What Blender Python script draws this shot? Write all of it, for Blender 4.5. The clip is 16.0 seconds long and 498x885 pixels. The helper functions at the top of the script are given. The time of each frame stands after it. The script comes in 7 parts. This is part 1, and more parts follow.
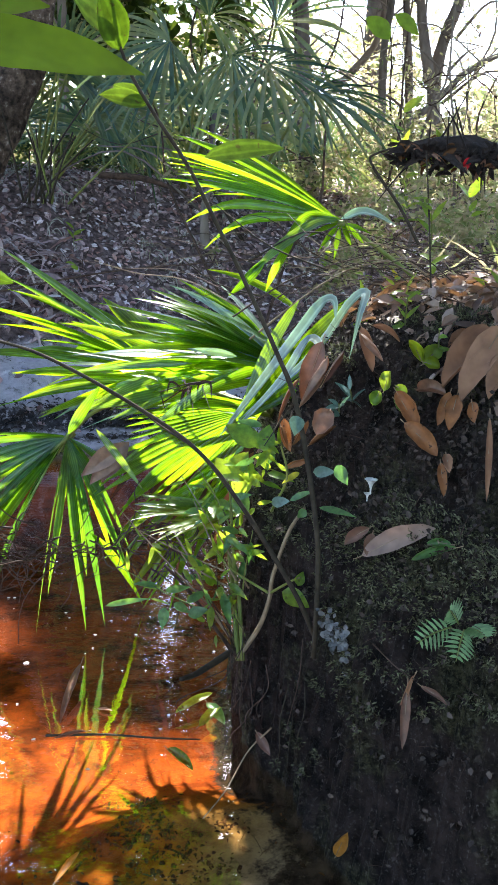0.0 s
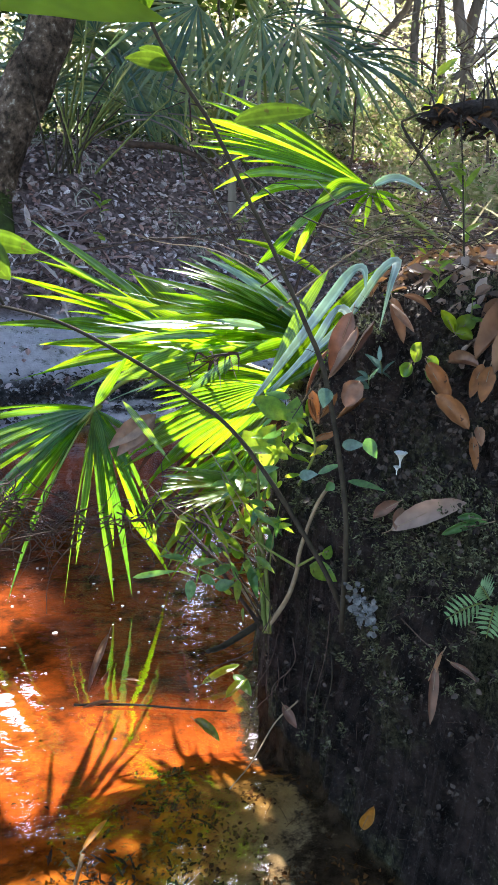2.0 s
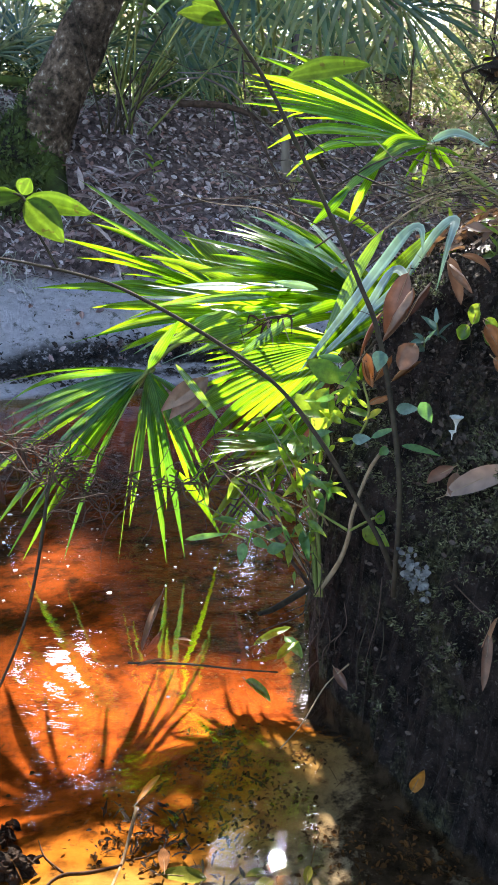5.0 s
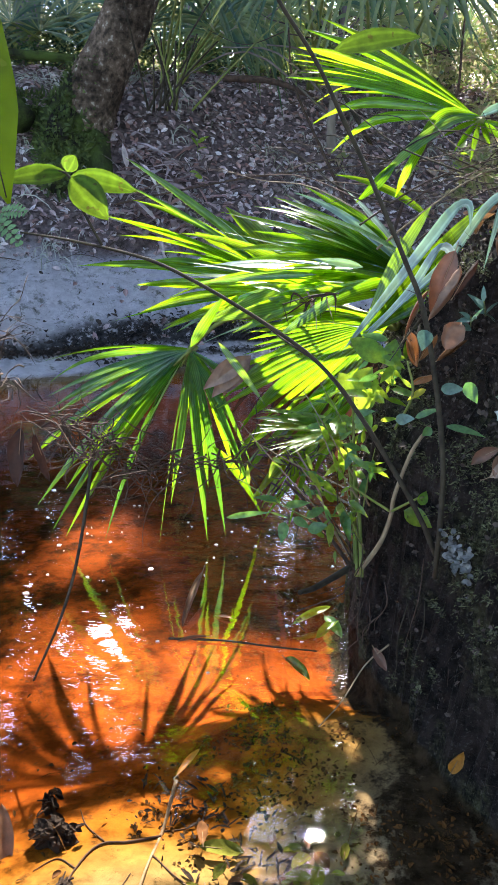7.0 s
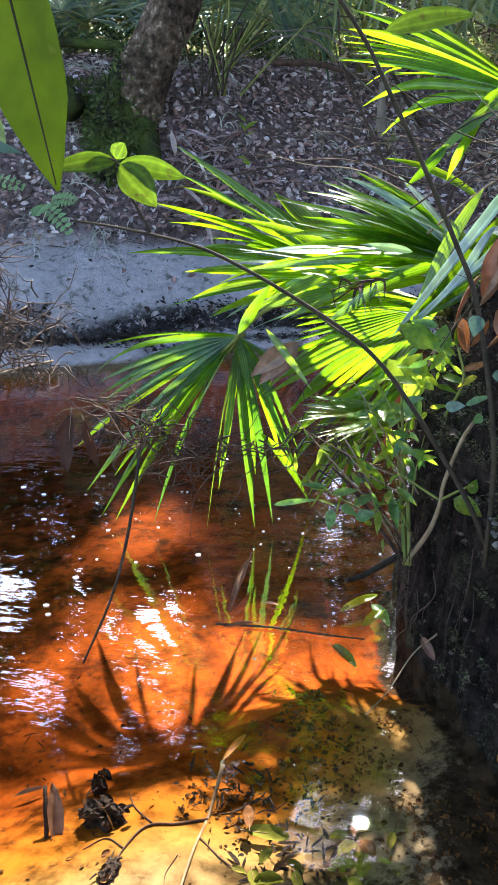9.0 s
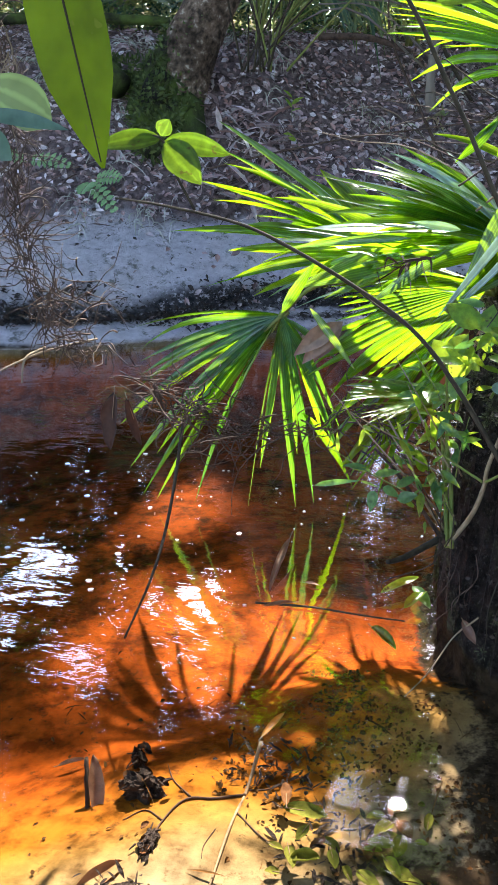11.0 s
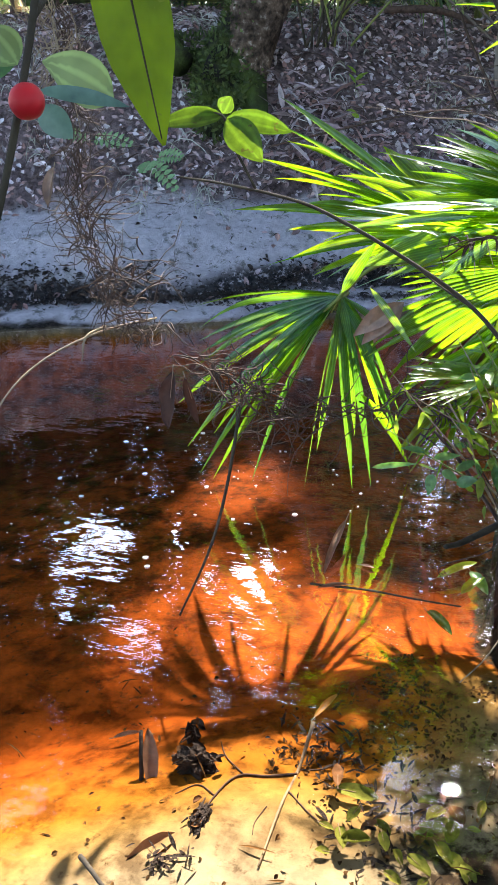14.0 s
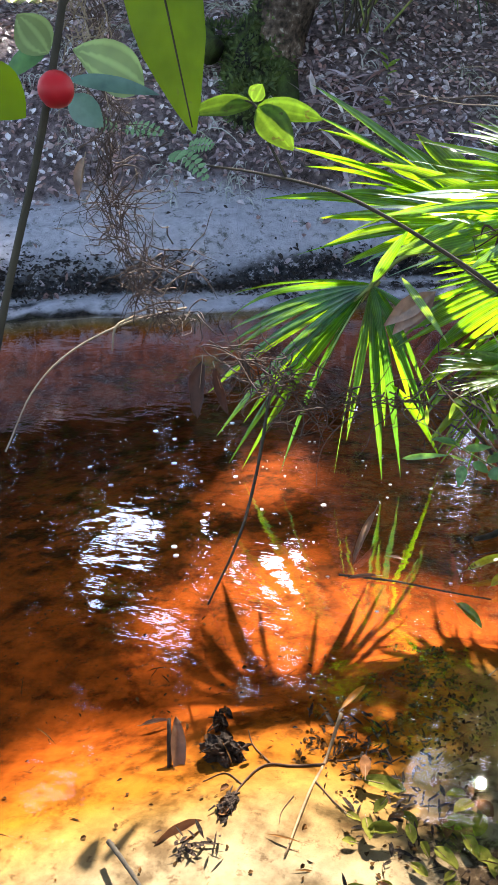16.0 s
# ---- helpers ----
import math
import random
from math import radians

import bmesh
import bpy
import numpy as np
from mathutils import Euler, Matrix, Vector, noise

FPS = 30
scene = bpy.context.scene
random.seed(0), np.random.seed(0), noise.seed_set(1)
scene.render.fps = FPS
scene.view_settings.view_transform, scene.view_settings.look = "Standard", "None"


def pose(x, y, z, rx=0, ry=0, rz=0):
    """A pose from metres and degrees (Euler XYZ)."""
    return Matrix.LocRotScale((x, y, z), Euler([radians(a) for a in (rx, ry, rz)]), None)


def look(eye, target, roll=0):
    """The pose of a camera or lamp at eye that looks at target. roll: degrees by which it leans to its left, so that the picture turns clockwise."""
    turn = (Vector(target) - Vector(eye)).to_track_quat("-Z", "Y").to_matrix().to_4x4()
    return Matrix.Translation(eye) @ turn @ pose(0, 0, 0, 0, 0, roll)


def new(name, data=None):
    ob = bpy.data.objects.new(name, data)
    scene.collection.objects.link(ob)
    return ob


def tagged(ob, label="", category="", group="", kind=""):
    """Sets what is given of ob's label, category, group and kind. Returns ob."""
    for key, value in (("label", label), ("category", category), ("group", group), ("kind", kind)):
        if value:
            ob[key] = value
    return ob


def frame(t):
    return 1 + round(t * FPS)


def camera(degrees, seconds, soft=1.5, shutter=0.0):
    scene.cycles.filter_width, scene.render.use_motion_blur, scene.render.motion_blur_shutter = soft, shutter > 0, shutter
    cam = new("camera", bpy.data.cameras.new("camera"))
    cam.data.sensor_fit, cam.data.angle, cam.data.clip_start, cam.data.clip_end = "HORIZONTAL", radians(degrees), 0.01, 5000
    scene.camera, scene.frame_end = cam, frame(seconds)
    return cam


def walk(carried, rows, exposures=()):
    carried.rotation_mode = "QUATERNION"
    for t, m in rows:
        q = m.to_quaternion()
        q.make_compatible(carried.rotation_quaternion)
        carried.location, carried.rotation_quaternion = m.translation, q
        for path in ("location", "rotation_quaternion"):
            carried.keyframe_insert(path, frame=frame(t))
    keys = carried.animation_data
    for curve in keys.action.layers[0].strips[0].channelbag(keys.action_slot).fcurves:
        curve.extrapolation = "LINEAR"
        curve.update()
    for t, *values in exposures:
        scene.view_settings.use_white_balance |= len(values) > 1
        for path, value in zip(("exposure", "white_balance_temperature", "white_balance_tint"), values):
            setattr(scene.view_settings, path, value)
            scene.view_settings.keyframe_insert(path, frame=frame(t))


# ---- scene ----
cam = camera(33.1, 16.0)
PATH = [
    (0, (0.0294, -0.0975, 1.1155), (0.0004, 1.8375, 0.6108), 1.97),
    (0.5, (0.0291, -0.0906, 1.1139), (-0.0187, 1.8378, 0.5859), 1.92),
    (1, (0.0287, -0.0859, 1.1127), (-0.0350, 1.8375, 0.5681), 1.91),
    (1.5, (0.0284, -0.0825, 1.1119), (-0.0464, 1.8362, 0.5527), 1.78),
    (2, (0.0282, -0.0801, 1.1113), (-0.0629, 1.8345, 0.5405), 1.66),
    (2.5, (0.0279, -0.0783, 1.1109), (-0.0768, 1.8298, 0.5208), 1.52),
    (3, (0.0276, -0.0769, 1.1105), (-0.0947, 1.8238, 0.5001), 1.47),
    (3.5, (0.0274, -0.0757, 1.1103), (-0.1154, 1.8192, 0.4868), 1.31),
    (4, (0.0271, -0.0748, 1.1100), (-0.1405, 1.8153, 0.4781), 1.12),
    (6.5, (0.0259, -0.0710, 1.1092), (-0.2506, 1.7828, 0.4113), 0.52),
    (7, (0.0257, -0.0704, 1.1090), (-0.2799, 1.7758, 0.4031), 0.40),
    (7.5, (0.0254, -0.0697, 1.1089), (-0.3069, 1.7694, 0.3967), 0.15),
    (8, (0.0252, -0.0691, 1.1087), (-0.3342, 1.7622, 0.3897), -0.10),
    (8.5, (0.0250, -0.0685, 1.1086), (-0.3619, 1.7543, 0.3820), -0.35),
    (9, (0.0247, -0.0678, 1.1084), (-0.3893, 1.7455, 0.3733), -0.65),
    (11.5, (0.0235, -0.0646, 1.1077), (-0.5062, 1.6946, 0.3175), -1.22),
    (12, (0.0233, -0.0640, 1.1075), (-0.5296, 1.6845, 0.3094), -1.38),
    (12.5, (0.0230, -0.0634, 1.1074), (-0.5504, 1.6778, 0.3077), -1.59),
    (13, (0.0228, -0.0628, 1.1072), (-0.5758, 1.6679, 0.3030), -1.77),
    (13.5, (0.0225, -0.0621, 1.1071), (-0.5946, 1.6580, 0.2944), -1.92),
    (14, (0.0223, -0.0615, 1.1069), (-0.6093, 1.6502, 0.2876), -1.94),
    (14.5, (0.0221, -0.0609, 1.1068), (-0.6249, 1.6434, 0.2841), -2.10),
    (15, (0.0218, -0.0602, 1.1067), (-0.6415, 1.6360, 0.2803), -2.27),
    (15.5, (0.0216, -0.0596, 1.1065), (-0.6563, 1.6282, 0.2747), -2.40),
    (16, (0.0213, -0.0590, 1.1064), (-0.6725, 1.6188, 0.2674), -2.53),
]
walk(cam, [(t, look(eye, target, roll)) for t, eye, target, roll in PATH])

# ---- light ----
SUN_UP, SUN_LEFT = 44.4, 3.5
world = bpy.data.worlds.new("world")
scene.world = world
world.use_nodes = True
sky = world.node_tree.nodes.new("ShaderNodeTexSky")
sky.sky_type, sky.sun_disc = "NISHITA", False
sky.sun_elevation, sky.sun_rotation = radians(SUN_UP), radians(-SUN_LEFT)
world.node_tree.links.new(sky.outputs[0], world.node_tree.nodes["Background"].inputs[0])
world.node_tree.nodes["Background"].inputs[1].default_value = 0.15
sun_way = Vector((-math.sin(radians(SUN_LEFT)) * math.cos(radians(SUN_UP)), math.cos(radians(SUN_LEFT)) * math.cos(radians(SUN_UP)), math.sin(radians(SUN_UP))))
sun = new("sun", bpy.data.lights.new("sun", "SUN"))
sun.data.energy, sun.data.angle, sun.data.color = 4.5, radians(1.2), (1.0, 0.95, 0.88)
sun.matrix_world = look(sun_way * 30, (0, 0, 0))
scene.view_settings.exposure = 2.71

# ---- materials ----
def nodes_of(name):
    m = bpy.data.materials.new(name)
    m.use_nodes = True
    t = m.node_tree
    t.nodes.clear()
    out = t.nodes.new("ShaderNodeOutputMaterial")
    return m, t, out


def node(t, kind, **values):
    n = t.nodes.new(kind)
    for key, value in values.items():
        n.inputs[key.replace("_", " ")].default_value = value
    return n


def ramp(t, source, stops):
    r = t.nodes.new("ShaderNodeValToRGB")
    el = r.color_ramp.elements
    while len(el) < len(stops):
        el.new(0.5)
    for e, (pos, col) in zip(el, stops):
        e.position, e.color = pos, (*col, 1)
    t.links.new(source, r.inputs[0])
    return r.outputs[0]


def place(t):
    return t.nodes.new("ShaderNodeNewGeometry").outputs["Position"]


def grain(t, scale, detail=4.0, rough=0.55, where=None):
    n = node(t, "ShaderNodeTexNoise", Scale=scale, Detail=detail, Roughness=rough)
    t.links.new(where if where else place(t), n.inputs["Vector"])
    return n.outputs[0]


def mixed(t, fac, a, b, blend="MIX"):
    m = t.nodes.new("ShaderNodeMix")
    m.data_type, m.blend_type = "RGBA", blend
    for sock, v in ((m.inputs[0], fac), (m.inputs[6], a), (m.inputs[7], b)):
        if isinstance(v, (int, float)):
            sock.default_value = v
        elif isinstance(v, tuple):
            sock.default_value = (*v, 1)
        else:
            t.links.new(v, sock)
    return m.outputs[2]


def bump(t, height, strength=0.5, distance=0.01):
    b = node(t, "ShaderNodeBump", Strength=strength, Distance=distance)
    t.links.new(height, b.inputs["Height"])
    return b.outputs[0]


def leaf_mat(name, cols, through_cols, share=0.5, rough=0.35, island=False, grain_scale=60.0, spots=None, sheen=0.5, veins=None):
    """A leaf: glossy skin, and light that comes through it. cols and through_cols: the range over single leaves."""
    m, t, out = nodes_of(name)
    if island:
        rnd = t.nodes.new("ShaderNodeNewGeometry").outputs["Random Per Island"]
    else:
        rnd = t.nodes.new("ShaderNodeObjectInfo").outputs["Random"]
    n = len(cols)
    stops = [(i / max(1, n - 1), c) for i, c in enumerate(cols)]
    stops2 = [(i / max(1, n - 1), c) for i, c in enumerate(through_cols)]
    g = grain(t, grain_scale, 3.0)
    shade = ramp(t, g, [(0.3, (0.65, 0.65, 0.65)), (0.7, (1.15, 1.15, 1.1))])
    front = mixed(t, 1.0, ramp(t, rnd, stops), shade, "MULTIPLY")
    back = mixed(t, 1.0, ramp(t, rnd, stops2), shade, "MULTIPLY")
    if spots:
        sp = ramp(t, grain(t, spots[1], 2.0), [(0.66, (0, 0, 0)), (0.70, (0.8, 0.8, 0.8))])
        front, back = mixed(t, sp, front, spots[0]), mixed(t, sp, back, spots[0])
    if veins:
        at = t.nodes.new("ShaderNodeAttribute")
        at.attribute_name = "across"
        mul = t.nodes.new("ShaderNodeMath")
        mul.operation, mul.inputs[1].default_value = "MULTIPLY", veins
        t.links.new(at.outputs["Fac"], mul.inputs[0])
        wave = t.nodes.new("ShaderNodeMath")
        wave.operation = "SINE"
        t.links.new(mul.outputs[0], wave.inputs[0])
        line = ramp(t, wave.outputs[0], [(0.0, (0.72, 0.72, 0.72)), (1.0, (1.1, 1.1, 1.1))])
        front, back = mixed(t, 1.0, front, line, "MULTIPLY"), mixed(t, 1.0, back, line, "MULTIPLY")
    p = node(t, "ShaderNodeBsdfPrincipled", Roughness=rough)
    p.inputs["Specular IOR Level"].default_value = sheen
    t.links.new(front, p.inputs["Base Color"])
    t.links.new(bump(t, g, 0.25, 0.002), p.inputs["Normal"])
    tr = t.nodes.new("ShaderNodeBsdfTranslucent")
    t.links.new(back, tr.inputs[0])
    mx = node(t, "ShaderNodeMixShader", Fac=share)
    t.links.new(p.outputs[0], mx.inputs[1])
    t.links.new(tr.outputs[0], mx.inputs[2])
    t.links.new(mx.outputs[0], out.inputs[0])
    return m


def solid_mat(name, stops, scale, rough=0.8, bump_scale=None, strength=0.5, distance=0.01, stops2=None, scale2=None, stretch=None):
    """A rough solid: two noises, one for the colour in large and one for grain and relief."""
    m, t, out = nodes_of(name)
    where = place(t)
    if stretch:
        mp = t.nodes.new("ShaderNodeMapping")
        mp.inputs["Scale"].default_value = stretch
        t.links.new(where, mp.inputs["Vector"])
        where = mp.outputs[0]
    col = ramp(t, grain(t, scale, 6.0, 0.6, where), stops)
    if stops2:
        col = mixed(t, 1.0, col, ramp(t, grain(t, scale2, 4.0, 0.6, where), stops2), "MULTIPLY")
    p = node(t, "ShaderNodeBsdfPrincipled", Roughness=rough)
    p.inputs["Specular IOR Level"].default_value = 0.15
    t.links.new(col, p.inputs["Base Color"])
    t.links.new(bump(t, grain(t, bump_scale or scale * 4, 6.0, 0.65, where), strength, distance), p.inputs["Normal"])
    t.links.new(p.outputs[0], out.inputs[0])
    return m


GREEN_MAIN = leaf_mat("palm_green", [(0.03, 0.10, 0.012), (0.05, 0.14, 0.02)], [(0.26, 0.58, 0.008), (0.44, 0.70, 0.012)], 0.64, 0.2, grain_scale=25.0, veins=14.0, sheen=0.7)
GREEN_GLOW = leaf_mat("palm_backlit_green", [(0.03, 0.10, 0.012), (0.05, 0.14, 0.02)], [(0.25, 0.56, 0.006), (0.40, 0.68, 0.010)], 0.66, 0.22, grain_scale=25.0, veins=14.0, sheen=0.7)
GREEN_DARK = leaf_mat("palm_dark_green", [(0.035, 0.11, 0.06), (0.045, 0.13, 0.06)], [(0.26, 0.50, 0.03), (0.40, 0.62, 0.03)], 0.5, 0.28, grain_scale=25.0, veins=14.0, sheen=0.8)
# shaded copy of the palm green: the hanging fan's shade is in the colour
GREEN_SHADED = leaf_mat("palm_green_shaded_copy", [(0.018, 0.08, 0.045), (0.03, 0.105, 0.045)], [(0.10, 0.29, 0.015), (0.32, 0.58, 0.015)], 0.48, 0.26, grain_scale=25.0, veins=14.0, sheen=0.7)
# pale base colour that holds the sky's sheen on leaf tops
SHEEN_TONE = leaf_mat("palm_sheen_tone", [(0.22, 0.32, 0.30), (0.32, 0.40, 0.40)], [(0.30, 0.52, 0.10), (0.30, 0.52, 0.12)], 0.35, 0.22, grain_scale=25.0, veins=5.0, sheen=0.9)
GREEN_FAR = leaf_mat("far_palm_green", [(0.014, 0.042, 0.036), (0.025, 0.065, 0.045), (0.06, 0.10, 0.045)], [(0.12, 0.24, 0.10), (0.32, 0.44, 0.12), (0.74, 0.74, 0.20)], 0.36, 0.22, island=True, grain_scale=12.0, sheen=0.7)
SHRUB = leaf_mat("shrub_green", [(0.05, 0.14, 0.015), (0.07, 0.17, 0.03)], [(0.40, 0.60, 0.03), (0.55, 0.70, 0.05)], 0.5, 0.3, grain_scale=90.0, spots=((0.10, 0.06, 0.02), 55.0))
SHRUB_DARK = leaf_mat("shade_green", [(0.05, 0.13, 0.04), (0.08, 0.18, 0.06)], [(0.12, 0.30, 0.04), (0.2, 0.36, 0.06)], 0.4, 0.35, grain_scale=90.0)
BLUE_LEAF = leaf_mat("grey_green_leaf", [(0.09, 0.15, 0.13), (0.11, 0.18, 0.15)], [(0.08, 0.18, 0.1), (0.1, 0.18, 0.1)], 0.3, 0.3, grain_scale=120.0)
VEINED_LEAF = leaf_mat("pale_veined_leaf", [(0.22, 0.30, 0.12)] * 2, [(0.36, 0.46, 0.12)] * 2, 0.45, 0.4, grain_scale=25.0, veins=9.0)
BERRY_LEAF = leaf_mat("near_leaf_green", [(0.10, 0.16, 0.010), (0.10, 0.16, 0.010)], [(0.20, 0.29, 0.004), (0.20, 0.29, 0.004)], 0.65, 0.5, grain_scale=40.0, spots=((0.16, 0.2, 0.02), 130.0), sheen=0.2)
# lighter copy of the near leaf green, making up for sun the sprig lacks
SPRIG_LEAF = leaf_mat("sprig_lit_green", [(0.15, 0.24, 0.02)] * 2, [(0.26, 0.38, 0.01)] * 2, 0.5, 0.6, grain_scale=40.0, sheen=0.1)
YELLOW_LEAF = leaf_mat("yellow_leaf", [(0.3, 0.32, 0.03), (0.36, 0.3, 0.03)], [(0.6, 0.6, 0.03), (0.6, 0.5, 0.03)], 0.5, 0.4, grain_scale=90.0)
LIME_LEAF = leaf_mat("lime_leaf", [(0.16, 0.26, 0.02), (0.2, 0.3, 0.02)], [(0.42, 0.58, 0.01), (0.5, 0.62, 0.02)], 0.55, 0.4, grain_scale=50.0, veins=6.0)
ORANGE_LEAF = leaf_mat("orange_leaf", [(0.42, 0.16, 0.02), (0.45, 0.2, 0.04)], [(0.6, 0.2, 0.01), (0.6, 0.24, 0.01)], 0.4, 0.4, grain_scale=90.0)
TAN_LEAF = leaf_mat("tan_leaf", [(0.38, 0.175, 0.095), (0.43, 0.225, 0.135)], [(0.35, 0.17, 0.09), (0.4, 0.18, 0.09)], 0.12, 0.6, grain_scale=22.0, veins=5.0, sheen=0.2)
PINK_LEAF = leaf_mat("pinkish_dead_leaf", [(0.27, 0.18, 0.145), (0.36, 0.25, 0.21)], [(0.3, 0.2, 0.15)] * 2, 0.1, 0.6, grain_scale=25.0, veins=6.0, sheen=0.2)
SPOT_LEAF = leaf_mat("spotted_leaf", [(0.24, 0.095, 0.035), (0.27, 0.115, 0.05)], [(0.4, 0.13, 0.03), (0.4, 0.15, 0.04)], 0.15, 0.45, grain_scale=60.0, spots=((0.03, 0.016, 0.012), 95.0), sheen=0.25)
GREY_LEAF = leaf_mat("grey_weathered_leaf", [(0.05, 0.05, 0.05), (0.16, 0.155, 0.16)], [(0.1, 0.1, 0.1)] * 2, 0.05, 0.5, grain_scale=50.0)
PALE_FERN = leaf_mat("fern_green", [(0.15, 0.25, 0.10), (0.2, 0.31, 0.13)], [(0.15, 0.3, 0.1)] * 2, 0.2, 0.5, grain_scale=90.0)
OLIVE_LEAF = leaf_mat("olive_leaf", [(0.14, 0.16, 0.03), (0.2, 0.2, 0.04)], [(0.16, 0.18, 0.02)] * 2, 0.2, 0.8, grain_scale=80.0, sheen=0.05)
DARK_LEAF = leaf_mat("dark_dead_leaf", [(0.022, 0.013, 0.011), (0.035, 0.02, 0.017)], [(0.05, 0.018, 0.01)] * 2, 0.1, 0.65, grain_scale=60.0, sheen=0.2)
WET_LEAF = leaf_mat("wet_brown_leaf", [(0.10, 0.05, 0.025), (0.2, 0.1, 0.05)], [(0.1, 0.04, 0.01)] * 2, 0.1, 0.8, grain_scale=60.0, sheen=0.05)
BROWN_LEAF = leaf_mat("brown_leaf", [(0.13, 0.06, 0.04), (0.2, 0.1, 0.06), (0.26, 0.17, 0.13)], [(0.2, 0.07, 0.03), (0.3, 0.1, 0.03), (0.3, 0.14, 0.06)], 0.1, 0.5, grain_scale=60.0)
DRY_GRASS = leaf_mat("dry_grass", [(0.3, 0.28, 0.24), (0.5, 0.5, 0.48), (0.2, 0.2, 0.12)], [(0.3, 0.3, 0.2)] * 2, 0.3, 0.5, island=True, grain_scale=20.0)
CREST = leaf_mat("crest_litter", [(0.03, 0.017, 0.013), (0.13, 0.065, 0.042), (0.25, 0.16, 0.125), (0.05, 0.027, 0.02), (0.36, 0.27, 0.23), (0.17, 0.075, 0.04)], [(0.4, 0.2, 0.08)] * 2, 0.25, 0.5, island=True, grain_scale=30.0)
LITTER = leaf_mat("litter", [(0.06, 0.033, 0.035), (0.48, 0.33, 0.35), (0.16, 0.09, 0.09), (0.64, 0.52, 0.56), (0.045, 0.028, 0.03), (0.84, 0.75, 0.80), (0.26, 0.13, 0.12), (0.48, 0.29, 0.275)], [(0.2, 0.1, 0.06)] * 2, 0.15, 0.4, island=True, grain_scale=30.0)
LITTER_WARM = leaf_mat("litter_warm", [(0.10, 0.06, 0.045), (0.22, 0.14, 0.10), (0.36, 0.28, 0.24), (0.24, 0.13, 0.09)], [(0.3, 0.12, 0.04)] * 2, 0.1, 0.45, island=True, grain_scale=60.0)
FOREST = leaf_mat("forest_leaves", [(0.05, 0.09, 0.03), (0.10, 0.14, 0.05), (0.19, 0.17, 0.09), (0.24, 0.19, 0.12)], [(0.28, 0.36, 0.12), (0.48, 0.50, 0.20), (0.62, 0.56, 0.32), (0.62, 0.48, 0.32)], 0.55, 0.4, island=True, grain_scale=6.0)
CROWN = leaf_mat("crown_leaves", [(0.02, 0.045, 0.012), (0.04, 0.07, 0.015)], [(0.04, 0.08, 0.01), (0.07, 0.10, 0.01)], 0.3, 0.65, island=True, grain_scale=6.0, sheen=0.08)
OVERHANG = leaf_mat("overhanging_leaf_green", [(0.07, 0.12, 0.015)] * 2, [(0.17, 0.31, 0.012), (0.22, 0.36, 0.02)], 0.5, 0.4, grain_scale=70.0, spots=((0.10, 0.08, 0.02), 60.0), veins=8.0, sheen=0.3)
STALK = solid_mat("green_stalk", [(0.3, (0.10, 0.14, 0.03)), (0.7, (0.2, 0.2, 0.06))], 30.0, 0.5, 200.0, 0.3, 0.002)
DARK_STEM = solid_mat("dark_stem", [(0.3, (0.022, 0.017, 0.013)), (0.7, (0.06, 0.046, 0.03))], 40.0, 0.8, 250.0, 0.5, 0.002)
PALE_STEM = solid_mat("pale_stem", [(0.3, (0.16, 0.11, 0.07)), (0.7, (0.3, 0.22, 0.14))], 40.0, 0.6, 250.0, 0.5, 0.002)
TWIG = solid_mat("dead_twig", [(0.3, (0.028, 0.018, 0.014)), (0.7, (0.10, 0.062, 0.046))], 50.0, 0.75, 250.0, 0.4, 0.002)
BARK = solid_mat("bark", [(0.36, (0.032, 0.024, 0.018)), (0.50, (0.11, 0.078, 0.058)), (0.60, (0.16, 0.12, 0.095)), (0.70, (0.42, 0.38, 0.33))], 26.0, 0.9, 34.0, 1.0, 0.03, [(0.35, (0.4, 0.37, 0.35)), (0.62, (1.3, 1.25, 1.2))], 4.0)
MOSS_BARK = solid_mat("mossy_bark", [(0.4, (0.02, 0.018, 0.013)), (0.6, (0.07, 0.10, 0.022))], 5.0, 0.95, 70.0, 0.9, 0.02)
GREY_BARK = solid_mat("grey_bark", [(0.3, (0.07, 0.055, 0.045)), (0.7, (0.24, 0.2, 0.17))], 6.0, 0.9, 30.0, 0.8, 0.02, stretch=(1, 1, 0.3))
DEBRIS = solid_mat("black_debris", [(0.3, (0.012, 0.01, 0.01)), (0.7, (0.05, 0.035, 0.03))], 40.0, 0.6, 150.0, 0.8, 0.01)
RED = leaf_mat("berry_red", [(0.46, 0.012, 0.018)] * 2, [(0.5, 0.02, 0.02)] * 2, 0.15, 0.5, grain_scale=80.0, sheen=0.25)
WHITE = solid_mat("white_cap", [(0.3, (0.6, 0.6, 0.55)), (0.7, (0.75, 0.75, 0.7))], 200.0, 0.6)
FOAM = solid_mat("foam", [(0.3, (0.7, 0.7, 0.7)), (0.7, (0.85, 0.85, 0.85))], 200.0, 0.3)

MOSS = leaf_mat("moss_green", [(0.035, 0.034, 0.016), (0.085, 0.085, 0.038), (0.20, 0.195, 0.115)], [(0.06, 0.08, 0.02)] * 2, 0.2, 0.8, island=True, grain_scale=60.0)
ROOT_MOSS = leaf_mat("root_moss", [(0.03, 0.04, 0.012), (0.06, 0.09, 0.02), (0.12, 0.15, 0.04)], [(0.08, 0.12, 0.02)] * 2, 0.25, 0.8, island=True, grain_scale=40.0)
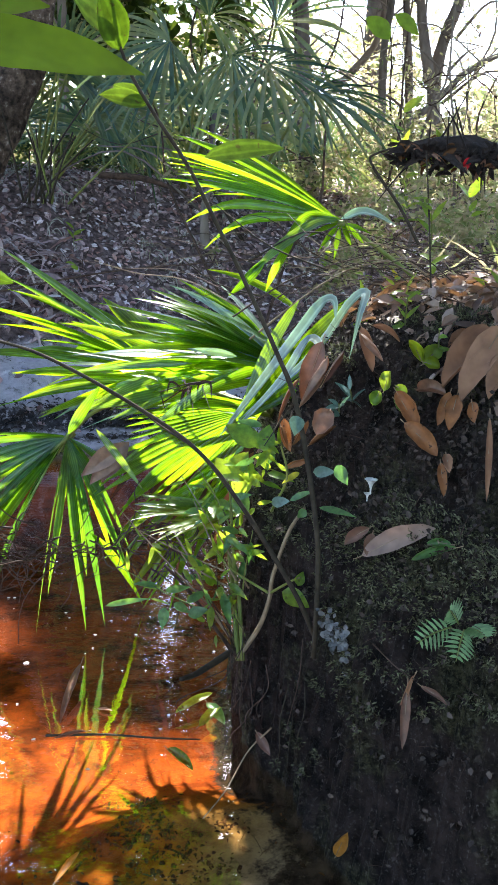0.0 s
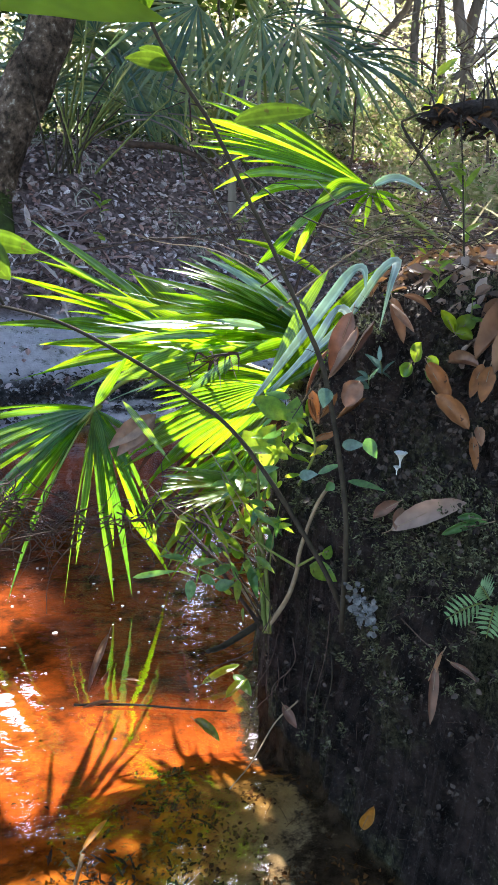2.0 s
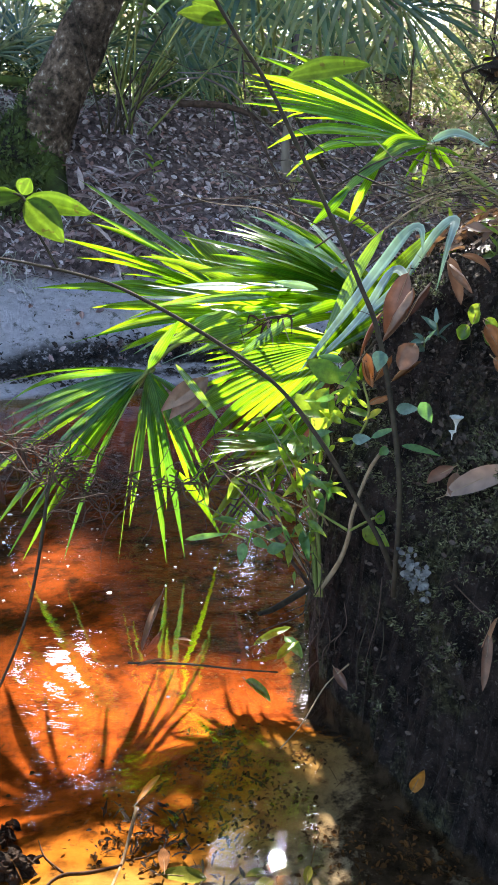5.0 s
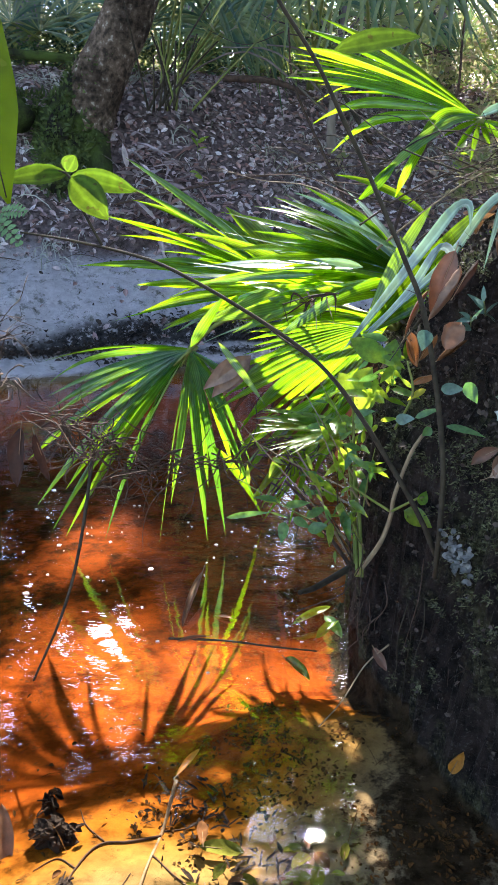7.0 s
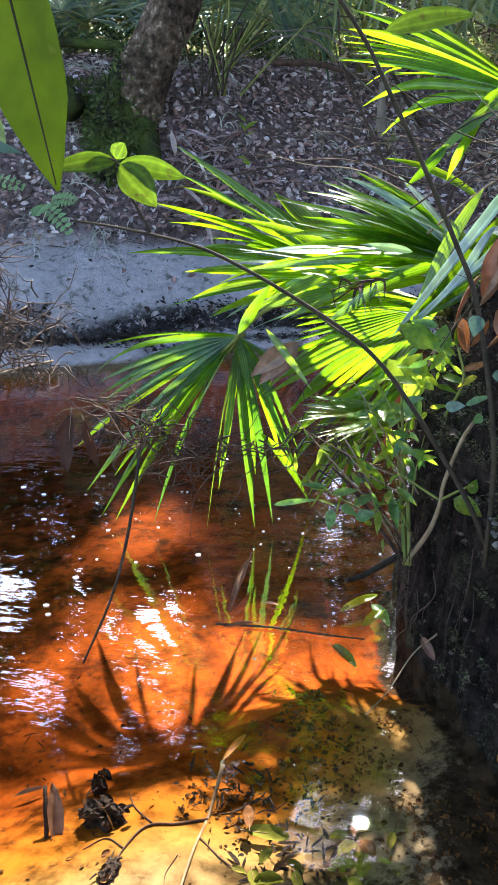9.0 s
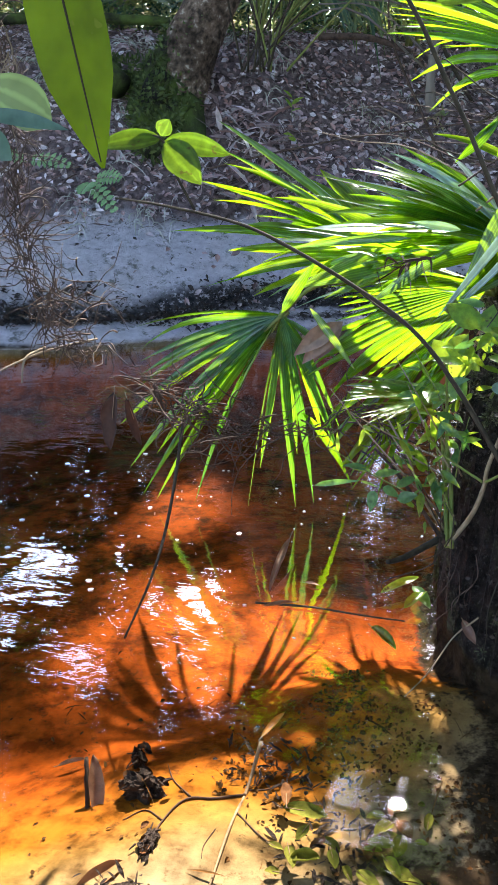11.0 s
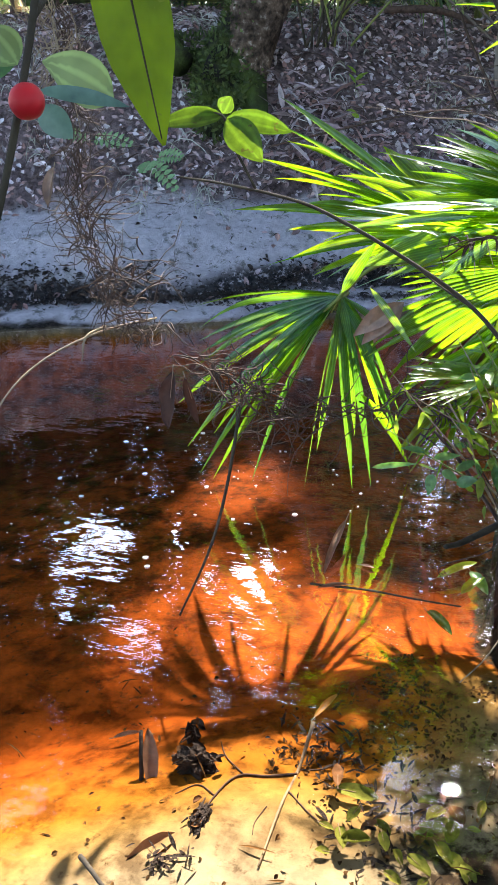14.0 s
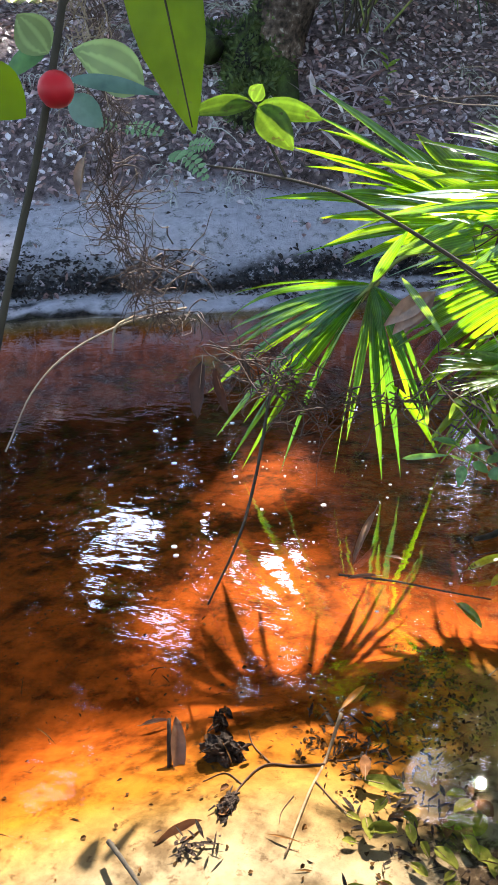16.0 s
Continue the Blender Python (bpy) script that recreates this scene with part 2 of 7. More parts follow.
CRUMB = leaf_mat("soil_crumb", [(0.012, 0.009, 0.008), (0.035, 0.025, 0.021), (0.10, 0.075, 0.065)], [(0.02, 0.02, 0.02)] * 2, 0.05, 0.75, island=True, grain_scale=90.0, sheen=0.15)
LITTER_BED = leaf_mat("bed_leaf", [(0.03, 0.018, 0.01), (0.08, 0.045, 0.02), (0.16, 0.08, 0.03)], [(0.05, 0.02, 0.01)] * 2, 0.05, 0.9, island=True, grain_scale=60.0, sheen=0.02)


def ground_mat():
    """Bank soil, bare sand, litter mould and the stream bed, whose colour holds the brown water's absorption of light.
    """
    m, t, out = nodes_of("ground_soil")
    geo = t.nodes.new("ShaderNodeNewGeometry")
    pos = geo.outputs["Position"]
    sep = t.nodes.new("ShaderNodeSeparateXYZ")
    t.links.new(pos, sep.inputs[0])
    big, mid, fine = grain(t, 3.0, 5.0, 0.6, pos), grain(t, 22.0, 6.0, 0.65, pos), grain(t, 140.0, 5.0, 0.7, pos)
    soil = mixed(t, ramp(t, mid, [(0.38, (0, 0, 0)), (0.62, (1, 1, 1))]), (0.006, 0.0045, 0.004), (0.042, 0.030, 0.026))
    moss = mixed(t, ramp(t, grain(t, 70.0, 5.0, 0.75, pos), [(0.42, (0, 0, 0)), (0.6, (1, 1, 1))]), (0.008, 0.007, 0.0045), (0.080, 0.078, 0.040))
    soil = mixed(t, ramp(t, grain(t, 5.0, 5.0, 0.65, pos), [(0.48, (0, 0, 0)), (0.60, (1, 1, 1))]), soil, moss)
    soil = mixed(t, ramp(t, fine, [(0.57, (0, 0, 0)), (0.72, (0.8, 0.8, 0.8))]), soil, (0.15, 0.135, 0.12))
    soil = mixed(t, 1.0, soil, ramp(t, big, [(0.35, (0.7, 0.68, 0.68)), (0.65, (1.3, 1.25, 1.25))]), "MULTIPLY")
    mould = mixed(t, ramp(t, mid, [(0.35, (0, 0, 0)), (0.65, (1, 1, 1))]), (0.055, 0.038, 0.038), (0.24, 0.175, 0.175))
    sand = mixed(t, ramp(t, mid, [(0.35, (0, 0, 0)), (0.65, (1, 1, 1))]), (0.42, 0.38, 0.41), (0.58, 0.53, 0.57))
    sand = mixed(t, ramp(t, grain(t, 16.0, 7.0, 0.75, pos), [(0.53, (0, 0, 0)), (0.63, (1, 1, 1))]), sand, (0.16, 0.15, 0.14))
    at = t.nodes.new("ShaderNodeAttribute")
    at.attribute_name = "kind"
    ch = t.nodes.new("ShaderNodeSeparateColor")
    t.links.new(at.outputs["Color"], ch.inputs[0])
    land = mixed(t, ch.outputs[0], soil, sand)
    land = mixed(t, ch.outputs[1], land, mould)
    wrack = mixed(t, ramp(t, mid, [(0.4, (0, 0, 0)), (0.6, (1, 1, 1))]), (0.012, 0.012, 0.014), (0.07, 0.065, 0.07))
    broken = t.nodes.new("ShaderNodeMath")
    broken.operation = "MULTIPLY"
    t.links.new(ramp(t, grain(t, 26.0, 6.0, 0.75, pos), [(0.38, (0, 0, 0)), (0.47, (1, 1, 1))]), broken.inputs[0])
    t.links.new(ch.outputs[2], broken.inputs[1])
    land = mixed(t, broken.outputs[0], land, wrack)
    # stream bed: light lost in the water, put into the colour by depth
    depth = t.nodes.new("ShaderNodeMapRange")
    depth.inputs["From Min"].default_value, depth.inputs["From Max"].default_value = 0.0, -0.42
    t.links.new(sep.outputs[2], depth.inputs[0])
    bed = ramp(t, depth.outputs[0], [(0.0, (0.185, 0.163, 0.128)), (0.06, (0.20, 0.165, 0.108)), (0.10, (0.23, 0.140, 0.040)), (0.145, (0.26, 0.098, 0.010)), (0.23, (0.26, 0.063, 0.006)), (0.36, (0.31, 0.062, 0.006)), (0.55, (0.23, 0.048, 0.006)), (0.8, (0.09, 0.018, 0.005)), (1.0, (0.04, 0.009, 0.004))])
    bed = mixed(t, ramp(t, grain(t, 34.0, 6.0, 0.75, pos), [(0.56, (0, 0, 0)), (0.66, (0.7, 0.7, 0.7))]), bed, (0.05, 0.025, 0.01))
    # dark patches that grow stronger where the bed lies deeper
    low = t.nodes.new("ShaderNodeMapRange")
    low.inputs["From Min"].default_value, low.inputs["From Max"].default_value = -0.07, -0.26
    t.links.new(sep.outputs[2], low.inputs[0])
    deep_patch = t.nodes.new("ShaderNodeMath")
    deep_patch.operation = "MULTIPLY"
    t.links.new(low.outputs[0], deep_patch.inputs[0])
    t.links.new(ramp(t, grain(t, 6.5, 6.0, 0.65, pos), [(0.49, (0, 0, 0)), (0.62, (1, 1, 1))]), deep_patch.inputs[1])
    bed = mixed(t, deep_patch.outputs[0], bed, (0.026, 0.009, 0.003))
    bed = mixed(t, 1.0, bed, ramp(t, mid, [(0.3, (0.8, 0.8, 0.8)), (0.7, (1.1, 1.1, 1.1))]), "MULTIPLY")
    bed = mixed(t, 1.0, bed, ramp(t, grain(t, 11.0, 5.0, 0.6, pos), [(0.36, (0.48, 0.43, 0.39)), (0.47, (0.95, 0.94, 0.92)), (0.62, (1.18, 1.18, 1.18))]), "MULTIPLY")
    wet = t.nodes.new("ShaderNodeMapRange")
    wet.inputs["From Min"].default_value, wet.inputs["From Max"].default_value = 0.004, -0.012
    t.links.new(sep.outputs[2], wet.inputs[0])
    # dark tone for mud at the bank's foot and for shade painted on the bed
    mud_shade_tone = mixed(t, ramp(t, mid, [(0.38, (0, 0, 0)), (0.66, (1, 1, 1))]), (0.010, 0.007, 0.0045), (0.062, 0.044, 0.028))
    at2 = t.nodes.new("ShaderNodeAttribute")
    at2.attribute_name = "mud_and_shade"
    ragged = t.nodes.new("ShaderNodeMath")
    ragged.operation, ragged.inputs[1].default_value = "MULTIPLY_ADD", 0.6
    t.links.new(at2.outputs["Fac"], ragged.inputs[0])
    part_of = t.nodes.new("ShaderNodeMath")
    part_of.operation, part_of.inputs[1].default_value = "MULTIPLY", 0.7
    t.links.new(grain(t, 45.0, 5.0, 0.7, pos), part_of.inputs[0])
    t.links.new(part_of.outputs[0], ragged.inputs[2])
    bed = mixed(t, ramp(t, ragged.outputs[0], [(0.54, (0, 0, 0)), (0.66, (1, 1, 1))]), bed, mud_shade_tone)
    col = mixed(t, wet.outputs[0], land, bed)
    p = node(t, "ShaderNodeBsdfPrincipled", Roughness=0.75)
    t.links.new(col, p.inputs["Base Color"])
    h = mixed(t, 0.5, mid, fine)
    b = node(t, "ShaderNodeBump", Distance=0.04)
    t.links.new(h, b.inputs["Height"])
    soft = t.nodes.new("ShaderNodeMapRange")
    soft.inputs["To Min"].default_value, soft.inputs["To Max"].default_value = 1.0, 0.12
    t.links.new(wet.outputs[0], soft.inputs[0])
    t.links.new(soft.outputs[0], b.inputs["Strength"])
    damp = t.nodes.new("ShaderNodeMapRange")
    damp.inputs["To Min"].default_value, damp.inputs["To Max"].default_value = 0.09, 0.03
    t.links.new(wet.outputs[0], damp.inputs[0])
    t.links.new(damp.outputs[0], p.inputs["Specular IOR Level"])
    t.links.new(b.outputs[0], p.inputs["Normal"])
    t.links.new(p.outputs[0], out.inputs[0])
    return m


def water_mat():
    m, t, out = nodes_of("brown_water")
    pos = place(t)
    mp = t.nodes.new("ShaderNodeMapping")
    mp.inputs["Scale"].default_value = (1.0, 1.5, 1.0)
    mp.inputs["Rotation"].default_value = (0, 0, radians(-20))
    t.links.new(pos, mp.inputs["Vector"])
    slow, quick = grain(t, 6.0, 2.0, 0.45, mp.outputs[0]), grain(t, 34.0, 1.0, 0.4, mp.outputs[0])
    mp2 = t.nodes.new("ShaderNodeMapping")
    mp2.inputs["Scale"].default_value, mp2.inputs["Rotation"].default_value = (0.5, 3.0, 1.0), (0, 0, radians(-14))
    t.links.new(pos, mp2.inputs["Vector"])
    h = mixed(t, 0.13, mixed(t, 0.09, slow, quick), grain(t, 15.0, 2.0, 0.5, mp2.outputs[0]))
    b = bump(t, h, 0.14, 0.02)
    clear = t.nodes.new("ShaderNodeBsdfTransparent")
    clear.inputs[0].default_value = (0.97, 0.91, 0.83, 1)
    gloss = node(t, "ShaderNodeBsdfGlossy", Roughness=0.0)
    gloss.inputs[0].default_value = (0.90, 0.92, 1.0, 1)
    t.links.new(b, gloss.inputs["Normal"])
    lw = node(t, "ShaderNodeLayerWeight", Blend=0.5)
    t.links.new(b, lw.inputs["Normal"])
    pw = t.nodes.new("ShaderNodeMath")
    pw.operation, pw.inputs[1].default_value = "POWER", 5.0
    t.links.new(lw.outputs["Facing"], pw.inputs[0])
    fr = t.nodes.new("ShaderNodeMath")
    fr.operation, fr.inputs[1].default_value, fr.inputs[2].default_value = "MULTIPLY_ADD", 16.0, 0.004
    t.links.new(pw.outputs[0], fr.inputs[0])
    cap = t.nodes.new("ShaderNodeMath")
    cap.operation, cap.inputs[1].default_value = "MINIMUM", 0.30
    t.links.new(fr.outputs[0], cap.inputs[0])
    mx = t.nodes.new("ShaderNodeMixShader")
    t.links.new(cap.outputs[0], mx.inputs[0])
    t.links.new(clear.outputs[0], mx.inputs[1])
    t.links.new(gloss.outputs[0], mx.inputs[2])
    t.links.new(mx.outputs[0], out.inputs[0])
    return m


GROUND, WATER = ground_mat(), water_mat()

# ---- shapes ----
UP = Vector((0, 0, 1))
V = Vector
rng = random.Random(7)


class Geo:
    """Vertices and faces of one mesh, gathered piece by piece."""

    def __init__(self):
        self.v, self.f, self.across = [], [], {}

    def ring_strip(self, rings, closed):
        base, n = len(self.v), len(rings[0])
        for r in rings:
            self.v.extend(tuple(p) for p in r)
        for i in range(len(rings) - 1):
            for j in range(n if closed else n - 1):
                k = (j + 1) % n
                a = base + i * n
                self.f.append((a + j, a + k, a + n + k, a + n + j))
        return base

    def mesh(self, name, mat, smooth=True):
        me = bpy.data.meshes.new(name)
        me.from_pydata(self.v, [], self.f)
        me.materials.append(mat)
        if smooth:
            me.polygons.foreach_set("use_smooth", [True] * len(me.polygons))
        if self.across:
            values = np.zeros(len(self.v))
            values[list(self.across.keys())] = list(self.across.values())
            me.attributes.new("across", "FLOAT", "POINT").data.foreach_set("value", values)
        me.update()
        return me


def part(name, geo, mat, parent=None, label="", smooth=True):
    """Links what geo holds as one mesh object, under a thing or a part where one is given."""
    ob = new(name, geo.mesh(name, mat, smooth) if isinstance(geo, Geo) else geo)
    if parent:
        ob.parent = parent
        ob.matrix_parent_inverse = parent.matrix_basis.inverted()
    if label:
        tagged(ob, label)
    return ob


def thing(name, at, label, category, group="", kind=""):
    ob = new(name)
    ob.location = at
    ob.empty_display_size = 0.05
    return tagged(ob, label, category, group, kind)


def smooth_line(points, n):
    """n + 1 points on a smooth line through the given ones."""
    p = [V(q) for q in points]
    if len(p) == 2:
        return [p[0].lerp(p[1], i / n) for i in range(n + 1)]
    p = [2 * p[0] - p[1]] + p + [2 * p[-1] - p[-2]]
    m = len(p) - 3
    out = []
    for i in range(n + 1):
        u = i / n * m
        k = min(int(u), m - 1)
        u -= k
        a, b, c, d = p[k:k + 4]
        out.append(0.5 * (2 * b + (c - a) * u + (2 * a - 5 * b + 4 * c - d) * u * u + (3 * b - a - 3 * c + d) * u ** 3))
    return out


def tube(geo, points, r0, r1, n=12, sides=6, rough=0.0):
    line = smooth_line(points, n)
    rings = []
    side = V((1, 0, 0))
    for i, q in enumerate(line):
        t = (line[min(i + 1, n)] - line[max(i - 1, 0)]).normalized()
        side = (side - side.dot(t) * t)
        side = side.normalized() if side.length > 1e-4 else t.orthogonal().normalized()
        other = t.cross(side)
        r = r0 + (r1 - r0) * i / n
        ring = []
        for j in range(sides):
            a = math.tau * j / sides
            k = r * (1 + rough * (noise.noise(q * 6 / max(0.05, r0 * 8) + V((math.cos(a), math.sin(a), 0)) * 1.3)))
            ring.append(q + (side * math.cos(a) + other * math.sin(a)) * k)
        rings.append(ring)
    base = geo.ring_strip(rings, True)
    m = base + sides * (len(rings) - 1)
    geo.f.append(tuple(range(m, m + sides)))
    geo.f.append(tuple(base + sides - 1 - j for j in range(sides)))


def strip(geo, line, width, normal, fold=0.2, profile=None, wave=0.0, curl=0.0):
    """A leaf or leaflet along a line: midrib and two halves, folded like a shallow V."""
    n = len(line) - 1
    rings = []
    ph = rng.random() * 6
    for i, q in enumerate(line):
        u = i / n
        t = (line[min(i + 1, n)] - line[max(i - 1, 0)]).normalized()
        side = t.cross(normal)
        side = side.normalized() if side.length > 1e-5 else t.orthogonal().normalized()
        nn = side.cross(t)
        w = 0.5 * width * profile(u)
        k = wave * width * math.sin(u * 17 + ph)
        e = nn * (fold * w + k)
        e2 = nn * (fold * w - k * 0.7)
        rings.append((q - side * w * (1 - 0.3 * curl) + e, q + nn * (-0.1 * curl * w), q + side * w * (1 - 0.3 * curl) + e2))
    base = geo.ring_strip(rings, False)
    for i in range(len(rings)):
        geo.across[base + 3 * i], geo.across[base + 3 * i + 2] = -1.0, 1.0


def oval(u):
    return max(0.02, math.sin(math.pi * u ** 0.85) ** 0.8)


def broad(u):
    return max(0.02, math.sin(math.pi * u ** 1.25) ** 0.75) * (1 - 0.25 * max(0, u - 0.75) / 0.25)


def lance(u):
    return max(0.02, math.sin(math.pi * u ** 0.7) ** 0.9)


def segment(u):
    return max(0.03, (u / 0.4) ** 0.75) if u < 0.4 else max(0.02, (1 - ((u - 0.4) / 0.6) ** 1.7))


def arc(a, b, rise, n):
    """A line from a to b that bows up by rise times its length."""
    a, b = V(a), V(b)
    mid = (a + b) / 2 + UP * rise * (b - a).length
    return [a * (1 - u) ** 2 + mid * 2 * u * (1 - u) + b * u * u for u in (i / n for i in range(n + 1))]


def leaf(name, base, tip, width, mat, parent=None, normal=(0, -0.5, 1), rise=0.08, fold=0.25, profile=oval, label="", wave=0.02, n=8, curl=0.0):
    g = Geo()
    strip(g, arc(base, tip, rise, n), width, V(normal).normalized(), fold, profile, wave, curl)
    return part(name, g, mat, parent, label)


# ---- ground ----
FAR_A, FAR_WAY = V((-2.37, 3.13)), V((0.904, 0.427))
NEAR_LINE = [(2.5, -6.0), (1.4, -0.4), (0.75, 0.55), (0.42, 0.88), (0.245, 1.09), (0.19, 1.165), (0.136, 1.26), (0.085, 1.38), (0.0, 1.49), (-0.025, 1.6), (-0.045, 1.78), (-0.045, 2.05), (0.12, 2.4), (0.5, 2.75), (1.2, 3.1), (2.6, 3.5), (6.0, 4.9), (60.0, 30.0)]


def near_inside(x, y):
    """How far a place lies inside the near bank; minus: how far out in the stream."""
    best = np.full(np.shape(x), 1e9)
    sign = np.ones(np.shape(x))
    for (ax, ay), (bx, by) in zip(NEAR_LINE, NEAR_LINE[1:]):
        dx, dy = bx - ax, by - ay
        u = np.clip(((x - ax) * dx + (y - ay) * dy) / (dx * dx + dy * dy), 0, 1)
        d = np.hypot(x - ax - u * dx, y - ay - u * dy)
        cross = dx * (y - ay) - dy * (x - ax)
        nearer = d < best - 1e-9
        sign = np.where(nearer, np.where(cross < 0, 1, -1), sign)
        best = np.where(nearer, d, best)
    return best * sign


def far_inside(x, y):
    return (x - FAR_A.x) * -FAR_WAY.y + (y - FAR_A.y) * FAR_WAY.x


def wavy(x, y, scale, seed):
    k = np.random.RandomState(seed)
    z = 0
    for o in range(5):
        a, b, c, d = k.uniform(-1, 1, 4)
        s = scale * 1.7 ** o
        z = z + 0.6 ** o * np.sin(s * (a * x + b * y) + 6 * c + 1.5 * np.sin(s * 0.7 * (d * x - a * y)))
    return z / 2.2


def ground_z(x, y):
    x, y = np.asarray(x, float), np.asarray(y, float)
    f = far_inside(x, y) + 0.05 * wavy(x, y, 2.2, 3)
    far = np.interp(f, [-1.4, -0.5, -0.03, 0, 0.1, 0.2, 0.25, 0.32, 0.6, 0.9, 1.5, 2.1, 3.0, 8, 40, 200], [-0.5, -0.36, -0.20, 0, 0.035, 0.05, 0.06, 0.15, 0.31, 0.42, 0.92, 1.32, 1.45, 1.7, 2.6, 6.0])
    far = far + np.clip(f - 0.9, 0, 1) * (0.10 * wavy(x, y, 2.4, 5) + 0.05 * wavy(x, y, 6.5, 15) + 0.018 * wavy(x, y, 17, 16)) + np.clip(f, 0, 0.5) * 0.03 * wavy(x, y, 14, 6)
    s = near_inside(x, y) + 0.016 * wavy(x, y, 7, 8) + 0.006 * wavy(x, y, 30, 9)
    s = np.where(s > 0.028, 0.028 + (s - 0.028) * np.interp(y, [1.42, 1.55, 2.0, 2.3], [1.0, 1.8, 1.8, 1.0]), s)
    near = np.interp(s, [-3, -1.2, -0.03, 0.0, 0.028, 0.042, 0.07, 0.11, 0.18, 0.25, 0.33, 0.6, 1.5, 4, 12, 60], [-0.9, -0.7, -0.5, -0.2, 0, 0.24, 0.49, 0.62, 0.745, 0.85, 0.90, 0.95, 1.01, 1.16, 1.7, 4.0])
    near = np.where(near > 0, near * np.interp(x + 0.4 * np.clip(1.75 - y, 0, 1), [0.0, 0.3], [0.92, 1.0]), near)
    near = near + np.clip(s * 4, 0, 1) * 0.02 * wavy(x, y, 6, 11)
    shelf = np.interp(y - 0.28 * x + 0.5 * np.clip(-x - 0.4, 0, 1.2) + 0.9 * np.clip(-x - 1.15, 0, 1.0) + 0.05 * wavy(x, y, 3, 12), [-5, 0.0, 0.35, 0.65, 0.85, 1.05, 1.28, 1.55, 2.1, 2.9, 3.7, 4.4], [0.3, 0.06, 0.0, -0.014, -0.022, -0.042, -0.09, -0.155, -0.20, -0.25, -0.31, -0.38])
    keep = np.interp(y, [1.36, 1.6], [0.0, 0.95])
    shelf = shelf * (keep + (1 - keep) * np.interp(-s, [0.0, 0.15, 0.4], [0.3, 0.42, 1.0]))
    shelf = shelf + 0.006 * wavy(x, y, 6, 13)
    left = np.interp(x, [-14, -6, -3.0], [1.5, 0.0, -2.0])
    return np.maximum(np.maximum(np.maximum(far, near), shelf), left)


def axis(stops):
    out = []
    for (a, b, step) in stops:
        out += list(np.linspace(a, b, max(1, round((b - a) / step)), endpoint=False))
    return np.array(out + [stops[-1][1]])


def build_ground():
    xs = axis([(-160, -20, 14), (-20, -5, 1.0), (-5, -3.4, 0.12), (-3.4, -0.15, 0.026), (-0.15, 0.75, 0.014), (0.75, 2.2, 0.05), (2.2, 6, 0.25), (6, 24, 1.5), (24, 160, 14)])
    ys = axis([(-60, -8, 8), (-8, -0.5, 0.5), (-0.5, 0.4, 0.08), (0.4, 0.95, 0.03), (0.95, 1.95, 0.014), (1.95, 6.6, 0.028), (6.6, 12, 0.12), (12, 30, 1.2), (30, 260, 15)])
    gx, gy = np.meshgrid(xs, ys)
    gz = ground_z(gx, gy)
    verts = np.stack([gx, gy, gz], -1).reshape(-1, 3)
    h, w = gx.shape
    i = np.arange(h * w).reshape(h, w)
    faces = np.stack([i[:-1, :-1], i[:-1, 1:], i[1:, 1:], i[1:, :-1]], -1).reshape(-1, 4)
    me = bpy.data.meshes.new("ground")
    me.vertices.add(len(verts))
    me.loops.add(faces.size)
    me.polygons.add(len(faces))
    # lumps on the bank's steep face, pushed outwards
    dx, dy = np.gradient(gz, xs, axis=1), np.gradient(gz, ys, axis=0)
    steep = np.clip(np.hypot(dx, dy) - 0.8, 0, 1).reshape(-1) * (verts[:, 2] > -0.1)
    nrm = np.stack([-dx, -dy, np.ones_like(dx)], -1).reshape(-1, 3)
    nrm /= np.linalg.norm(nrm, axis=1, keepdims=True)
    close = (np.abs(verts[:, 0]) < 3.4) & (verts[:, 1] > 0.4) & (verts[:, 1] < 6.6)
    lump = np.zeros(len(verts))
    for k in np.nonzero((steep > 0.05) & close)[0]:
        q = V(verts[k])
        lump[k] = 0.030 * noise.noise(q * 9) + 0.018 * noise.noise(q * 24) + 0.008 * noise.noise(q * 60)
    verts = verts + nrm * (lump * steep)[:, None]
    me.vertices.foreach_set("co", verts.ravel())
    me.loops.foreach_set("vertex_index", faces.ravel())
    me.polygons.foreach_set("loop_start", np.arange(0, faces.size, 4))
    me.polygons.foreach_set("use_smooth", np.ones(len(faces), bool))
    me.update(calc_edges=True)
    f = (far_inside(gx, gy) + 0.05 * wavy(gx, gy, 2.2, 3)).reshape(-1)
    edge = 0.06 * wavy(gx, gy, 5, 21).reshape(-1) + 0.03 * wavy(gx, gy, 22, 22).reshape(-1)
    s = near_inside(gx, gy).reshape(-1)
    col = np.zeros((len(verts), 4))
    col[:, 3] = 1
    far_side = (f > -0.3) & (s < 0.1)
    col[:, 0] = np.where(far_side, np.clip((f + edge - 0.0) / 0.03, 0, 1), 0)
    col[:, 1] = np.where(far_side, np.clip((f + edge * 1.2 - 0.88) / 0.10, 0, 1), np.clip((s - 0.36) / 0.15, 0, 1))
    wr = np.exp(-((f + edge * 0.6 - 0.27) / 0.05) ** 2) + 0.75 * np.exp(-((f + edge * 0.5 - 0.12) / 0.03) ** 2) * (wavy(gx, gy, 4, 23).reshape(-1) > 0.0)
    patch = np.clip(1.1 + 0.9 * wavy(gx, gy, 5, 24).reshape(-1), 0, 1)
    col[:, 2] = np.where(far_side, np.clip(wr * patch * 1.8, 0, 1), 0)
    at = me.attributes.new("kind", "FLOAT_COLOR", "POINT")
    at.data.foreach_set("color", col.ravel())
    fx, fy = gx.reshape(-1), gy.reshape(-1)
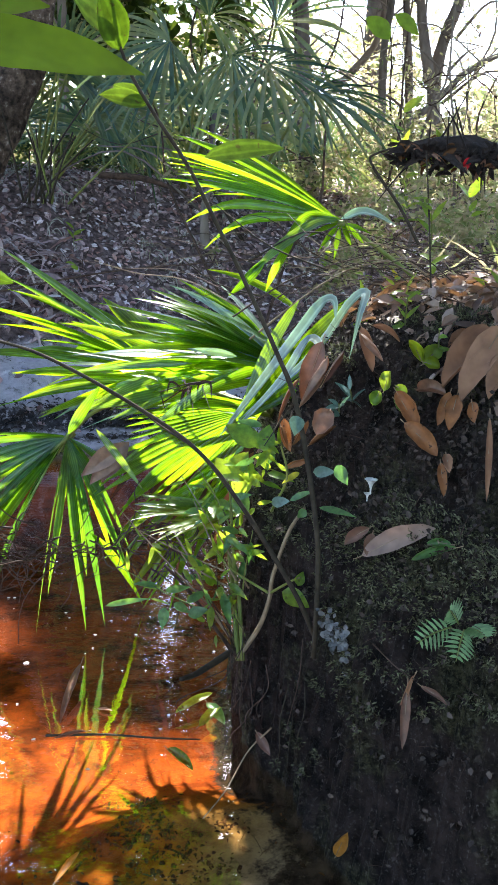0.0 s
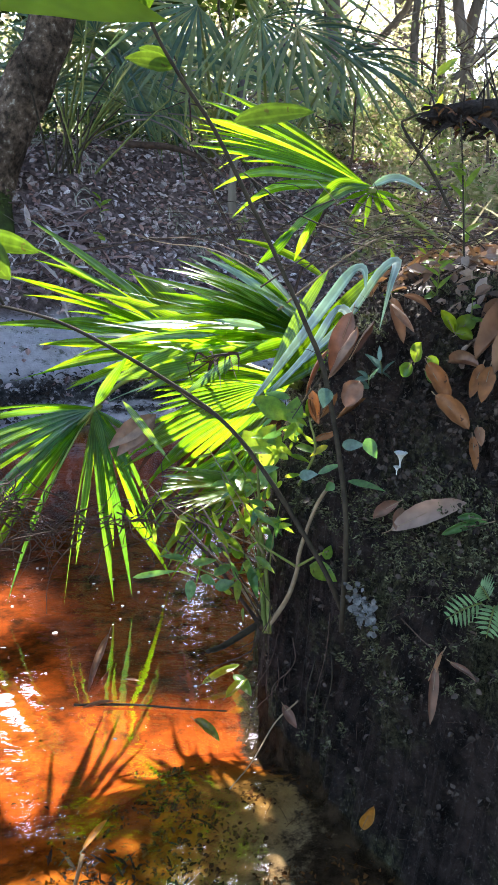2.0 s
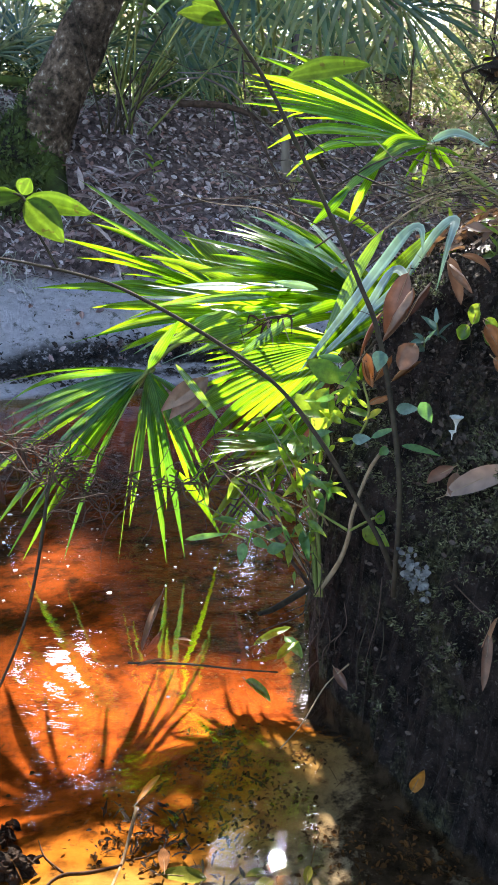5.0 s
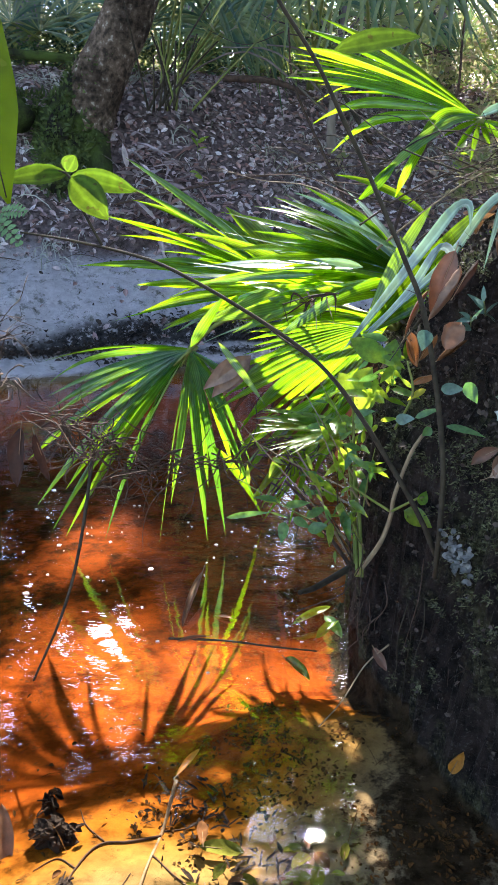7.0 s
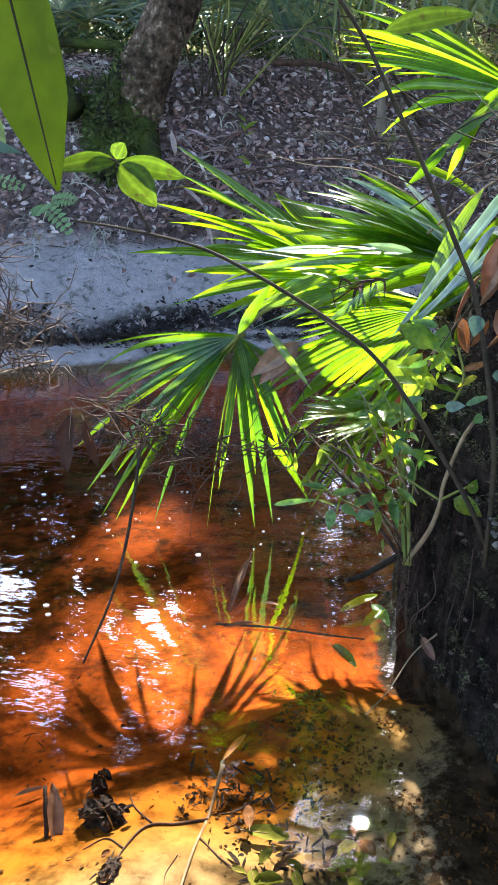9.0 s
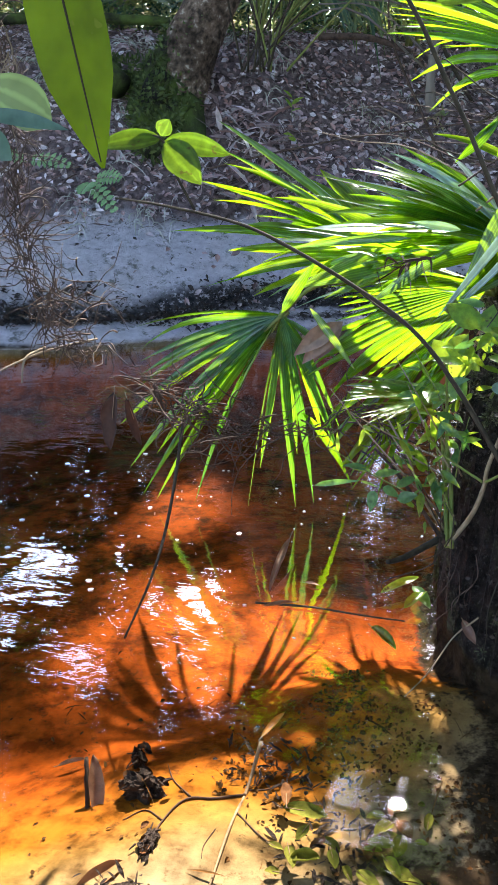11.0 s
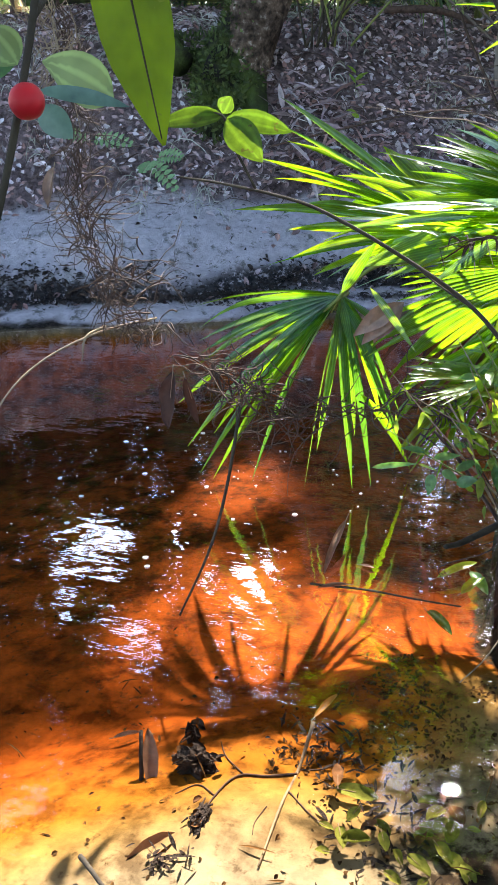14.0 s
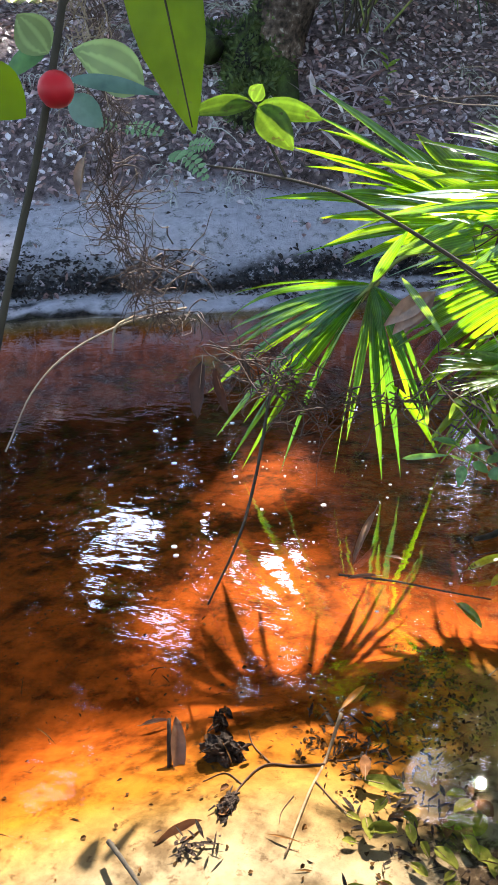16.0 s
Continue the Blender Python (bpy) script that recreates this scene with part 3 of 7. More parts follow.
    mud_and_shade = np.clip((s + 0.055) / 0.075, 0, 1)
    # dark debris, and the bank's and palmetto's shade painted into the bed
    for cx, cy, rx, ry, k in ((0.15, 0.84, 0.22, 0.13, 1.0), (0.17, 1.08, 0.15, 0.30, 0.70), (-0.08, 0.80, 0.12, 0.08, 0.32), (0.03, 1.36, 0.07, 0.06, 0.4), (-0.16, 1.32, 0.16, 0.07, 0.40)):
        mud_and_shade = np.maximum(mud_and_shade, k * np.exp(-((fx - cx) / rx) ** 2 - ((fy - cy) / ry) ** 2))
    at = me.attributes.new("mud_and_shade", "FLOAT", "POINT")
    at.data.foreach_set("value", mud_and_shade)
    me.materials.append(GROUND)
    return tagged(new("ground", me), "dark soil banks, pale sand bar and brown stream bed", "ground", kind="structure")


land = build_ground()


def on_ground(x, y):
    return float(ground_z(x, y))


water = Geo()
water.v = [(-40, -8, 0), (40, -8, 0), (40, 40, 0), (-40, 40, 0)]
water.f = [(0, 1, 2, 3)]
tagged(part("water", water, WATER), "clear tea-brown stream water with small ripples", "water", kind="structure")

# ---- the palmetto on the bank's corner ----
def fan(parent, name, hub, tips, width, mat, normal, rise=0.06, fold=0.35, stalk_from=None, label="", stalk_r=0.006, n=11, more=1, profile=segment, jitter=0.35, other=None):
    """A fan blade: leaflets from one hub to the given tips and between them, and its stalk."""
    g = Geo()
    hub = V(hub)
    tips = [V(t) for t in tips]
    tube(g, arc(hub + V((0.004, 0, 0)), hub.lerp(tips[len(tips) // 2], 0.12), 0, 3), 0.007, 0.003, 4, 6)
    blade = part(name, g, STALK, parent, label)
    for a, b in list(zip(tips, tips[1:])):
        for i in range(more if (a - b).length < 0.35 else 0):
            u = (i + rng.uniform(0.3, 0.7)) / more
            c = a.lerp(b, u)
            tips.append(c + (c - hub) * rng.uniform(-0.25, 0.05) + V((0, rng.gauss(0, 0.02), 0)))
    for tip in tips:
        nrm = V(normal) + V((rng.gauss(0, jitter), rng.gauss(0, jitter * 0.6), rng.gauss(0, jitter)))
        m = other if other and rng.random() < 0.35 else mat
        leaf("leaflet", hub, tip, width * rng.uniform(0.75, 1.15), m, blade, nrm, rise * rng.uniform(0.7, 1.3), fold, profile, "", 0.015, n)
    if stalk_from:
        g = Geo()
        tube(g, arc(stalk_from, hub, 0.05, 6), stalk_r, stalk_r * 0.7, 8, 6)
        part("stalk", g, STALK, parent)
    return blade


def pleated(parent, name, hub, tips, mat, normal, rise=0.05, split=0.6, pleat=0.35, stalk_from=None, label="", more=1, other=None, droop=0.0, ragged=0.08):
    """A fan blade that is one pleated sheet near the hub and parts into pointed leaflets further out."""
    hub, nrm = V(hub), V(normal).normalized()
    ways = [V(t) - hub for t in tips]
    mean = sum((w.normalized() for w in ways), V((0, 0, 0))).normalized()
    e2 = nrm.cross(mean).normalized()
    ways.sort(key=lambda w: math.atan2(w.dot(e2), w.dot(mean)))
    full = []
    for p, q in zip(ways, ways[1:] + [None]):
        full.append(p)
        if q is not None and p.angle(q) < radians(24):
            for i in range(more):
                u = (i + 1) / (more + 1)
                full.append(p.lerp(q, u).normalized() * (p.length * (1 - u) + q.length * u))
    ways = [w * rng.uniform(1 - 1.5 * ragged, 1 + ragged * 0.5) for w in full]
    units = [w.normalized() for w in ways]
    edges = [(p + q).normalized() if p.angle(q) < radians(24) else None for p, q in zip(units, units[1:])]
    g = Geo()
    tube(g, [hub - mean * 0.01, hub + mean * 0.015, hub + mean * 0.05], 0.007, 0.002, 4, 6)
    blade = part(name, g, STALK, parent, label)
    cuts = [split * min(p.length, q.length) * rng.uniform(0.75, 1.12) for p, q in zip(ways, ways[1:])]
    for i, w in enumerate(ways):
        d, total = units[i], w.length
        sides = []
        for k, step in ((i - 1, -1), (i, 1)):
            e = edges[k] if 0 <= k < len(edges) else None
            if e is None:
                j = i + (1 if step < 0 else -1)
                gap = (units[j] - d) * -0.4 if 0 <= j < len(units) else e2 * 0.05 * step
                e = (d + gap.normalized() * min(gap.length, 0.07)).normalized()
            sides.append((e, cuts[k] if 0 <= k < len(cuts) else split * total * 0.7))
        sag, turn = droop * rng.uniform(0.4, 1.6), rng.gauss(0, 0.25)
        bent = rng.uniform(0.1, 0.35) if rng.random() < 0.15 else 0.0
        rings = []
        for j in range(14):
            u = j / 13
            r = max(u * total, 0.004)
            lift = UP * (4 * rise * total * u * (1 - u)) - UP * total * (sag * u ** 2.2 + bent * max(0, u - 0.6) ** 2 * 3)
            row = []
            for (e, cut), sign in zip(sides, (1, -1)):
                if r <= cut:
                    off = e * r - d * r
                else:
                    v = min(1.0, (r - cut) / (total - cut))
                    off = (e - d) * cut * (1 + 0.25 * math.sin(math.pi * v)) * max(0.02, 1 - v ** 2.3)
                    off = off + nrm * sign * turn * v * off.length
                row.append(off)
            half = (row[0] - row[1]).length / 2
            c = hub + d * r + lift
            rings.append((c + row[0], c + nrm * pleat * half, c + row[1]))
        g = Geo()
        base = g.ring_strip(rings, False)
        for j in range(len(rings)):
            g.across[base + 3 * j], g.across[base + 3 * j + 2] = -1.0, 1.0
        part("leaflet", g, other if other and rng.random() < 0.35 else mat, blade)
    if stalk_from:
        g = Geo()
        tube(g, arc(stalk_from, hub, 0.05, 6), 0.006, 0.0042, 8, 6)
        part("stalk", g, STALK, parent)
    return blade


CORE = (0.051, 1.902, 0.666)
palmetto = thing("palmetto", CORE, "bright green backlit saw palmetto with fan leaves drooping over the stream", "palmetto")

# the drooping fan, whose leaflets hang into the water
HANGING = [
    (-0.824, 1.861, 0.457), (-0.828, 1.837, 0.392), (-0.823, 1.817, 0.347), (-0.846, 1.785, 0.177), (-0.808, 1.791, 0.107),
    (-0.837, 1.943, 0.010), (-0.718, 1.933, 0.010), (-0.575, 1.806, 0.340), (-0.557, 1.928, 0.010), (-0.523, 1.946, 0.140),
    (-0.428, 1.978, 0.010), (-0.382, 2.014, 0.010), (-0.298, 1.994, 0.144)]
pleated(palmetto, "fan_blade", (-0.452, 1.903, 0.590), HANGING, GREEN_SHADED, (0.1, -1, 0.45), 0.06, 0.33, 0.45, None, "green fan with leaflets hanging to the water", 0, GREEN_DARK, 0.0, 0.02)
pleated(palmetto, "fan_blade", (-0.446, 1.930, 0.585), [V(p) + V((rng.gauss(0, 0.022), 0.05 + rng.gauss(0, 0.02), 0.04 + abs(rng.gauss(0, 0.07)))) for p in HANGING], GREEN_SHADED, (0.1, -1, 0.45), 0.06, 0.34, 0.45, None, "green fan behind the hanging one", 0, GREEN_MAIN, 0.0, 0.12)
fan(palmetto, "fan_blade", (-0.452, 1.903, 0.590), [(-0.406, 1.831, 0.465), (-0.349, 1.904, 0.410), (-0.781, 1.792, 0.261), (-0.303, 1.902, 0.481)], 0.022, GREEN_SHADED, (0.1, -1, 0.45), 0.06, 0.35, None, more=0)
g = Geo()
tube(g, [CORE, (-0.147, 1.972, 0.673), (-0.296, 1.934, 0.674), (-0.380, 1.919, 0.657), (-0.452, 1.903, 0.590)], 0.007, 0.005, 14, 6)
part("stalk", g, STALK, palmetto)
# the fan that points out over the sand bar
pleated(palmetto, "fan_blade", (-0.201, 2.121, 0.693), [
    (-0.671, 2.146, 1.029), (-0.689, 2.109, 0.978), (-0.652, 2.162, 0.917), (-0.693, 2.086, 0.882), (-0.691, 2.171, 0.851), (-0.767, 2.167, 0.849),
    (-0.778, 2.077, 0.757), (-0.691, 2.139, 0.794), (-0.660, 2.076, 0.714), (-0.691, 2.045, 0.620), (-0.625, 2.107, 0.636), (-0.601, 2.094, 0.593), (-0.561, 2.229, 0.803), (-0.578, 2.224, 0.724), (-0.613, 2.215, 0.787), (-0.606, 2.269, 0.969)], GREEN_MAIN, (-0.2, -0.9, 0.75), 0.05, 0.5, 0.4, CORE, "", 0, GREEN_DARK)
pleated(palmetto, "fan_blade", (-0.182, 2.163, 0.686), [
    (-0.537, 2.235, 0.850), (-0.523, 2.238, 0.803), (-0.517, 2.240, 0.755), (-0.503, 2.243, 0.707), (-0.480, 2.248, 0.658), (-0.492, 2.245, 0.890), (-0.442, 2.276, 0.912), (-0.386, 2.317, 0.919)], GREEN_MAIN, (-0.2, -0.9, 0.6), 0.04, 0.65, 0.4, CORE, "", 0, None, 0.0, 0.05)
# the large low fan, lit from behind
pleated(palmetto, "fan_blade", (0.036, 1.882, 0.688), [
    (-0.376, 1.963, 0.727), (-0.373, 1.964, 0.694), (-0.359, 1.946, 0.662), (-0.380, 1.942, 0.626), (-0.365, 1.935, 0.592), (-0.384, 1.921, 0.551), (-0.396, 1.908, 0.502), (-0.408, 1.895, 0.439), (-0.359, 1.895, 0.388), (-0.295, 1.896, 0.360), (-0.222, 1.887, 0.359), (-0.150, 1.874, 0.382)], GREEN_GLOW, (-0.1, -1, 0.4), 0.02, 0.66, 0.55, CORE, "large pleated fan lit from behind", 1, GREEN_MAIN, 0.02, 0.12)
# the upper fan, some of its leaflets with sheen put into their colour
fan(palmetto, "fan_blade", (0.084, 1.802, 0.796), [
    (-0.356, 1.804, 0.932), (-0.321, 1.861, 0.917), (-0.288, 1.877, 0.939), (-0.250, 1.893, 0.960), (-0.370, 1.791, 0.817), (-0.338, 1.807, 0.848), (-0.293, 1.826, 0.870), (-0.202, 1.909, 0.969), (-0.151, 1.935, 0.976), (-0.091, 1.949, 0.977), (-0.253, 1.802, 0.803), (-0.234, 1.855, 0.901), (-0.192, 1.840, 0.826)], 0.030, GREEN_MAIN, (0.15, -0.5, 0.85), 0.12, 0.2, CORE, more=1, jitter=0.3, other=SHEEN_TONE)
# leaves that fill the heart of the plant
fan(palmetto, "fan_blade", (0.101, 1.881, 0.769), [
    (-0.298, 1.926, 0.878), (-0.285, 1.928, 0.837), (-0.272, 1.930, 0.796), (-0.200, 1.909, 0.774), (-0.042, 2.001, 0.892), (-0.099, 1.999, 0.919), (-0.169, 1.993, 0.923), (-0.238, 1.985, 0.915), (0.000, 2.002, 0.880), (0.043, 2.002, 0.867)], 0.030, GREEN_MAIN, (-0.1, -0.6, 0.8), 0.10, 0.3, CORE, more=0, jitter=0.4, other=GREEN_MAIN)
# stray leaflets, bent and turned, some of them tilted so that the sun glints at the camera
stray = part("fan_blade", (lambda g: (tube(g, [(0.075, 1.882, 0.734), (0.034, 1.872, 0.748)], 0.008, 0.006, 3, 6), g)[1])(Geo()), STALK, palmetto, "loose leaflets that point out over the stream")
# normal halfway between the sun and the camera's direction
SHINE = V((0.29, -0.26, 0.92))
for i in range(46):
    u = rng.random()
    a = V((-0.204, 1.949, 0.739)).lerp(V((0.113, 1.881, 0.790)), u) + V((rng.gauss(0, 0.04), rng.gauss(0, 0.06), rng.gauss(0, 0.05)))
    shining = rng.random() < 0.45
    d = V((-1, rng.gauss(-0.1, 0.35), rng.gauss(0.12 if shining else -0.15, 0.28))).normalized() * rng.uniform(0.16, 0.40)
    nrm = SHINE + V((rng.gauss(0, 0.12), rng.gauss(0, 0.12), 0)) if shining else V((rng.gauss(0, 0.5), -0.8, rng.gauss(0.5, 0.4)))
    leaf("leaflet", a, a + d, rng.uniform(0.014, 0.030), (SHEEN_TONE if rng.random() < 0.5 else GREEN_DARK) if shining else (GREEN_MAIN if rng.random() < 0.7 else GREEN_DARK), stray, nrm, rng.uniform(0.0, 0.16), 0.15 if shining else 0.35, lance, "", 0.02, 10)
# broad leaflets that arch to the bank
arching = part("fan_blade", (lambda g: (tube(g, [(-0.046, 1.693, 0.671), (-0.028, 1.693, 0.697)], 0.008, 0.006, 3, 6), g)[1])(Geo()), STALK, palmetto, "leaflets arching over the bank, some with painted sheen")
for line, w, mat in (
        ([(-0.064, 1.692, 0.658), (0.029, 1.634, 0.801), (0.098, 1.593, 0.909), (0.139, 1.590, 0.968), (0.162, 1.569, 0.976), (0.165, 1.538, 0.936)], 0.030, SHEEN_TONE), ([(-0.027, 1.673, 0.683), (0.065, 1.654, 0.796), (0.118, 1.632, 0.889), (0.144, 1.570, 0.876), (0.142, 1.530, 0.827)], 0.022, SHEEN_TONE),
        ([(-0.023, 1.713, 0.693), (0.127, 1.661, 0.850), (0.196, 1.606, 0.968), (0.225, 1.583, 0.991), (0.211, 1.544, 0.948), (0.192, 1.506, 0.868)], 0.024, SHEEN_TONE),
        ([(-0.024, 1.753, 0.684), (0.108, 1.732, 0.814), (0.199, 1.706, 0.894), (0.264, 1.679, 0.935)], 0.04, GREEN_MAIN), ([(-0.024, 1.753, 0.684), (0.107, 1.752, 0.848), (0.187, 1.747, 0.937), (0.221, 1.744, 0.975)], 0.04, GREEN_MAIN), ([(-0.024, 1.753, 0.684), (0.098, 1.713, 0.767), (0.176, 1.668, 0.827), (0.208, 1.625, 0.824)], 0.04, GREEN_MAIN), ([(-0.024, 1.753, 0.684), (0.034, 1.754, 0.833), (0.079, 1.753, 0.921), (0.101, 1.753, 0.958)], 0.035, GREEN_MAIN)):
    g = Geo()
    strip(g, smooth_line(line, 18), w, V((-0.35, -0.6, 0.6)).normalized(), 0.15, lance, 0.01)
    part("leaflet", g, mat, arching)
# long single leaflets under the fans
for a, b, w, m in (((-0.135, 1.722, 0.452), (-0.249, 1.627, 0.322), 0.026, GREEN_MAIN), ((-0.018, 1.729, 0.525), (-0.109, 1.674, 0.390), 0.014, GREEN_MAIN), ((-0.057, 1.728, 0.549), (-0.159, 1.670, 0.360), 0.014, GREEN_MAIN), ((-0.074, 1.649, 0.785), (-0.200, 1.607, 0.698), 0.022, GREEN_DARK),
                   ((-0.030, 1.702, 0.837), (-0.137, 1.675, 0.854), 0.018, SHEEN_TONE), ((-0.351, 1.764, 0.648), (-0.240, 1.763, 0.503), 0.018, GREEN_DARK), ((-0.413, 1.750, 0.636), (-0.343, 1.796, 0.748), 0.026, GREEN_MAIN)):
    leaf("leaflet", a, b, w, m, palmetto, (0.1, -1, 0.4), 0.03, 0.3, lance)
# dead folded fan
g = Geo()
for b in ((-0.403, 1.832, 0.511), (-0.383, 1.836, 0.490), (-0.356, 1.842, 0.497)):
    strip(g, arc((-0.286, 1.834, 0.601), b, 0.05, 8), 0.05, V((0, -1, 0.3)), 0.5, segment, 0.03)
part("dead_blade", g, BROWN_LEAF, palmetto, "dead brown folded fan")

# a skirt of dead leaves added under the crown to shade the bed, and green leaflets that hang before it
skirt = part("dead_blade", (lambda g: (tube(g, [(0.02, 1.93, 0.60), (-0.06, 1.98, 0.57)], 0.012, 0.008, 4, 6), g)[1])(Geo()), STALK, palmetto, "dead brown leaflets added under the crown as shade")
for i in range(24):
    a = V((0.03, 1.92, 0.60)).lerp(V((-0.22, 2.05, 0.58)), rng.random()) + V((0, rng.gauss(0, 0.03), rng.gauss(0, 0.02)))
    b = V((a.x + rng.gauss(-0.08, 0.07), a.y + rng.gauss(0.0, 0.06), rng.uniform(0.18, 0.38)))
    g = Geo()
    strip(g, arc(a, b, rng.uniform(0.05, 0.2), 9), rng.uniform(0.016, 0.034), V((rng.gauss(0, 0.5), -1, rng.gauss(0.1, 0.3))), 0.4, lance, 0.04)
    part("leaflet", g, (BROWN_LEAF, DARK_LEAF, WET_LEAF)[i % 3], skirt)
for i in range(12):
    a = V((0.0, 1.80, 0.55)) + V((rng.gauss(-0.05, 0.04), rng.gauss(0, 0.05), rng.gauss(0, 0.03)))
    b = a + V((rng.uniform(-0.26, -0.04), rng.uniform(-0.10, 0.05), rng.uniform(-0.36, -0.16)))
    leaf("leaflet", a, b, rng.uniform(0.012, 0.024), GREEN_MAIN if i % 3 else GREEN_DARK, palmetto, (rng.gauss(0, 0.4), -1, rng.gauss(0.4, 0.3)), rng.uniform(0.05, 0.15), 0.3, lance)

# long sunlit leaflets that hang towards the water beside the heart of the plant
for a, b, w, mat in (((-0.121, 1.74, 0.482), (-0.247, 1.66, 0.304), 0.026, GREEN_GLOW), ((-0.396, 1.9, 0.34), (-0.301, 2.178, 0.01), 0.022, GREEN_MAIN), ((-0.079, 1.7, 0.468), (-0.116, 1.66, 0.37), 0.016, GREEN_GLOW), ((-0.166, 1.8, 0.475), (-0.305, 1.78, 0.287), 0.018, GREEN_MAIN), ((-0.222, 1.85, 0.456), (-0.349, 1.85, 0.294), 0.020, GREEN_GLOW), ((-0.093, 1.68, 0.519), (-0.165, 1.64, 0.257), 0.016, GREEN_MAIN)):
    leaf("leaflet", a, b, w, mat, palmetto, (rng.gauss(0, 0.3), -1, 0.4), 0.10, 0.3, lance)

# dry strands that hang over the heart of the plant
dry = part("dead_blade", (lambda g: (tube(g, [(-0.074, 1.640, 0.792), (-0.130, 1.642, 0.785), (-0.190, 1.645, 0.764)], 0.0016, 0.001, 6, 5), g)[1])(Geo()), TWIG, palmetto, "dry shrivelled strands among the green leaves")
for i in range(18):
    a = V((-0.074, 1.640, 0.792)).lerp(V((-0.190, 1.645, 0.764)), rng.random())
    b = a + V((rng.gauss(-0.01, 0.03), rng.gauss(0, 0.02), rng.uniform(-0.07, 0.01)))
    g = Geo()
    strip(g, smooth_line([a, a.lerp(b, 0.5) + V((rng.gauss(0, 0.015), 0, rng.gauss(0.005, 0.01))), b], 8), rng.uniform(0.002, 0.006), V((rng.gauss(0, 0.5), -1, rng.gauss(0, 0.5))), 0.5, lance, 0.05)
    part("strand", g, (TWIG, DARK_LEAF, PINK_LEAF, TWIG)[i % 4], dry)

# a second plant, higher on the bank
UPPER = (0.443, 1.984, 0.958)
palmetto_up = thing("palmetto", UPPER, "small yellow-green palmetto fan on a thin stalk over the bank", "palmetto")
pleated(palmetto_up, "fan_blade", (0.196, 1.922, 1.125), [
    (-0.248, 1.961, 1.269), (-0.243, 1.942, 1.247), (-0.240, 1.912, 1.213), (-0.221, 2.015, 1.281), (-0.179, 2.070, 1.349), (-0.129, 1.904, 1.105), (-0.170, 2.021, 1.200), (-0.117, 2.025, 1.182), (-0.207, 1.997, 1.234)], GREEN_MAIN, (0.1, -0.8, 0.6), 0.05, 0.55, 0.4, UPPER, "", 1)
fan(palmetto_up, "fan_blade", (0.196, 1.922, 1.125), [(0.180, 1.873, 1.040), (0.143, 1.876, 1.058), (0.221, 1.900, 1.069), (0.114, 1.878, 1.088), (0.251, 1.897, 1.078), (0.266, 1.895, 1.101), (0.122, 1.877, 1.122)], 0.016, GREEN_MAIN, (0.1, -0.8, 0.6), 0.05, 0.35, None, more=0, jitter=0.25)
for line, w, mat in (([(0.195, 1.922, 1.134), (0.134, 1.877, 1.122), (0.066, 1.829, 1.077), (0.022, 1.830, 1.037), (-0.017, 1.809, 0.998)], 0.026, GREEN_DARK), ([(0.195, 1.922, 1.134), (0.121, 1.887, 1.139), (0.077, 1.869, 1.094), (0.046, 1.849, 1.025)], 0.02, GREEN_MAIN), ([(0.089, 1.859, 1.094), (0.047, 1.829, 1.020), (0.026, 1.830, 0.968)], 0.02, GREEN_MAIN), ([(0.022, 1.830, 1.037), (-0.017, 1.809, 0.992), (-0.056, 1.788, 0.958)], 0.024, GREEN_MAIN), ([(0.195, 1.922, 1.134), (0.249, 1.897, 1.151), (0.315, 1.858, 1.123)], 0.024, SHEEN_TONE)):
    g = Geo()
    strip(g, smooth_line(line, 12), w, V((0.1, -0.8, 0.6)).normalized(), 0.3, lance, 0.01)
    part("leaflet", g, mat, palmetto_up)

# ---- far bank: tree, palms, woods ----
def far_fan(g, hub, way, normal, size, n=24, spread=200.0, droop=0.35, width=0.028):
    """A whole fan in one mesh: n leaflets round the hub, drooping at the tips."""
    hub, way, normal = V(hub), V(way).normalized(), V(normal).normalized()
    side = way.cross(normal).normalized()
    for i in range(n):
        a = radians(spread) * (i / (n - 1) - 0.5) + rng.uniform(-0.05, 0.05)
        d = way * math.cos(a) + side * math.sin(a)
        length = size * (0.75 + 0.25 * math.cos(a)) * rng.uniform(0.85, 1.1)
        k = droop * rng.uniform(0.6, 1.4)
        line = []
        for j in range(7):
            u = j / 6
            line.append(hub + d * length * u * (1 - 0.25 * k * u) - UP * length * k * u ** 2.4)
        strip(g, line, width * rng.uniform(0.8, 1.2), normal, 0.35, segment)


def palm(base, fans, label, size=0.7, mat=None, stalk=None, n=24):
    """A trunkless palm: stalks from its base to the hubs, and a fan on each."""
    ob = thing("fan_palm", base, label, "palm", "fan palms across the stream")
    base = V(base)
    for hub, way, normal, k, droop in fans:
        g = Geo()
        tube(g, arc(base + V((rng.uniform(-0.05, 0.05), rng.uniform(-0.05, 0.05), 0)), hub, 0.04, 8), 0.013, 0.007, 8, 5)
        part("stalk", g, stalk or STALK, ob)
        g = Geo()
        far_fan(g, hub, way, normal, size * k * 0.92, n, droop=droop * 0.7, width=0.024)
        part("fan_blade", g, mat or GREEN_FAR, ob)
    return ob


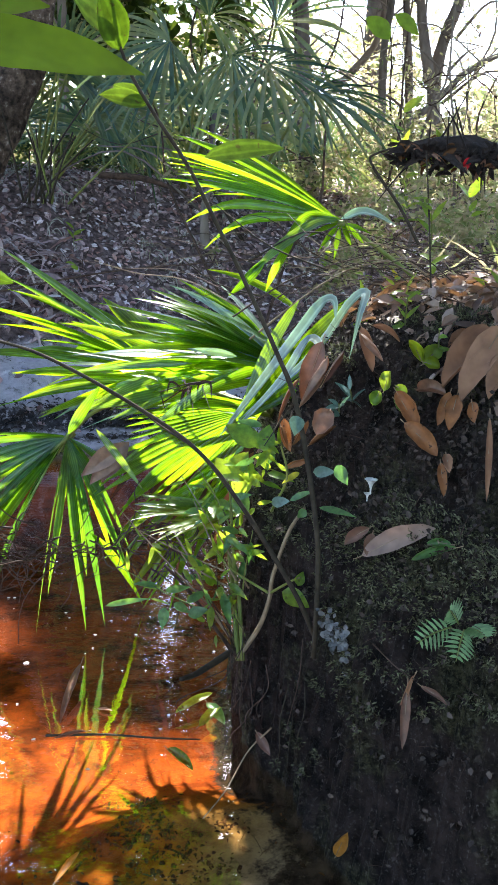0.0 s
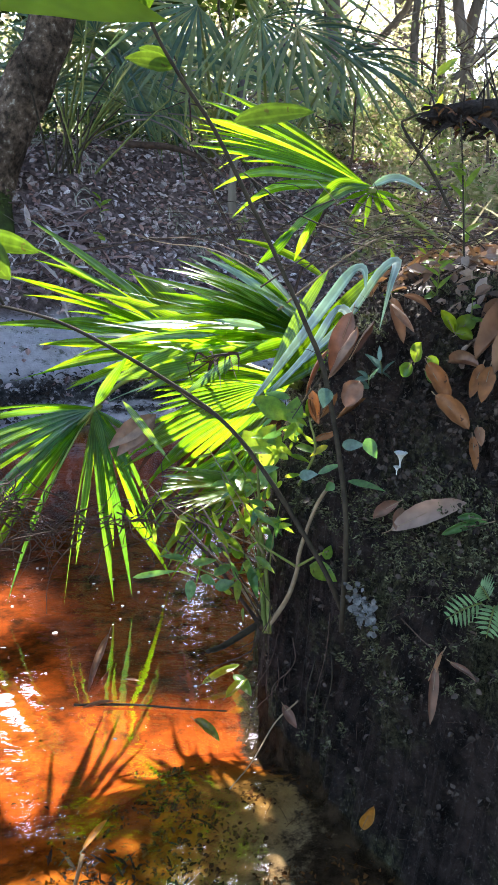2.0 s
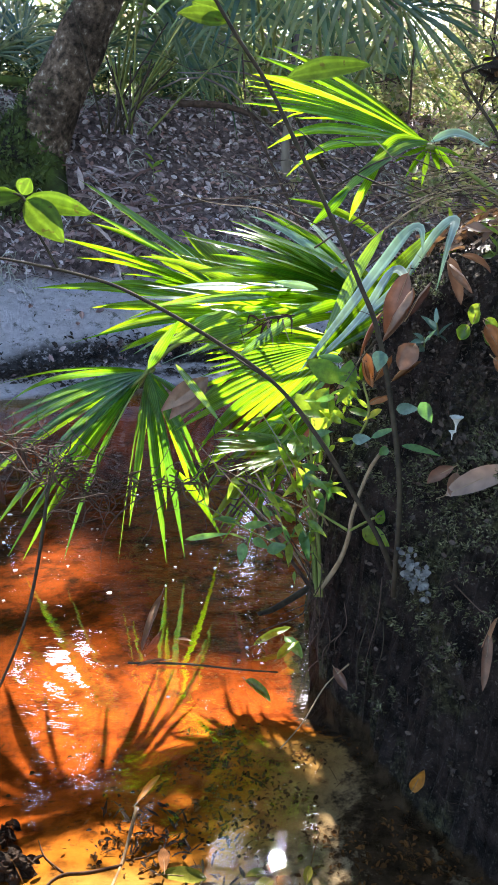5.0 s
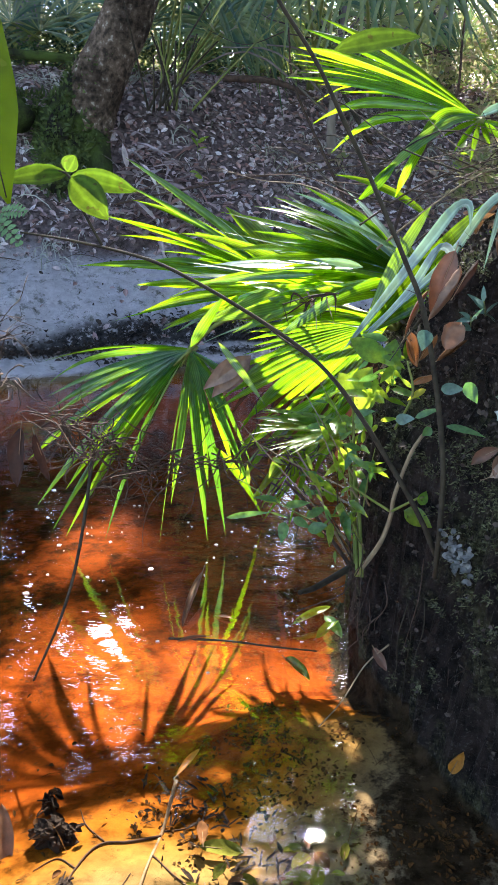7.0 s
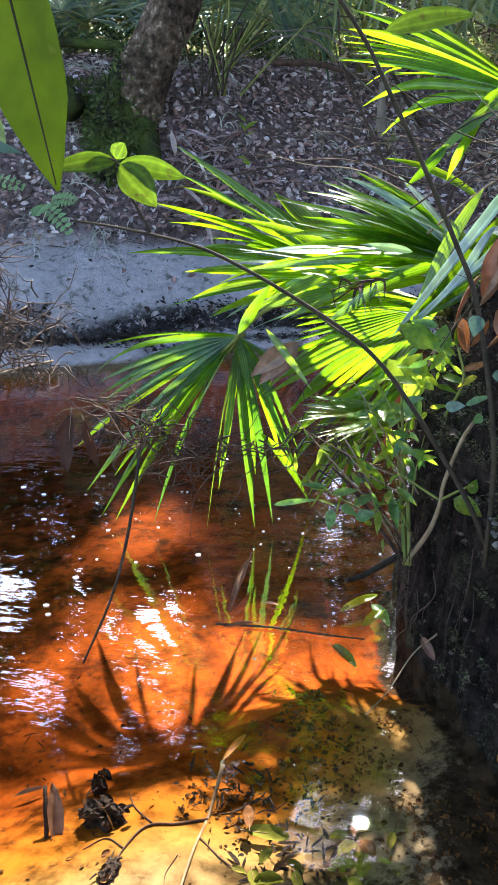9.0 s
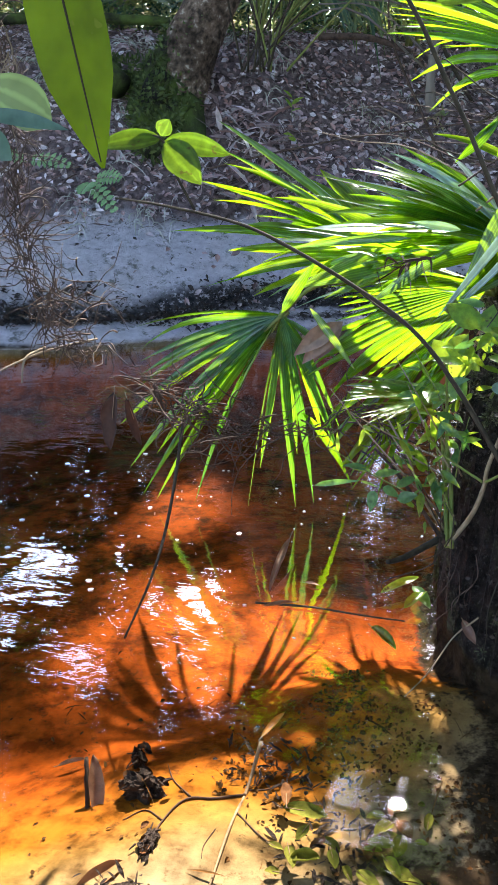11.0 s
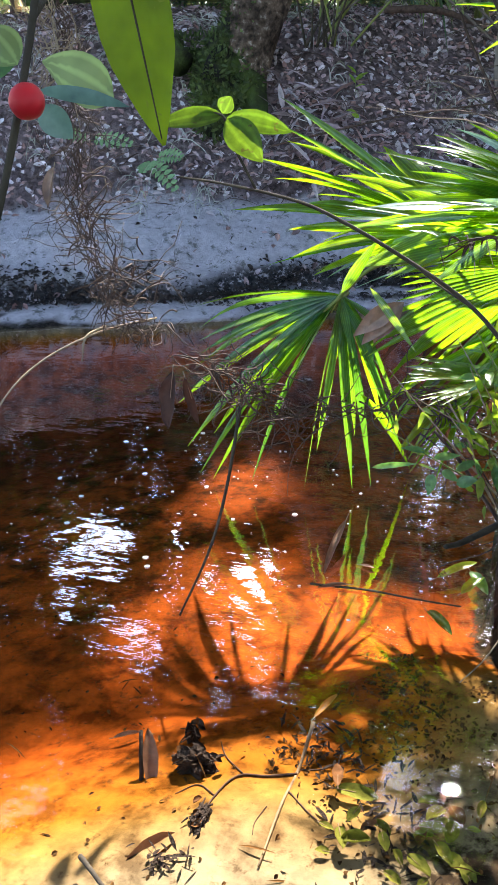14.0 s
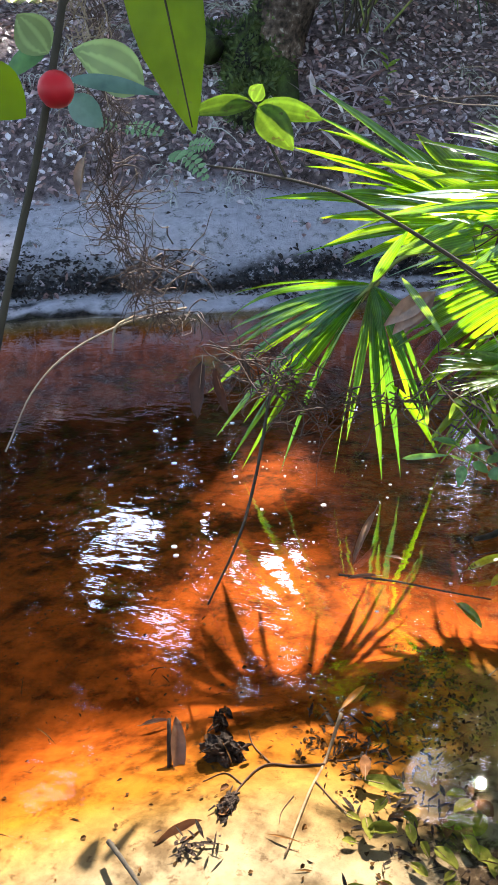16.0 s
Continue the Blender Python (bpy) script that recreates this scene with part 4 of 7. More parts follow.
palm((-1.531, 5.811, 1.283), [
    ((-1.579, 5.695, 1.735), (-0.3, 0, 1), (0.3, -1, 0.3), 1.0, 0.5), ((-1.475, 5.723, 1.995), (0.0, 0, 1), (0, -1, 0.3), 1.0, 0.6), ((-1.364, 5.647, 2.019), (0.3, 0, 1), (0, -1, 0.3), 1.0, 0.6),
    ((-1.266, 5.568, 2.041), (0.5, -0.2, 0.6), (0, -1, 0.6), 1.1, 0.6), ((-1.099, 5.603, 1.755), (0.8, 0, 0.4), (0, -1, 0.5), 0.8, 0.5), ((-0.938, 5.633, 1.836), (0.8, -0.2, 0.5), (0, -1, 0.5), 1.0, 0.6), ((-0.922, 6.041, 1.897), (0.8, 0.2, 0.3), (0, -1, 0.5), 1.0, 0.6),
    ((-1.294, 6.176, 1.706), (0.2, 0, 0.8), (0, -1, 0.5), 0.9, 0.5)], "tall palm with long bare stalks on the litter slope", 0.75)
palm((-0.504, 5.489, 1.323), [
    ((-0.516, 4.582, 2.011), (-0.5, -0.2, -0.2), (0.1, -0.9, 0.5), 1.0, 0.5), ((-0.312, 4.501, 2.114), (0.2, -0.3, 0.3), (0, -0.9, 0.5), 1.1, 0.5), ((-0.699, 5.063, 1.851), (-0.3, 0, 0.5), (0, -1, 0.3), 0.7, 0.5),
    ((-0.393, 5.298, 1.800), (0.2, 0, 0.6), (0, -1, 0.3), 0.8, 0.5)], "large dark green fan palm with drooping leaves", 0.62, n=20)
palm((-0.097, 5.113, 1.225), [
    ((-0.180, 4.209, 1.886), (0.5, -0.3, -0.5), (-0.3, -0.7, 0.8), 1.0, 0.45), ((-0.006, 4.114, 1.837), (0.8, -0.3, -0.25), (0, -0.6, 0.9), 1.1, 0.4), ((0.203, 4.010, 1.708), (0.95, -0.3, -0.2), (0, -0.6, 0.9), 0.9, 0.35),
    ((0.024, 4.514, 2.099), (0.5, -0.1, 0.4), (0, -0.8, 0.7), 1.0, 0.4), ((-0.108, 4.912, 1.641), (0.3, 0, 0.5), (0, -1, 0.4), 0.8, 0.5)], "large dark green fan palm with stiff shining leaflets", 0.66, GREEN_FAR, n=20)
palm((-3.055, 7.313, 1.782), [
    ((-2.969, 7.240, 1.839), (0, 0, 1), (0, -1, 0.3), 0.7, 0.3), ((-3.132, 7.062, 1.885), (-0.4, 0, 0.8), (0, -1, 0.3), 0.8, 0.4), ((-2.784, 7.420, 1.961), (0.5, 0, 0.8), (0, -1, 0.3), 0.8, 0.4), ((-2.981, 7.558, 2.065), (0.2, 0, 1), (0, -1, 0.3), 0.9, 0.4)], "blue-green fan palm on the level ground behind the bank", 0.8)
palm((-1.723, 7.223, 1.513), [
    ((-1.694, 7.127, 1.796), (0, 0, 1), (0, -1, 0.3), 0.8, 0.4), ((-1.411, 7.087, 1.829), (0.5, 0, 0.8), (0, -1, 0.3), 0.8, 0.5), ((-1.243, 7.423, 1.819), (0.6, 0, 0.6), (0, -1, 0.3), 0.8, 0.5)], "sunlit green fan palm among the trees", 0.8)
palm((0.264, 6.910, 1.276), [
    ((0.152, 6.813, 1.688), (-0.3, 0, 1), (0, -1, 0.3), 0.8, 0.5), ((0.409, 6.703, 1.646), (0.5, 0, 0.8), (0, -1, 0.3), 0.8, 0.5), ((0.614, 7.090, 1.639), (0.8, 0, 0.5), (0, -1, 0.3), 0.8, 0.5)], "small blue-green fan palm in the undergrowth", 0.7)

stubs = thing("palm_stalks", (-1.302, 4.941, 1.221), "bundle of bare palm stalks rising from the litter slope", "palm")
for i in range(15):
    g = Geo()
    a = V((-1.302, 4.941, 1.221)) + V((rng.gauss(0, 0.06), rng.gauss(0, 0.06), -0.03))
    k = rng.uniform(0.4, 1.15)
    b = a + V((rng.uniform(-0.15, 0.75) * k, rng.gauss(0, 0.1), rng.uniform(0.45, 0.8) * k))
    tube(g, arc(a, b, 0.05, 6), 0.007, 0.004, 7, 5)
    part("stalk", g, DARK_STEM if i % 4 else STALK, stubs)

# the leaning tree with lichen and a mossy foot
tree = thing("leaning_tree", (-1.878, 5.143, 0.904), "leaning grey-brown tree trunk with pale lichen and mossy roots", "tree")
g = Geo()
tube(g, [(-1.95, 5.14, 0.75), (-1.90, 5.14, 1.00), (-1.83, 5.16, 1.24), (-1.70, 5.20, 1.50), (-1.55, 5.25, 1.80), (-1.46, 5.31, 2.10), (-1.39, 5.45, 2.76), (-1.41, 5.75, 3.81)], 0.185, 0.11, 44, 22, 0.22)
part("trunk", g, BARK, tree)
for line, r in (([(-1.70, 5.19, 1.46), (-1.87, 5.12, 1.30), (-2.02, 5.05, 1.12), (-2.14, 4.97, 0.86)], 0.13), ([(-1.834, 5.106, 1.100), (-1.938, 4.960, 1.099), (-1.970, 4.785, 0.915)], 0.12), ([(-1.806, 5.063, 1.021), (-1.853, 4.886, 0.929), (-1.894, 4.655, 0.784)], 0.11), ([(-1.862, 5.149, 1.100), (-2.161, 5.085, 1.16), (-2.45, 5.02, 1.20)], 0.08), ([(-1.792, 5.068, 0.989), (-1.718, 4.935, 0.865), (-1.644, 4.854, 0.760)], 0.10)):
    g = Geo()
    tube(g, line, r, r * 0.55, 16, 12, 0.25)
    part("root", g, MOSS_BARK, tree, "moss-covered root")

tufts = Geo()
for line, r in (([(-1.70, 5.19, 1.46), (-1.87, 5.12, 1.30), (-2.02, 5.05, 1.12), (-2.14, 4.97, 0.86)], 0.12), ([(-1.834, 5.106, 1.100), (-1.938, 4.960, 1.099), (-1.970, 4.785, 0.915)], 0.12), ([(-1.806, 5.063, 1.021), (-1.853, 4.886, 0.929), (-1.894, 4.655, 0.784)], 0.10), ([(-1.862, 5.149, 1.180), (-2.161, 5.085, 1.178), (-2.464, 5.057, 1.271)], 0.13), ([(-1.907, 5.132, 0.953), (-1.869, 5.146, 1.068), (-1.83, 5.17, 1.2)], 0.16), ([(-2.0, 5.12, 0.9), (-1.93, 5.14, 1.15), (-1.84, 5.16, 1.4)], 0.14)):
    way = smooth_line(line, 20)
    for i in range(700):
        k = rng.randrange(0, 20)
        q = way[k].lerp(way[k + 1], rng.random())
        d = V((rng.gauss(0, 1), rng.gauss(-0.5, 0.8), rng.gauss(0.3, 0.8))).normalized()
        q = q + d * r * (1 - 0.4 * k / 20) * rng.uniform(0.9, 1.08)
        e = (d + V((rng.gauss(0, 0.7), rng.gauss(0, 0.7), rng.gauss(0, 0.7)))).normalized() * rng.uniform(0.02, 0.06)
        strip(tufts, arc(q, q + e, 0.1, 3), 0.018, d, 0.3, oval)
part("moss", tufts, ROOT_MOSS, tree, "tufts of green moss on the roots", smooth=False)


# gaps of sky between the crowns, by their bearing and height over the pool, placed to fit the reflections in the
# camera's view
GAPS = ((33.5, 30.2, 3.8, 2.3), (26, 30.5, 1.0, 2.2), (27.2, 34.2, 1.1, 1.3), (19.5, 35.3, 4.2, 3.5), (30.6, 38.7, 2.6, 2.3), (17.3, 41.7, 3.6, 2.3), (22.5, 43.3, 1.6, 0.9), (12.6, 45.0, 1.4, 0.8), (23, 38.6, 0.8, 1.2), (29.4, 42.8, 1.2, 0.9), (45.5, 48.0, 4.5, 2.6), (16.5, 36.5, 0.9, 1.2), (40, 43, 0.9, 2.2), (39.5, 32, 0.8, 1.0), (24, 34, 1.0, 1.4), (37.5, 34.4, 1.2, 1.2), (34.1, 36.9, 1.0, 1.4), (24, 43, 1.2, 1.0))


def in_gap(q):
    x, y, z = q.x + 0.8, q.y - 1.6, q.z
    side, up = math.degrees(math.atan2(-x, y)), math.degrees(math.atan2(z, math.hypot(x, y)))
    if not (8 < side < 52 and 26 < up < 52):
        return False
    bend = 1.1 * noise.noise(V((side * 0.6, up * 0.6, 3))) + 0.9 * noise.noise(V((side * 1.8, up * 1.8, 8))) - 0.1
    return any(((side - a) / c) ** 2 + ((up - b) / d) ** 2 < 1 + bend for a, b, c, d in GAPS)


def crown_cloud(g, centre, size, n, leaf_size):
    """Leaves in clumps about a centre, with gaps between the clumps."""
    c, s = V(centre), V(size)
    clumps = [V((rng.gauss(0, 0.5), rng.gauss(0, 0.5), rng.gauss(0, 0.5))) for _ in range(max(3, n // 40))]
    for _ in range(n):
        q = rng.choice(clumps) + V((rng.gauss(0, 0.11), rng.gauss(0, 0.11), rng.gauss(0, 0.11)))
        q = c + V((q.x * s.x, q.y * s.y, q.z * s.z))
        if q.z > 2.5 and in_gap(q):
            continue
        d = V((rng.gauss(0, 1), rng.gauss(0, 1), rng.gauss(-0.3, 0.6))).normalized()
        w = d.orthogonal().normalized()
        w.rotate(Matrix.Rotation(rng.random() * 6.28, 3, d))
        k = leaf_size * rng.uniform(0.6, 1.4)
        m = w.cross(d) * k * 0.12
        b = len(g.v)
        g.v += [tuple(q), tuple(q + d * k * 0.5 + w * k * 0.22 + m), tuple(q + d * k), tuple(q + d * k * 0.5 - w * k * 0.22 + m)]
        g.f += [(b, b + 1, b + 2, b + 3)]


# unseen crowns, added to the leaning tree further down, shade the sand bar
def woods_tree(base, top, r, crown, label, lean=(0, 0), bark=None, limbs=5, mat=None, leaf_size=0.09):
    ob = thing("woods_tree", base, label, "tree", "trees of the woods")
    base, top = V(base), V(top)
    mid = base.lerp(top, 0.5) + V((lean[0], lean[1], 0))
    g = Geo()
    tube(g, [base - UP * 0.2, base.lerp(mid, 0.5), mid, mid.lerp(top, 0.5) - V((lean[0], lean[1], 0)) * 0.2, top], r, r * 0.35, 24, 9, 0.2)
    part("trunk", g, bark or GREY_BARK, ob)
    for i in range(limbs):
        u = 0.45 + 0.5 * i / max(1, limbs)
        a = rng.random() * 6.28
        p = mid.lerp(top, max(0, u * 2 - 1)) if u > 0.5 else base.lerp(mid, u * 2)
        k = (top - base).length * rng.uniform(0.12, 0.25)
        g = Geo()
        e = p + V((math.cos(a) * k, math.sin(a) * k, k * rng.uniform(0.3, 0.9)))
        tube(g, [p, p.lerp(e, 0.5) + UP * k * 0.1, e], r * 0.35, r * 0.1, 8, 5)
        part("limb", g, bark or GREY_BARK, ob)
    if crown:
        g = Geo()
        for centre, size, n in crown:
            crown_cloud(g, centre, size, n, leaf_size)
        part("crown", g, mat or CROWN, ob, smooth=False)
    return ob


# unseen crowns added between the sun and the sand bar
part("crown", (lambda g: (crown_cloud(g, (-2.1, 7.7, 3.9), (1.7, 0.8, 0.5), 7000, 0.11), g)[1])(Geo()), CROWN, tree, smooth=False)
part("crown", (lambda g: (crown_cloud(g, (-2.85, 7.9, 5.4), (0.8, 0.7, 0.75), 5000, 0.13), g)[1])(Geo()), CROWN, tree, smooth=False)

# unseen leaf clumps added to shade the bed's left and the hanging fan
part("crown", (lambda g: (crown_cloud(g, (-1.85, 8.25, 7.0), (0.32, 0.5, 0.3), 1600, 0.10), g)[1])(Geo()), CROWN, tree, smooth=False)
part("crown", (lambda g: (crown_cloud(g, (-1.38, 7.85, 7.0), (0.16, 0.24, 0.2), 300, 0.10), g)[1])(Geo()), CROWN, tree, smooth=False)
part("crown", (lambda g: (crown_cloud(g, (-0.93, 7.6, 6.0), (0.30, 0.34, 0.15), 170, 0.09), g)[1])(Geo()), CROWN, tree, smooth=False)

# unseen crowns added to shade sand and bank and to darken the reflections
woods_tree((-3.6, 8.4, 1.5), (-3.4, 8.2, 7.5), 0.12, [((-3.4, 7.7, 4.0), (1.1, 0.9, 0.6), 1500)], "slender woods tree, its unseen crown added to shade the sand bar", (0.1, 0))
woods_tree((0.4, 9.0, 1.6), (0.2, 8.8, 7.0), 0.10, [((0.5, 8.6, 4.6), (1.0, 0.8, 0.5), 2000), ((-0.2, 9.6, 4.9), (1.7, 0.8, 0.6), 4200)], "slender woods tree, its unseen crown added to block sky glare", (-0.15, 0))

woods_tree((-4.6, 9.6, 1.6), (-4.4, 9.0, 12), 0.16, [((-3.9, 8.6, 8.6), (1.9, 1.5, 2.4), 5200), ((-6.2, 8.8, 9.0), (1.6, 1.5, 2.0), 3600)], "tall woods tree, its unseen crown added for dark reflections", (0.2, 0), leaf_size=0.13)
woods_tree((-7.0, 6.0, 1.5), (-6.6, 5.8, 11), 0.16, [((-6.0, 5.5, 6.8), (1.8, 2.2, 2.2), 5200)], "tall woods tree, its unseen crown added for dark reflections", (0.2, 0), leaf_size=0.13)
woods_tree((3.6, 10.5, 1.6), (3.4, 10, 12), 0.15, [((3.0, 9.0, 7.6), (1.6, 1.5, 2.0), 4200)], "tall woods tree, its unseen crown added for dark reflections", (0.2, 0), leaf_size=0.13)
woods_tree((1.6, 14.5, 1.6), (1.0, 13, 16), 0.2, [((4.0, 12.5, 12.0), (2.0, 2.0, 2.0), 4200)], "tall woods tree, its unseen high crown added to block sky", (0.2, 0), leaf_size=0.16)
woods_tree((3.2, 0.6, 1.2), (2.8, 0.4, 8), 0.16, [((1.9, 0.2, 4.6), (1.5, 1.8, 1.0), 5200), ((2.6, 2.6, 5.2), (1.0, 1.4, 0.9), 3200)], "unseen woods tree added to shade the near bank", (0.2, 0), leaf_size=0.12)
woods_tree((-1.6, -4.2, 0.4), (-1.2, -3.6, 8), 0.2, [((-0.8, -2.2, 4.6), (2.4, 1.6, 1.2), 6000), ((-3.6, -1.4, 4.4), (1.6, 2.0, 1.2), 4200)], "unseen woods tree added over the stream to cut sky light", (0.2, 0), leaf_size=0.13)
woods_tree((4.0, -4.0, 1.4), (3.6, -3.6, 8), 0.2, [((3.2, -2.2, 4.0), (2.0, 1.8, 1.6), 5200)], "unseen woods tree added on the near bank to cut sky light", (0.2, 0), leaf_size=0.13)

# two slim stems that stand in the gap of the crowns
for side, r in ((32.6, 0.05), (34.6, 0.04)):
    k = 12.5
    q = V((-0.8 - k * math.sin(radians(side)), 1.6 + k * math.cos(radians(side)), 1.8))
    woods_tree(q, q + V((0.1, 0.2, 9.5)), r, [], "slim bare tree stem behind the pool", (0.15, 0), limbs=4)

# thin bare trees in front of the bright sky
for line, r, label in (
        ([(1.049, 8.341, 1.507), (1.041, 8.342, 2.218), (1.026, 8.344, 2.706), (1.082, 8.337, 3.319), (1.091, 8.336, 4.474)], 0.042, "thin crooked bare tree"),
        ([(1.488, 9.290, 1.561), (1.420, 9.300, 2.570), (1.334, 9.312, 3.371), (1.194, 9.331, 4.870)], 0.05, "thin straight grey tree"),
        ([(1.681, 8.750, 1.490), (1.624, 8.760, 2.026), (1.590, 8.766, 2.546), (1.660, 8.754, 2.951), (1.779, 8.731, 3.343), (1.970, 8.691, 4.457)], 0.075, "forked grey tree"),
        ([(1.534, 8.674, 2.480), (1.433, 8.691, 2.932), (1.369, 8.701, 3.325), (1.191, 8.726, 4.631)], 0.06, "grey tree stem"),
        ([(0.664, 9.682, 2.548), (0.948, 9.659, 2.836), (1.119, 9.642, 3.115), (1.185, 9.634, 3.657)], 0.045, "leaning grey tree"),
        ([(0.979, 6.838, 1.840), (1.218, 6.801, 2.027), (1.483, 6.750, 2.288), (1.748, 6.688, 2.421)], 0.03, "thin arching branch"),
        ([(-3.539, 8.194, 1.815), (-3.485, 8.217, 2.198), (-3.346, 8.274, 3.106)], 0.06, "thin dark tree"),
        ([(-1.959, 8.195, 1.422), (-1.919, 8.204, 1.898), (-1.927, 8.202, 3.045)], 0.07, "thin dark tree"),
        ([(-0.348, 5.089, 0.964), (-0.362, 5.088, 1.161), (-0.341, 5.190, 1.426), (-0.328, 5.291, 1.757)], 0.03, "thin sapling stem"),
        ([(0.314, 8.898, 1.617), (0.299, 8.898, 2.633), (0.212, 8.901, 3.735)], 0.05, "grey tree stem")):
    ob = thing("woods_tree", line[0], label + " among the woods", "tree", "trees of the woods")
    g = Geo()
    tube(g, line, r, r * 0.6, 20, 8, 0.25)
    part("trunk", g, GREY_BARK, ob)
    for i in range(7):
        a, b = V(line[1]).lerp(V(line[-1]), 0.12 * i), rng.random() * 6.28
        k = rng.uniform(0.4, 1.1)
        g = Geo()
        tube(g, [a, a + V((math.cos(b) * k * 0.5, 0.2 * math.sin(b) * k, k * 0.35)), a + V((math.cos(b) * k, 0.4 * math.sin(b) * k, k * rng.uniform(0.1, 0.6)))], r * 0.25, 0.004, 8, 4)
        part("twig", g, GREY_BARK, ob)

# saplings with thin crooked stems and few small leaves behind the bank
for i in range(30):
    x, y = rng.uniform(-0.2, 2.6), rng.uniform(4.2, 9.0)
    base = V((x, y, on_ground(x, y)))
    ob = thing("sapling", base, "thin crooked sapling with sparse small leaves behind the bank", "sapling", "saplings behind the bank")
    h, r = rng.uniform(0.8, 2.4), rng.uniform(0.006, 0.016)
    way = [base]
    for k in range(5):
        way.append(way[-1] + V((rng.gauss(0, 0.09), rng.gauss(0, 0.06), h / 5)))
    g = Geo()
    tube(g, way, r, r * 0.4, 18, 5, 0.2)
    part("stem", g, (GREY_BARK, TWIG, DARK_STEM)[i % 3], ob)
    leaves = Geo()
    for k in range(6):
        a = way[0].lerp(way[-1], rng.uniform(0.25, 1.0))
        b = a + V((rng.gauss(0, 0.3), rng.gauss(0, 0.15), rng.uniform(-0.02, 0.3)))
        g = Geo()
        tube(g, [a, a.lerp(b, 0.5) + V((0, 0, rng.gauss(0, 0.04))), b], r * 0.4, 0.0015, 8, 4)
        part("twig", g, TWIG, ob)
        for _ in range(16):
            q = a.lerp(b, rng.uniform(0.2, 1.05)) + V((rng.gauss(0, 0.02), rng.gauss(0, 0.02), rng.gauss(0, 0.02)))
            d = V((rng.gauss(0, 1), rng.gauss(0, 0.6), rng.gauss(-0.2, 0.6))).normalized() * rng.uniform(0.03, 0.06)
            strip(leaves, arc(q, q + d, 0.1, 3), d.length * 0.4, V((rng.gauss(0, 0.5), -0.6, 1)).normalized(), 0.2, oval)
    part("leaves", leaves, FOREST, ob, smooth=False)

# undergrowth and far woods
for k, (cx, cy, cz, sx, sy, sz, n, size) in enumerate((
        (-4.5, 10, 2.6, 2.2, 1.0, 1.0, 2600, 0.11), (-2.2, 10.5, 2.8, 1.8, 1.0, 1.2, 1200, 0.11), (0.0, 10.5, 2.6, 1.8, 1.0, 1.0, 1200, 0.11), (1.6, 9.5, 1.8, 1.4, 0.9, 0.5, 1500, 0.10), (3.2, 9.0, 1.8, 1.4, 0.9, 0.5, 1500, 0.10),
        (-7, 13, 3.4, 3, 1.5, 1.6, 3500, 0.14), (-3.5, 14, 3.8, 3, 1.5, 1.8, 1700, 0.14), (0.2, 14, 3.4, 2.4, 1.5, 1.3, 1600, 0.14), (2.5, 13, 2.2, 1.8, 1.5, 0.6, 1500, 0.13), (5.2, 12, 2.0, 2.0, 1.5, 0.6, 1500, 0.13),
        (0.5, 10.0, 2.6, 1.3, 0.8, 0.9, 2600, 0.06), (1.2, 10.6, 2.4, 1.2, 0.8, 0.7, 2400, 0.06), (2.2, 9.8, 2.0, 1.0, 0.8, 0.35, 3000, 0.06), (0.3, 7.6, 1.9, 0.7, 0.5, 0.5, 1300, 0.045), (0.9, 6.4, 1.6, 0.6, 0.5, 0.4, 1500, 0.04), (1.5, 6.0, 1.6, 0.6, 0.5, 0.4, 1500, 0.04), (-1.0, 7.6, 1.9, 0.8, 0.5, 0.35, 1800, 0.05), (0.5, 6.5, 1.5, 0.7, 0.6, 0.35, 900, 0.06), (1.4, 5.6, 1.35, 0.6, 0.5, 0.3, 900, 0.05), (2.1, 6.8, 1.7, 0.8, 0.6, 0.5, 1100, 0.07), (0.75, 3.3, 1.12, 0.30, 0.25, 0.16, 700, 0.035), (1.1, 4.0, 1.2, 0.45, 0.35, 0.25, 1200, 0.04), (0.45, 4.6, 1.0, 0.35, 0.3, 0.2, 800, 0.045), (1.7, 4.8, 1.3, 0.6, 0.4, 0.3, 1200, 0.05), (-3.4, 8.6, 1.9, 1.0, 0.6, 0.3, 900, 0.07), (-4.6, 9.4, 2.1, 1.1, 0.5, 0.35, 2600, 0.06), (-3.0, 9.6, 2.1, 1.1, 0.5, 0.35, 2600, 0.06), (-1.6, 9.4, 2.0, 1.0, 0.5, 0.35, 2600, 0.06), (-0.3, 9.2, 1.9, 0.9, 0.5, 0.3, 2200, 0.06), (-3.9, 8.0, 1.7, 0.9, 0.4, 0.3, 3000, 0.06), (-2.5, 8.0, 1.65, 0.9, 0.4, 0.3, 3000, 0.06), (-1.2, 8.0, 1.65, 0.9, 0.4, 0.3, 3000, 0.06), (-0.1, 7.8, 1.6, 0.7, 0.4, 0.25, 2200, 0.06))):
    g = Geo()
    crown_cloud(g, (cx, cy, cz), (sx, sy, sz), n, size)
    # bushes on the left get a darker leaf colour in place of shade
    shade_toned = cx < 0 and cy < 11
    tagged(part("undergrowth", g, GREEN_FAR if shade_toned else FOREST, smooth=False), "undergrowth in a darker blue-green that stands for shade" if shade_toned else "sunlit mixed green and yellow undergrowth", "bushes", kind="stuff")

# an unseen roof of leaves added over the stream to cut sky light, open to the front where the sun comes in
canopy = Geo()
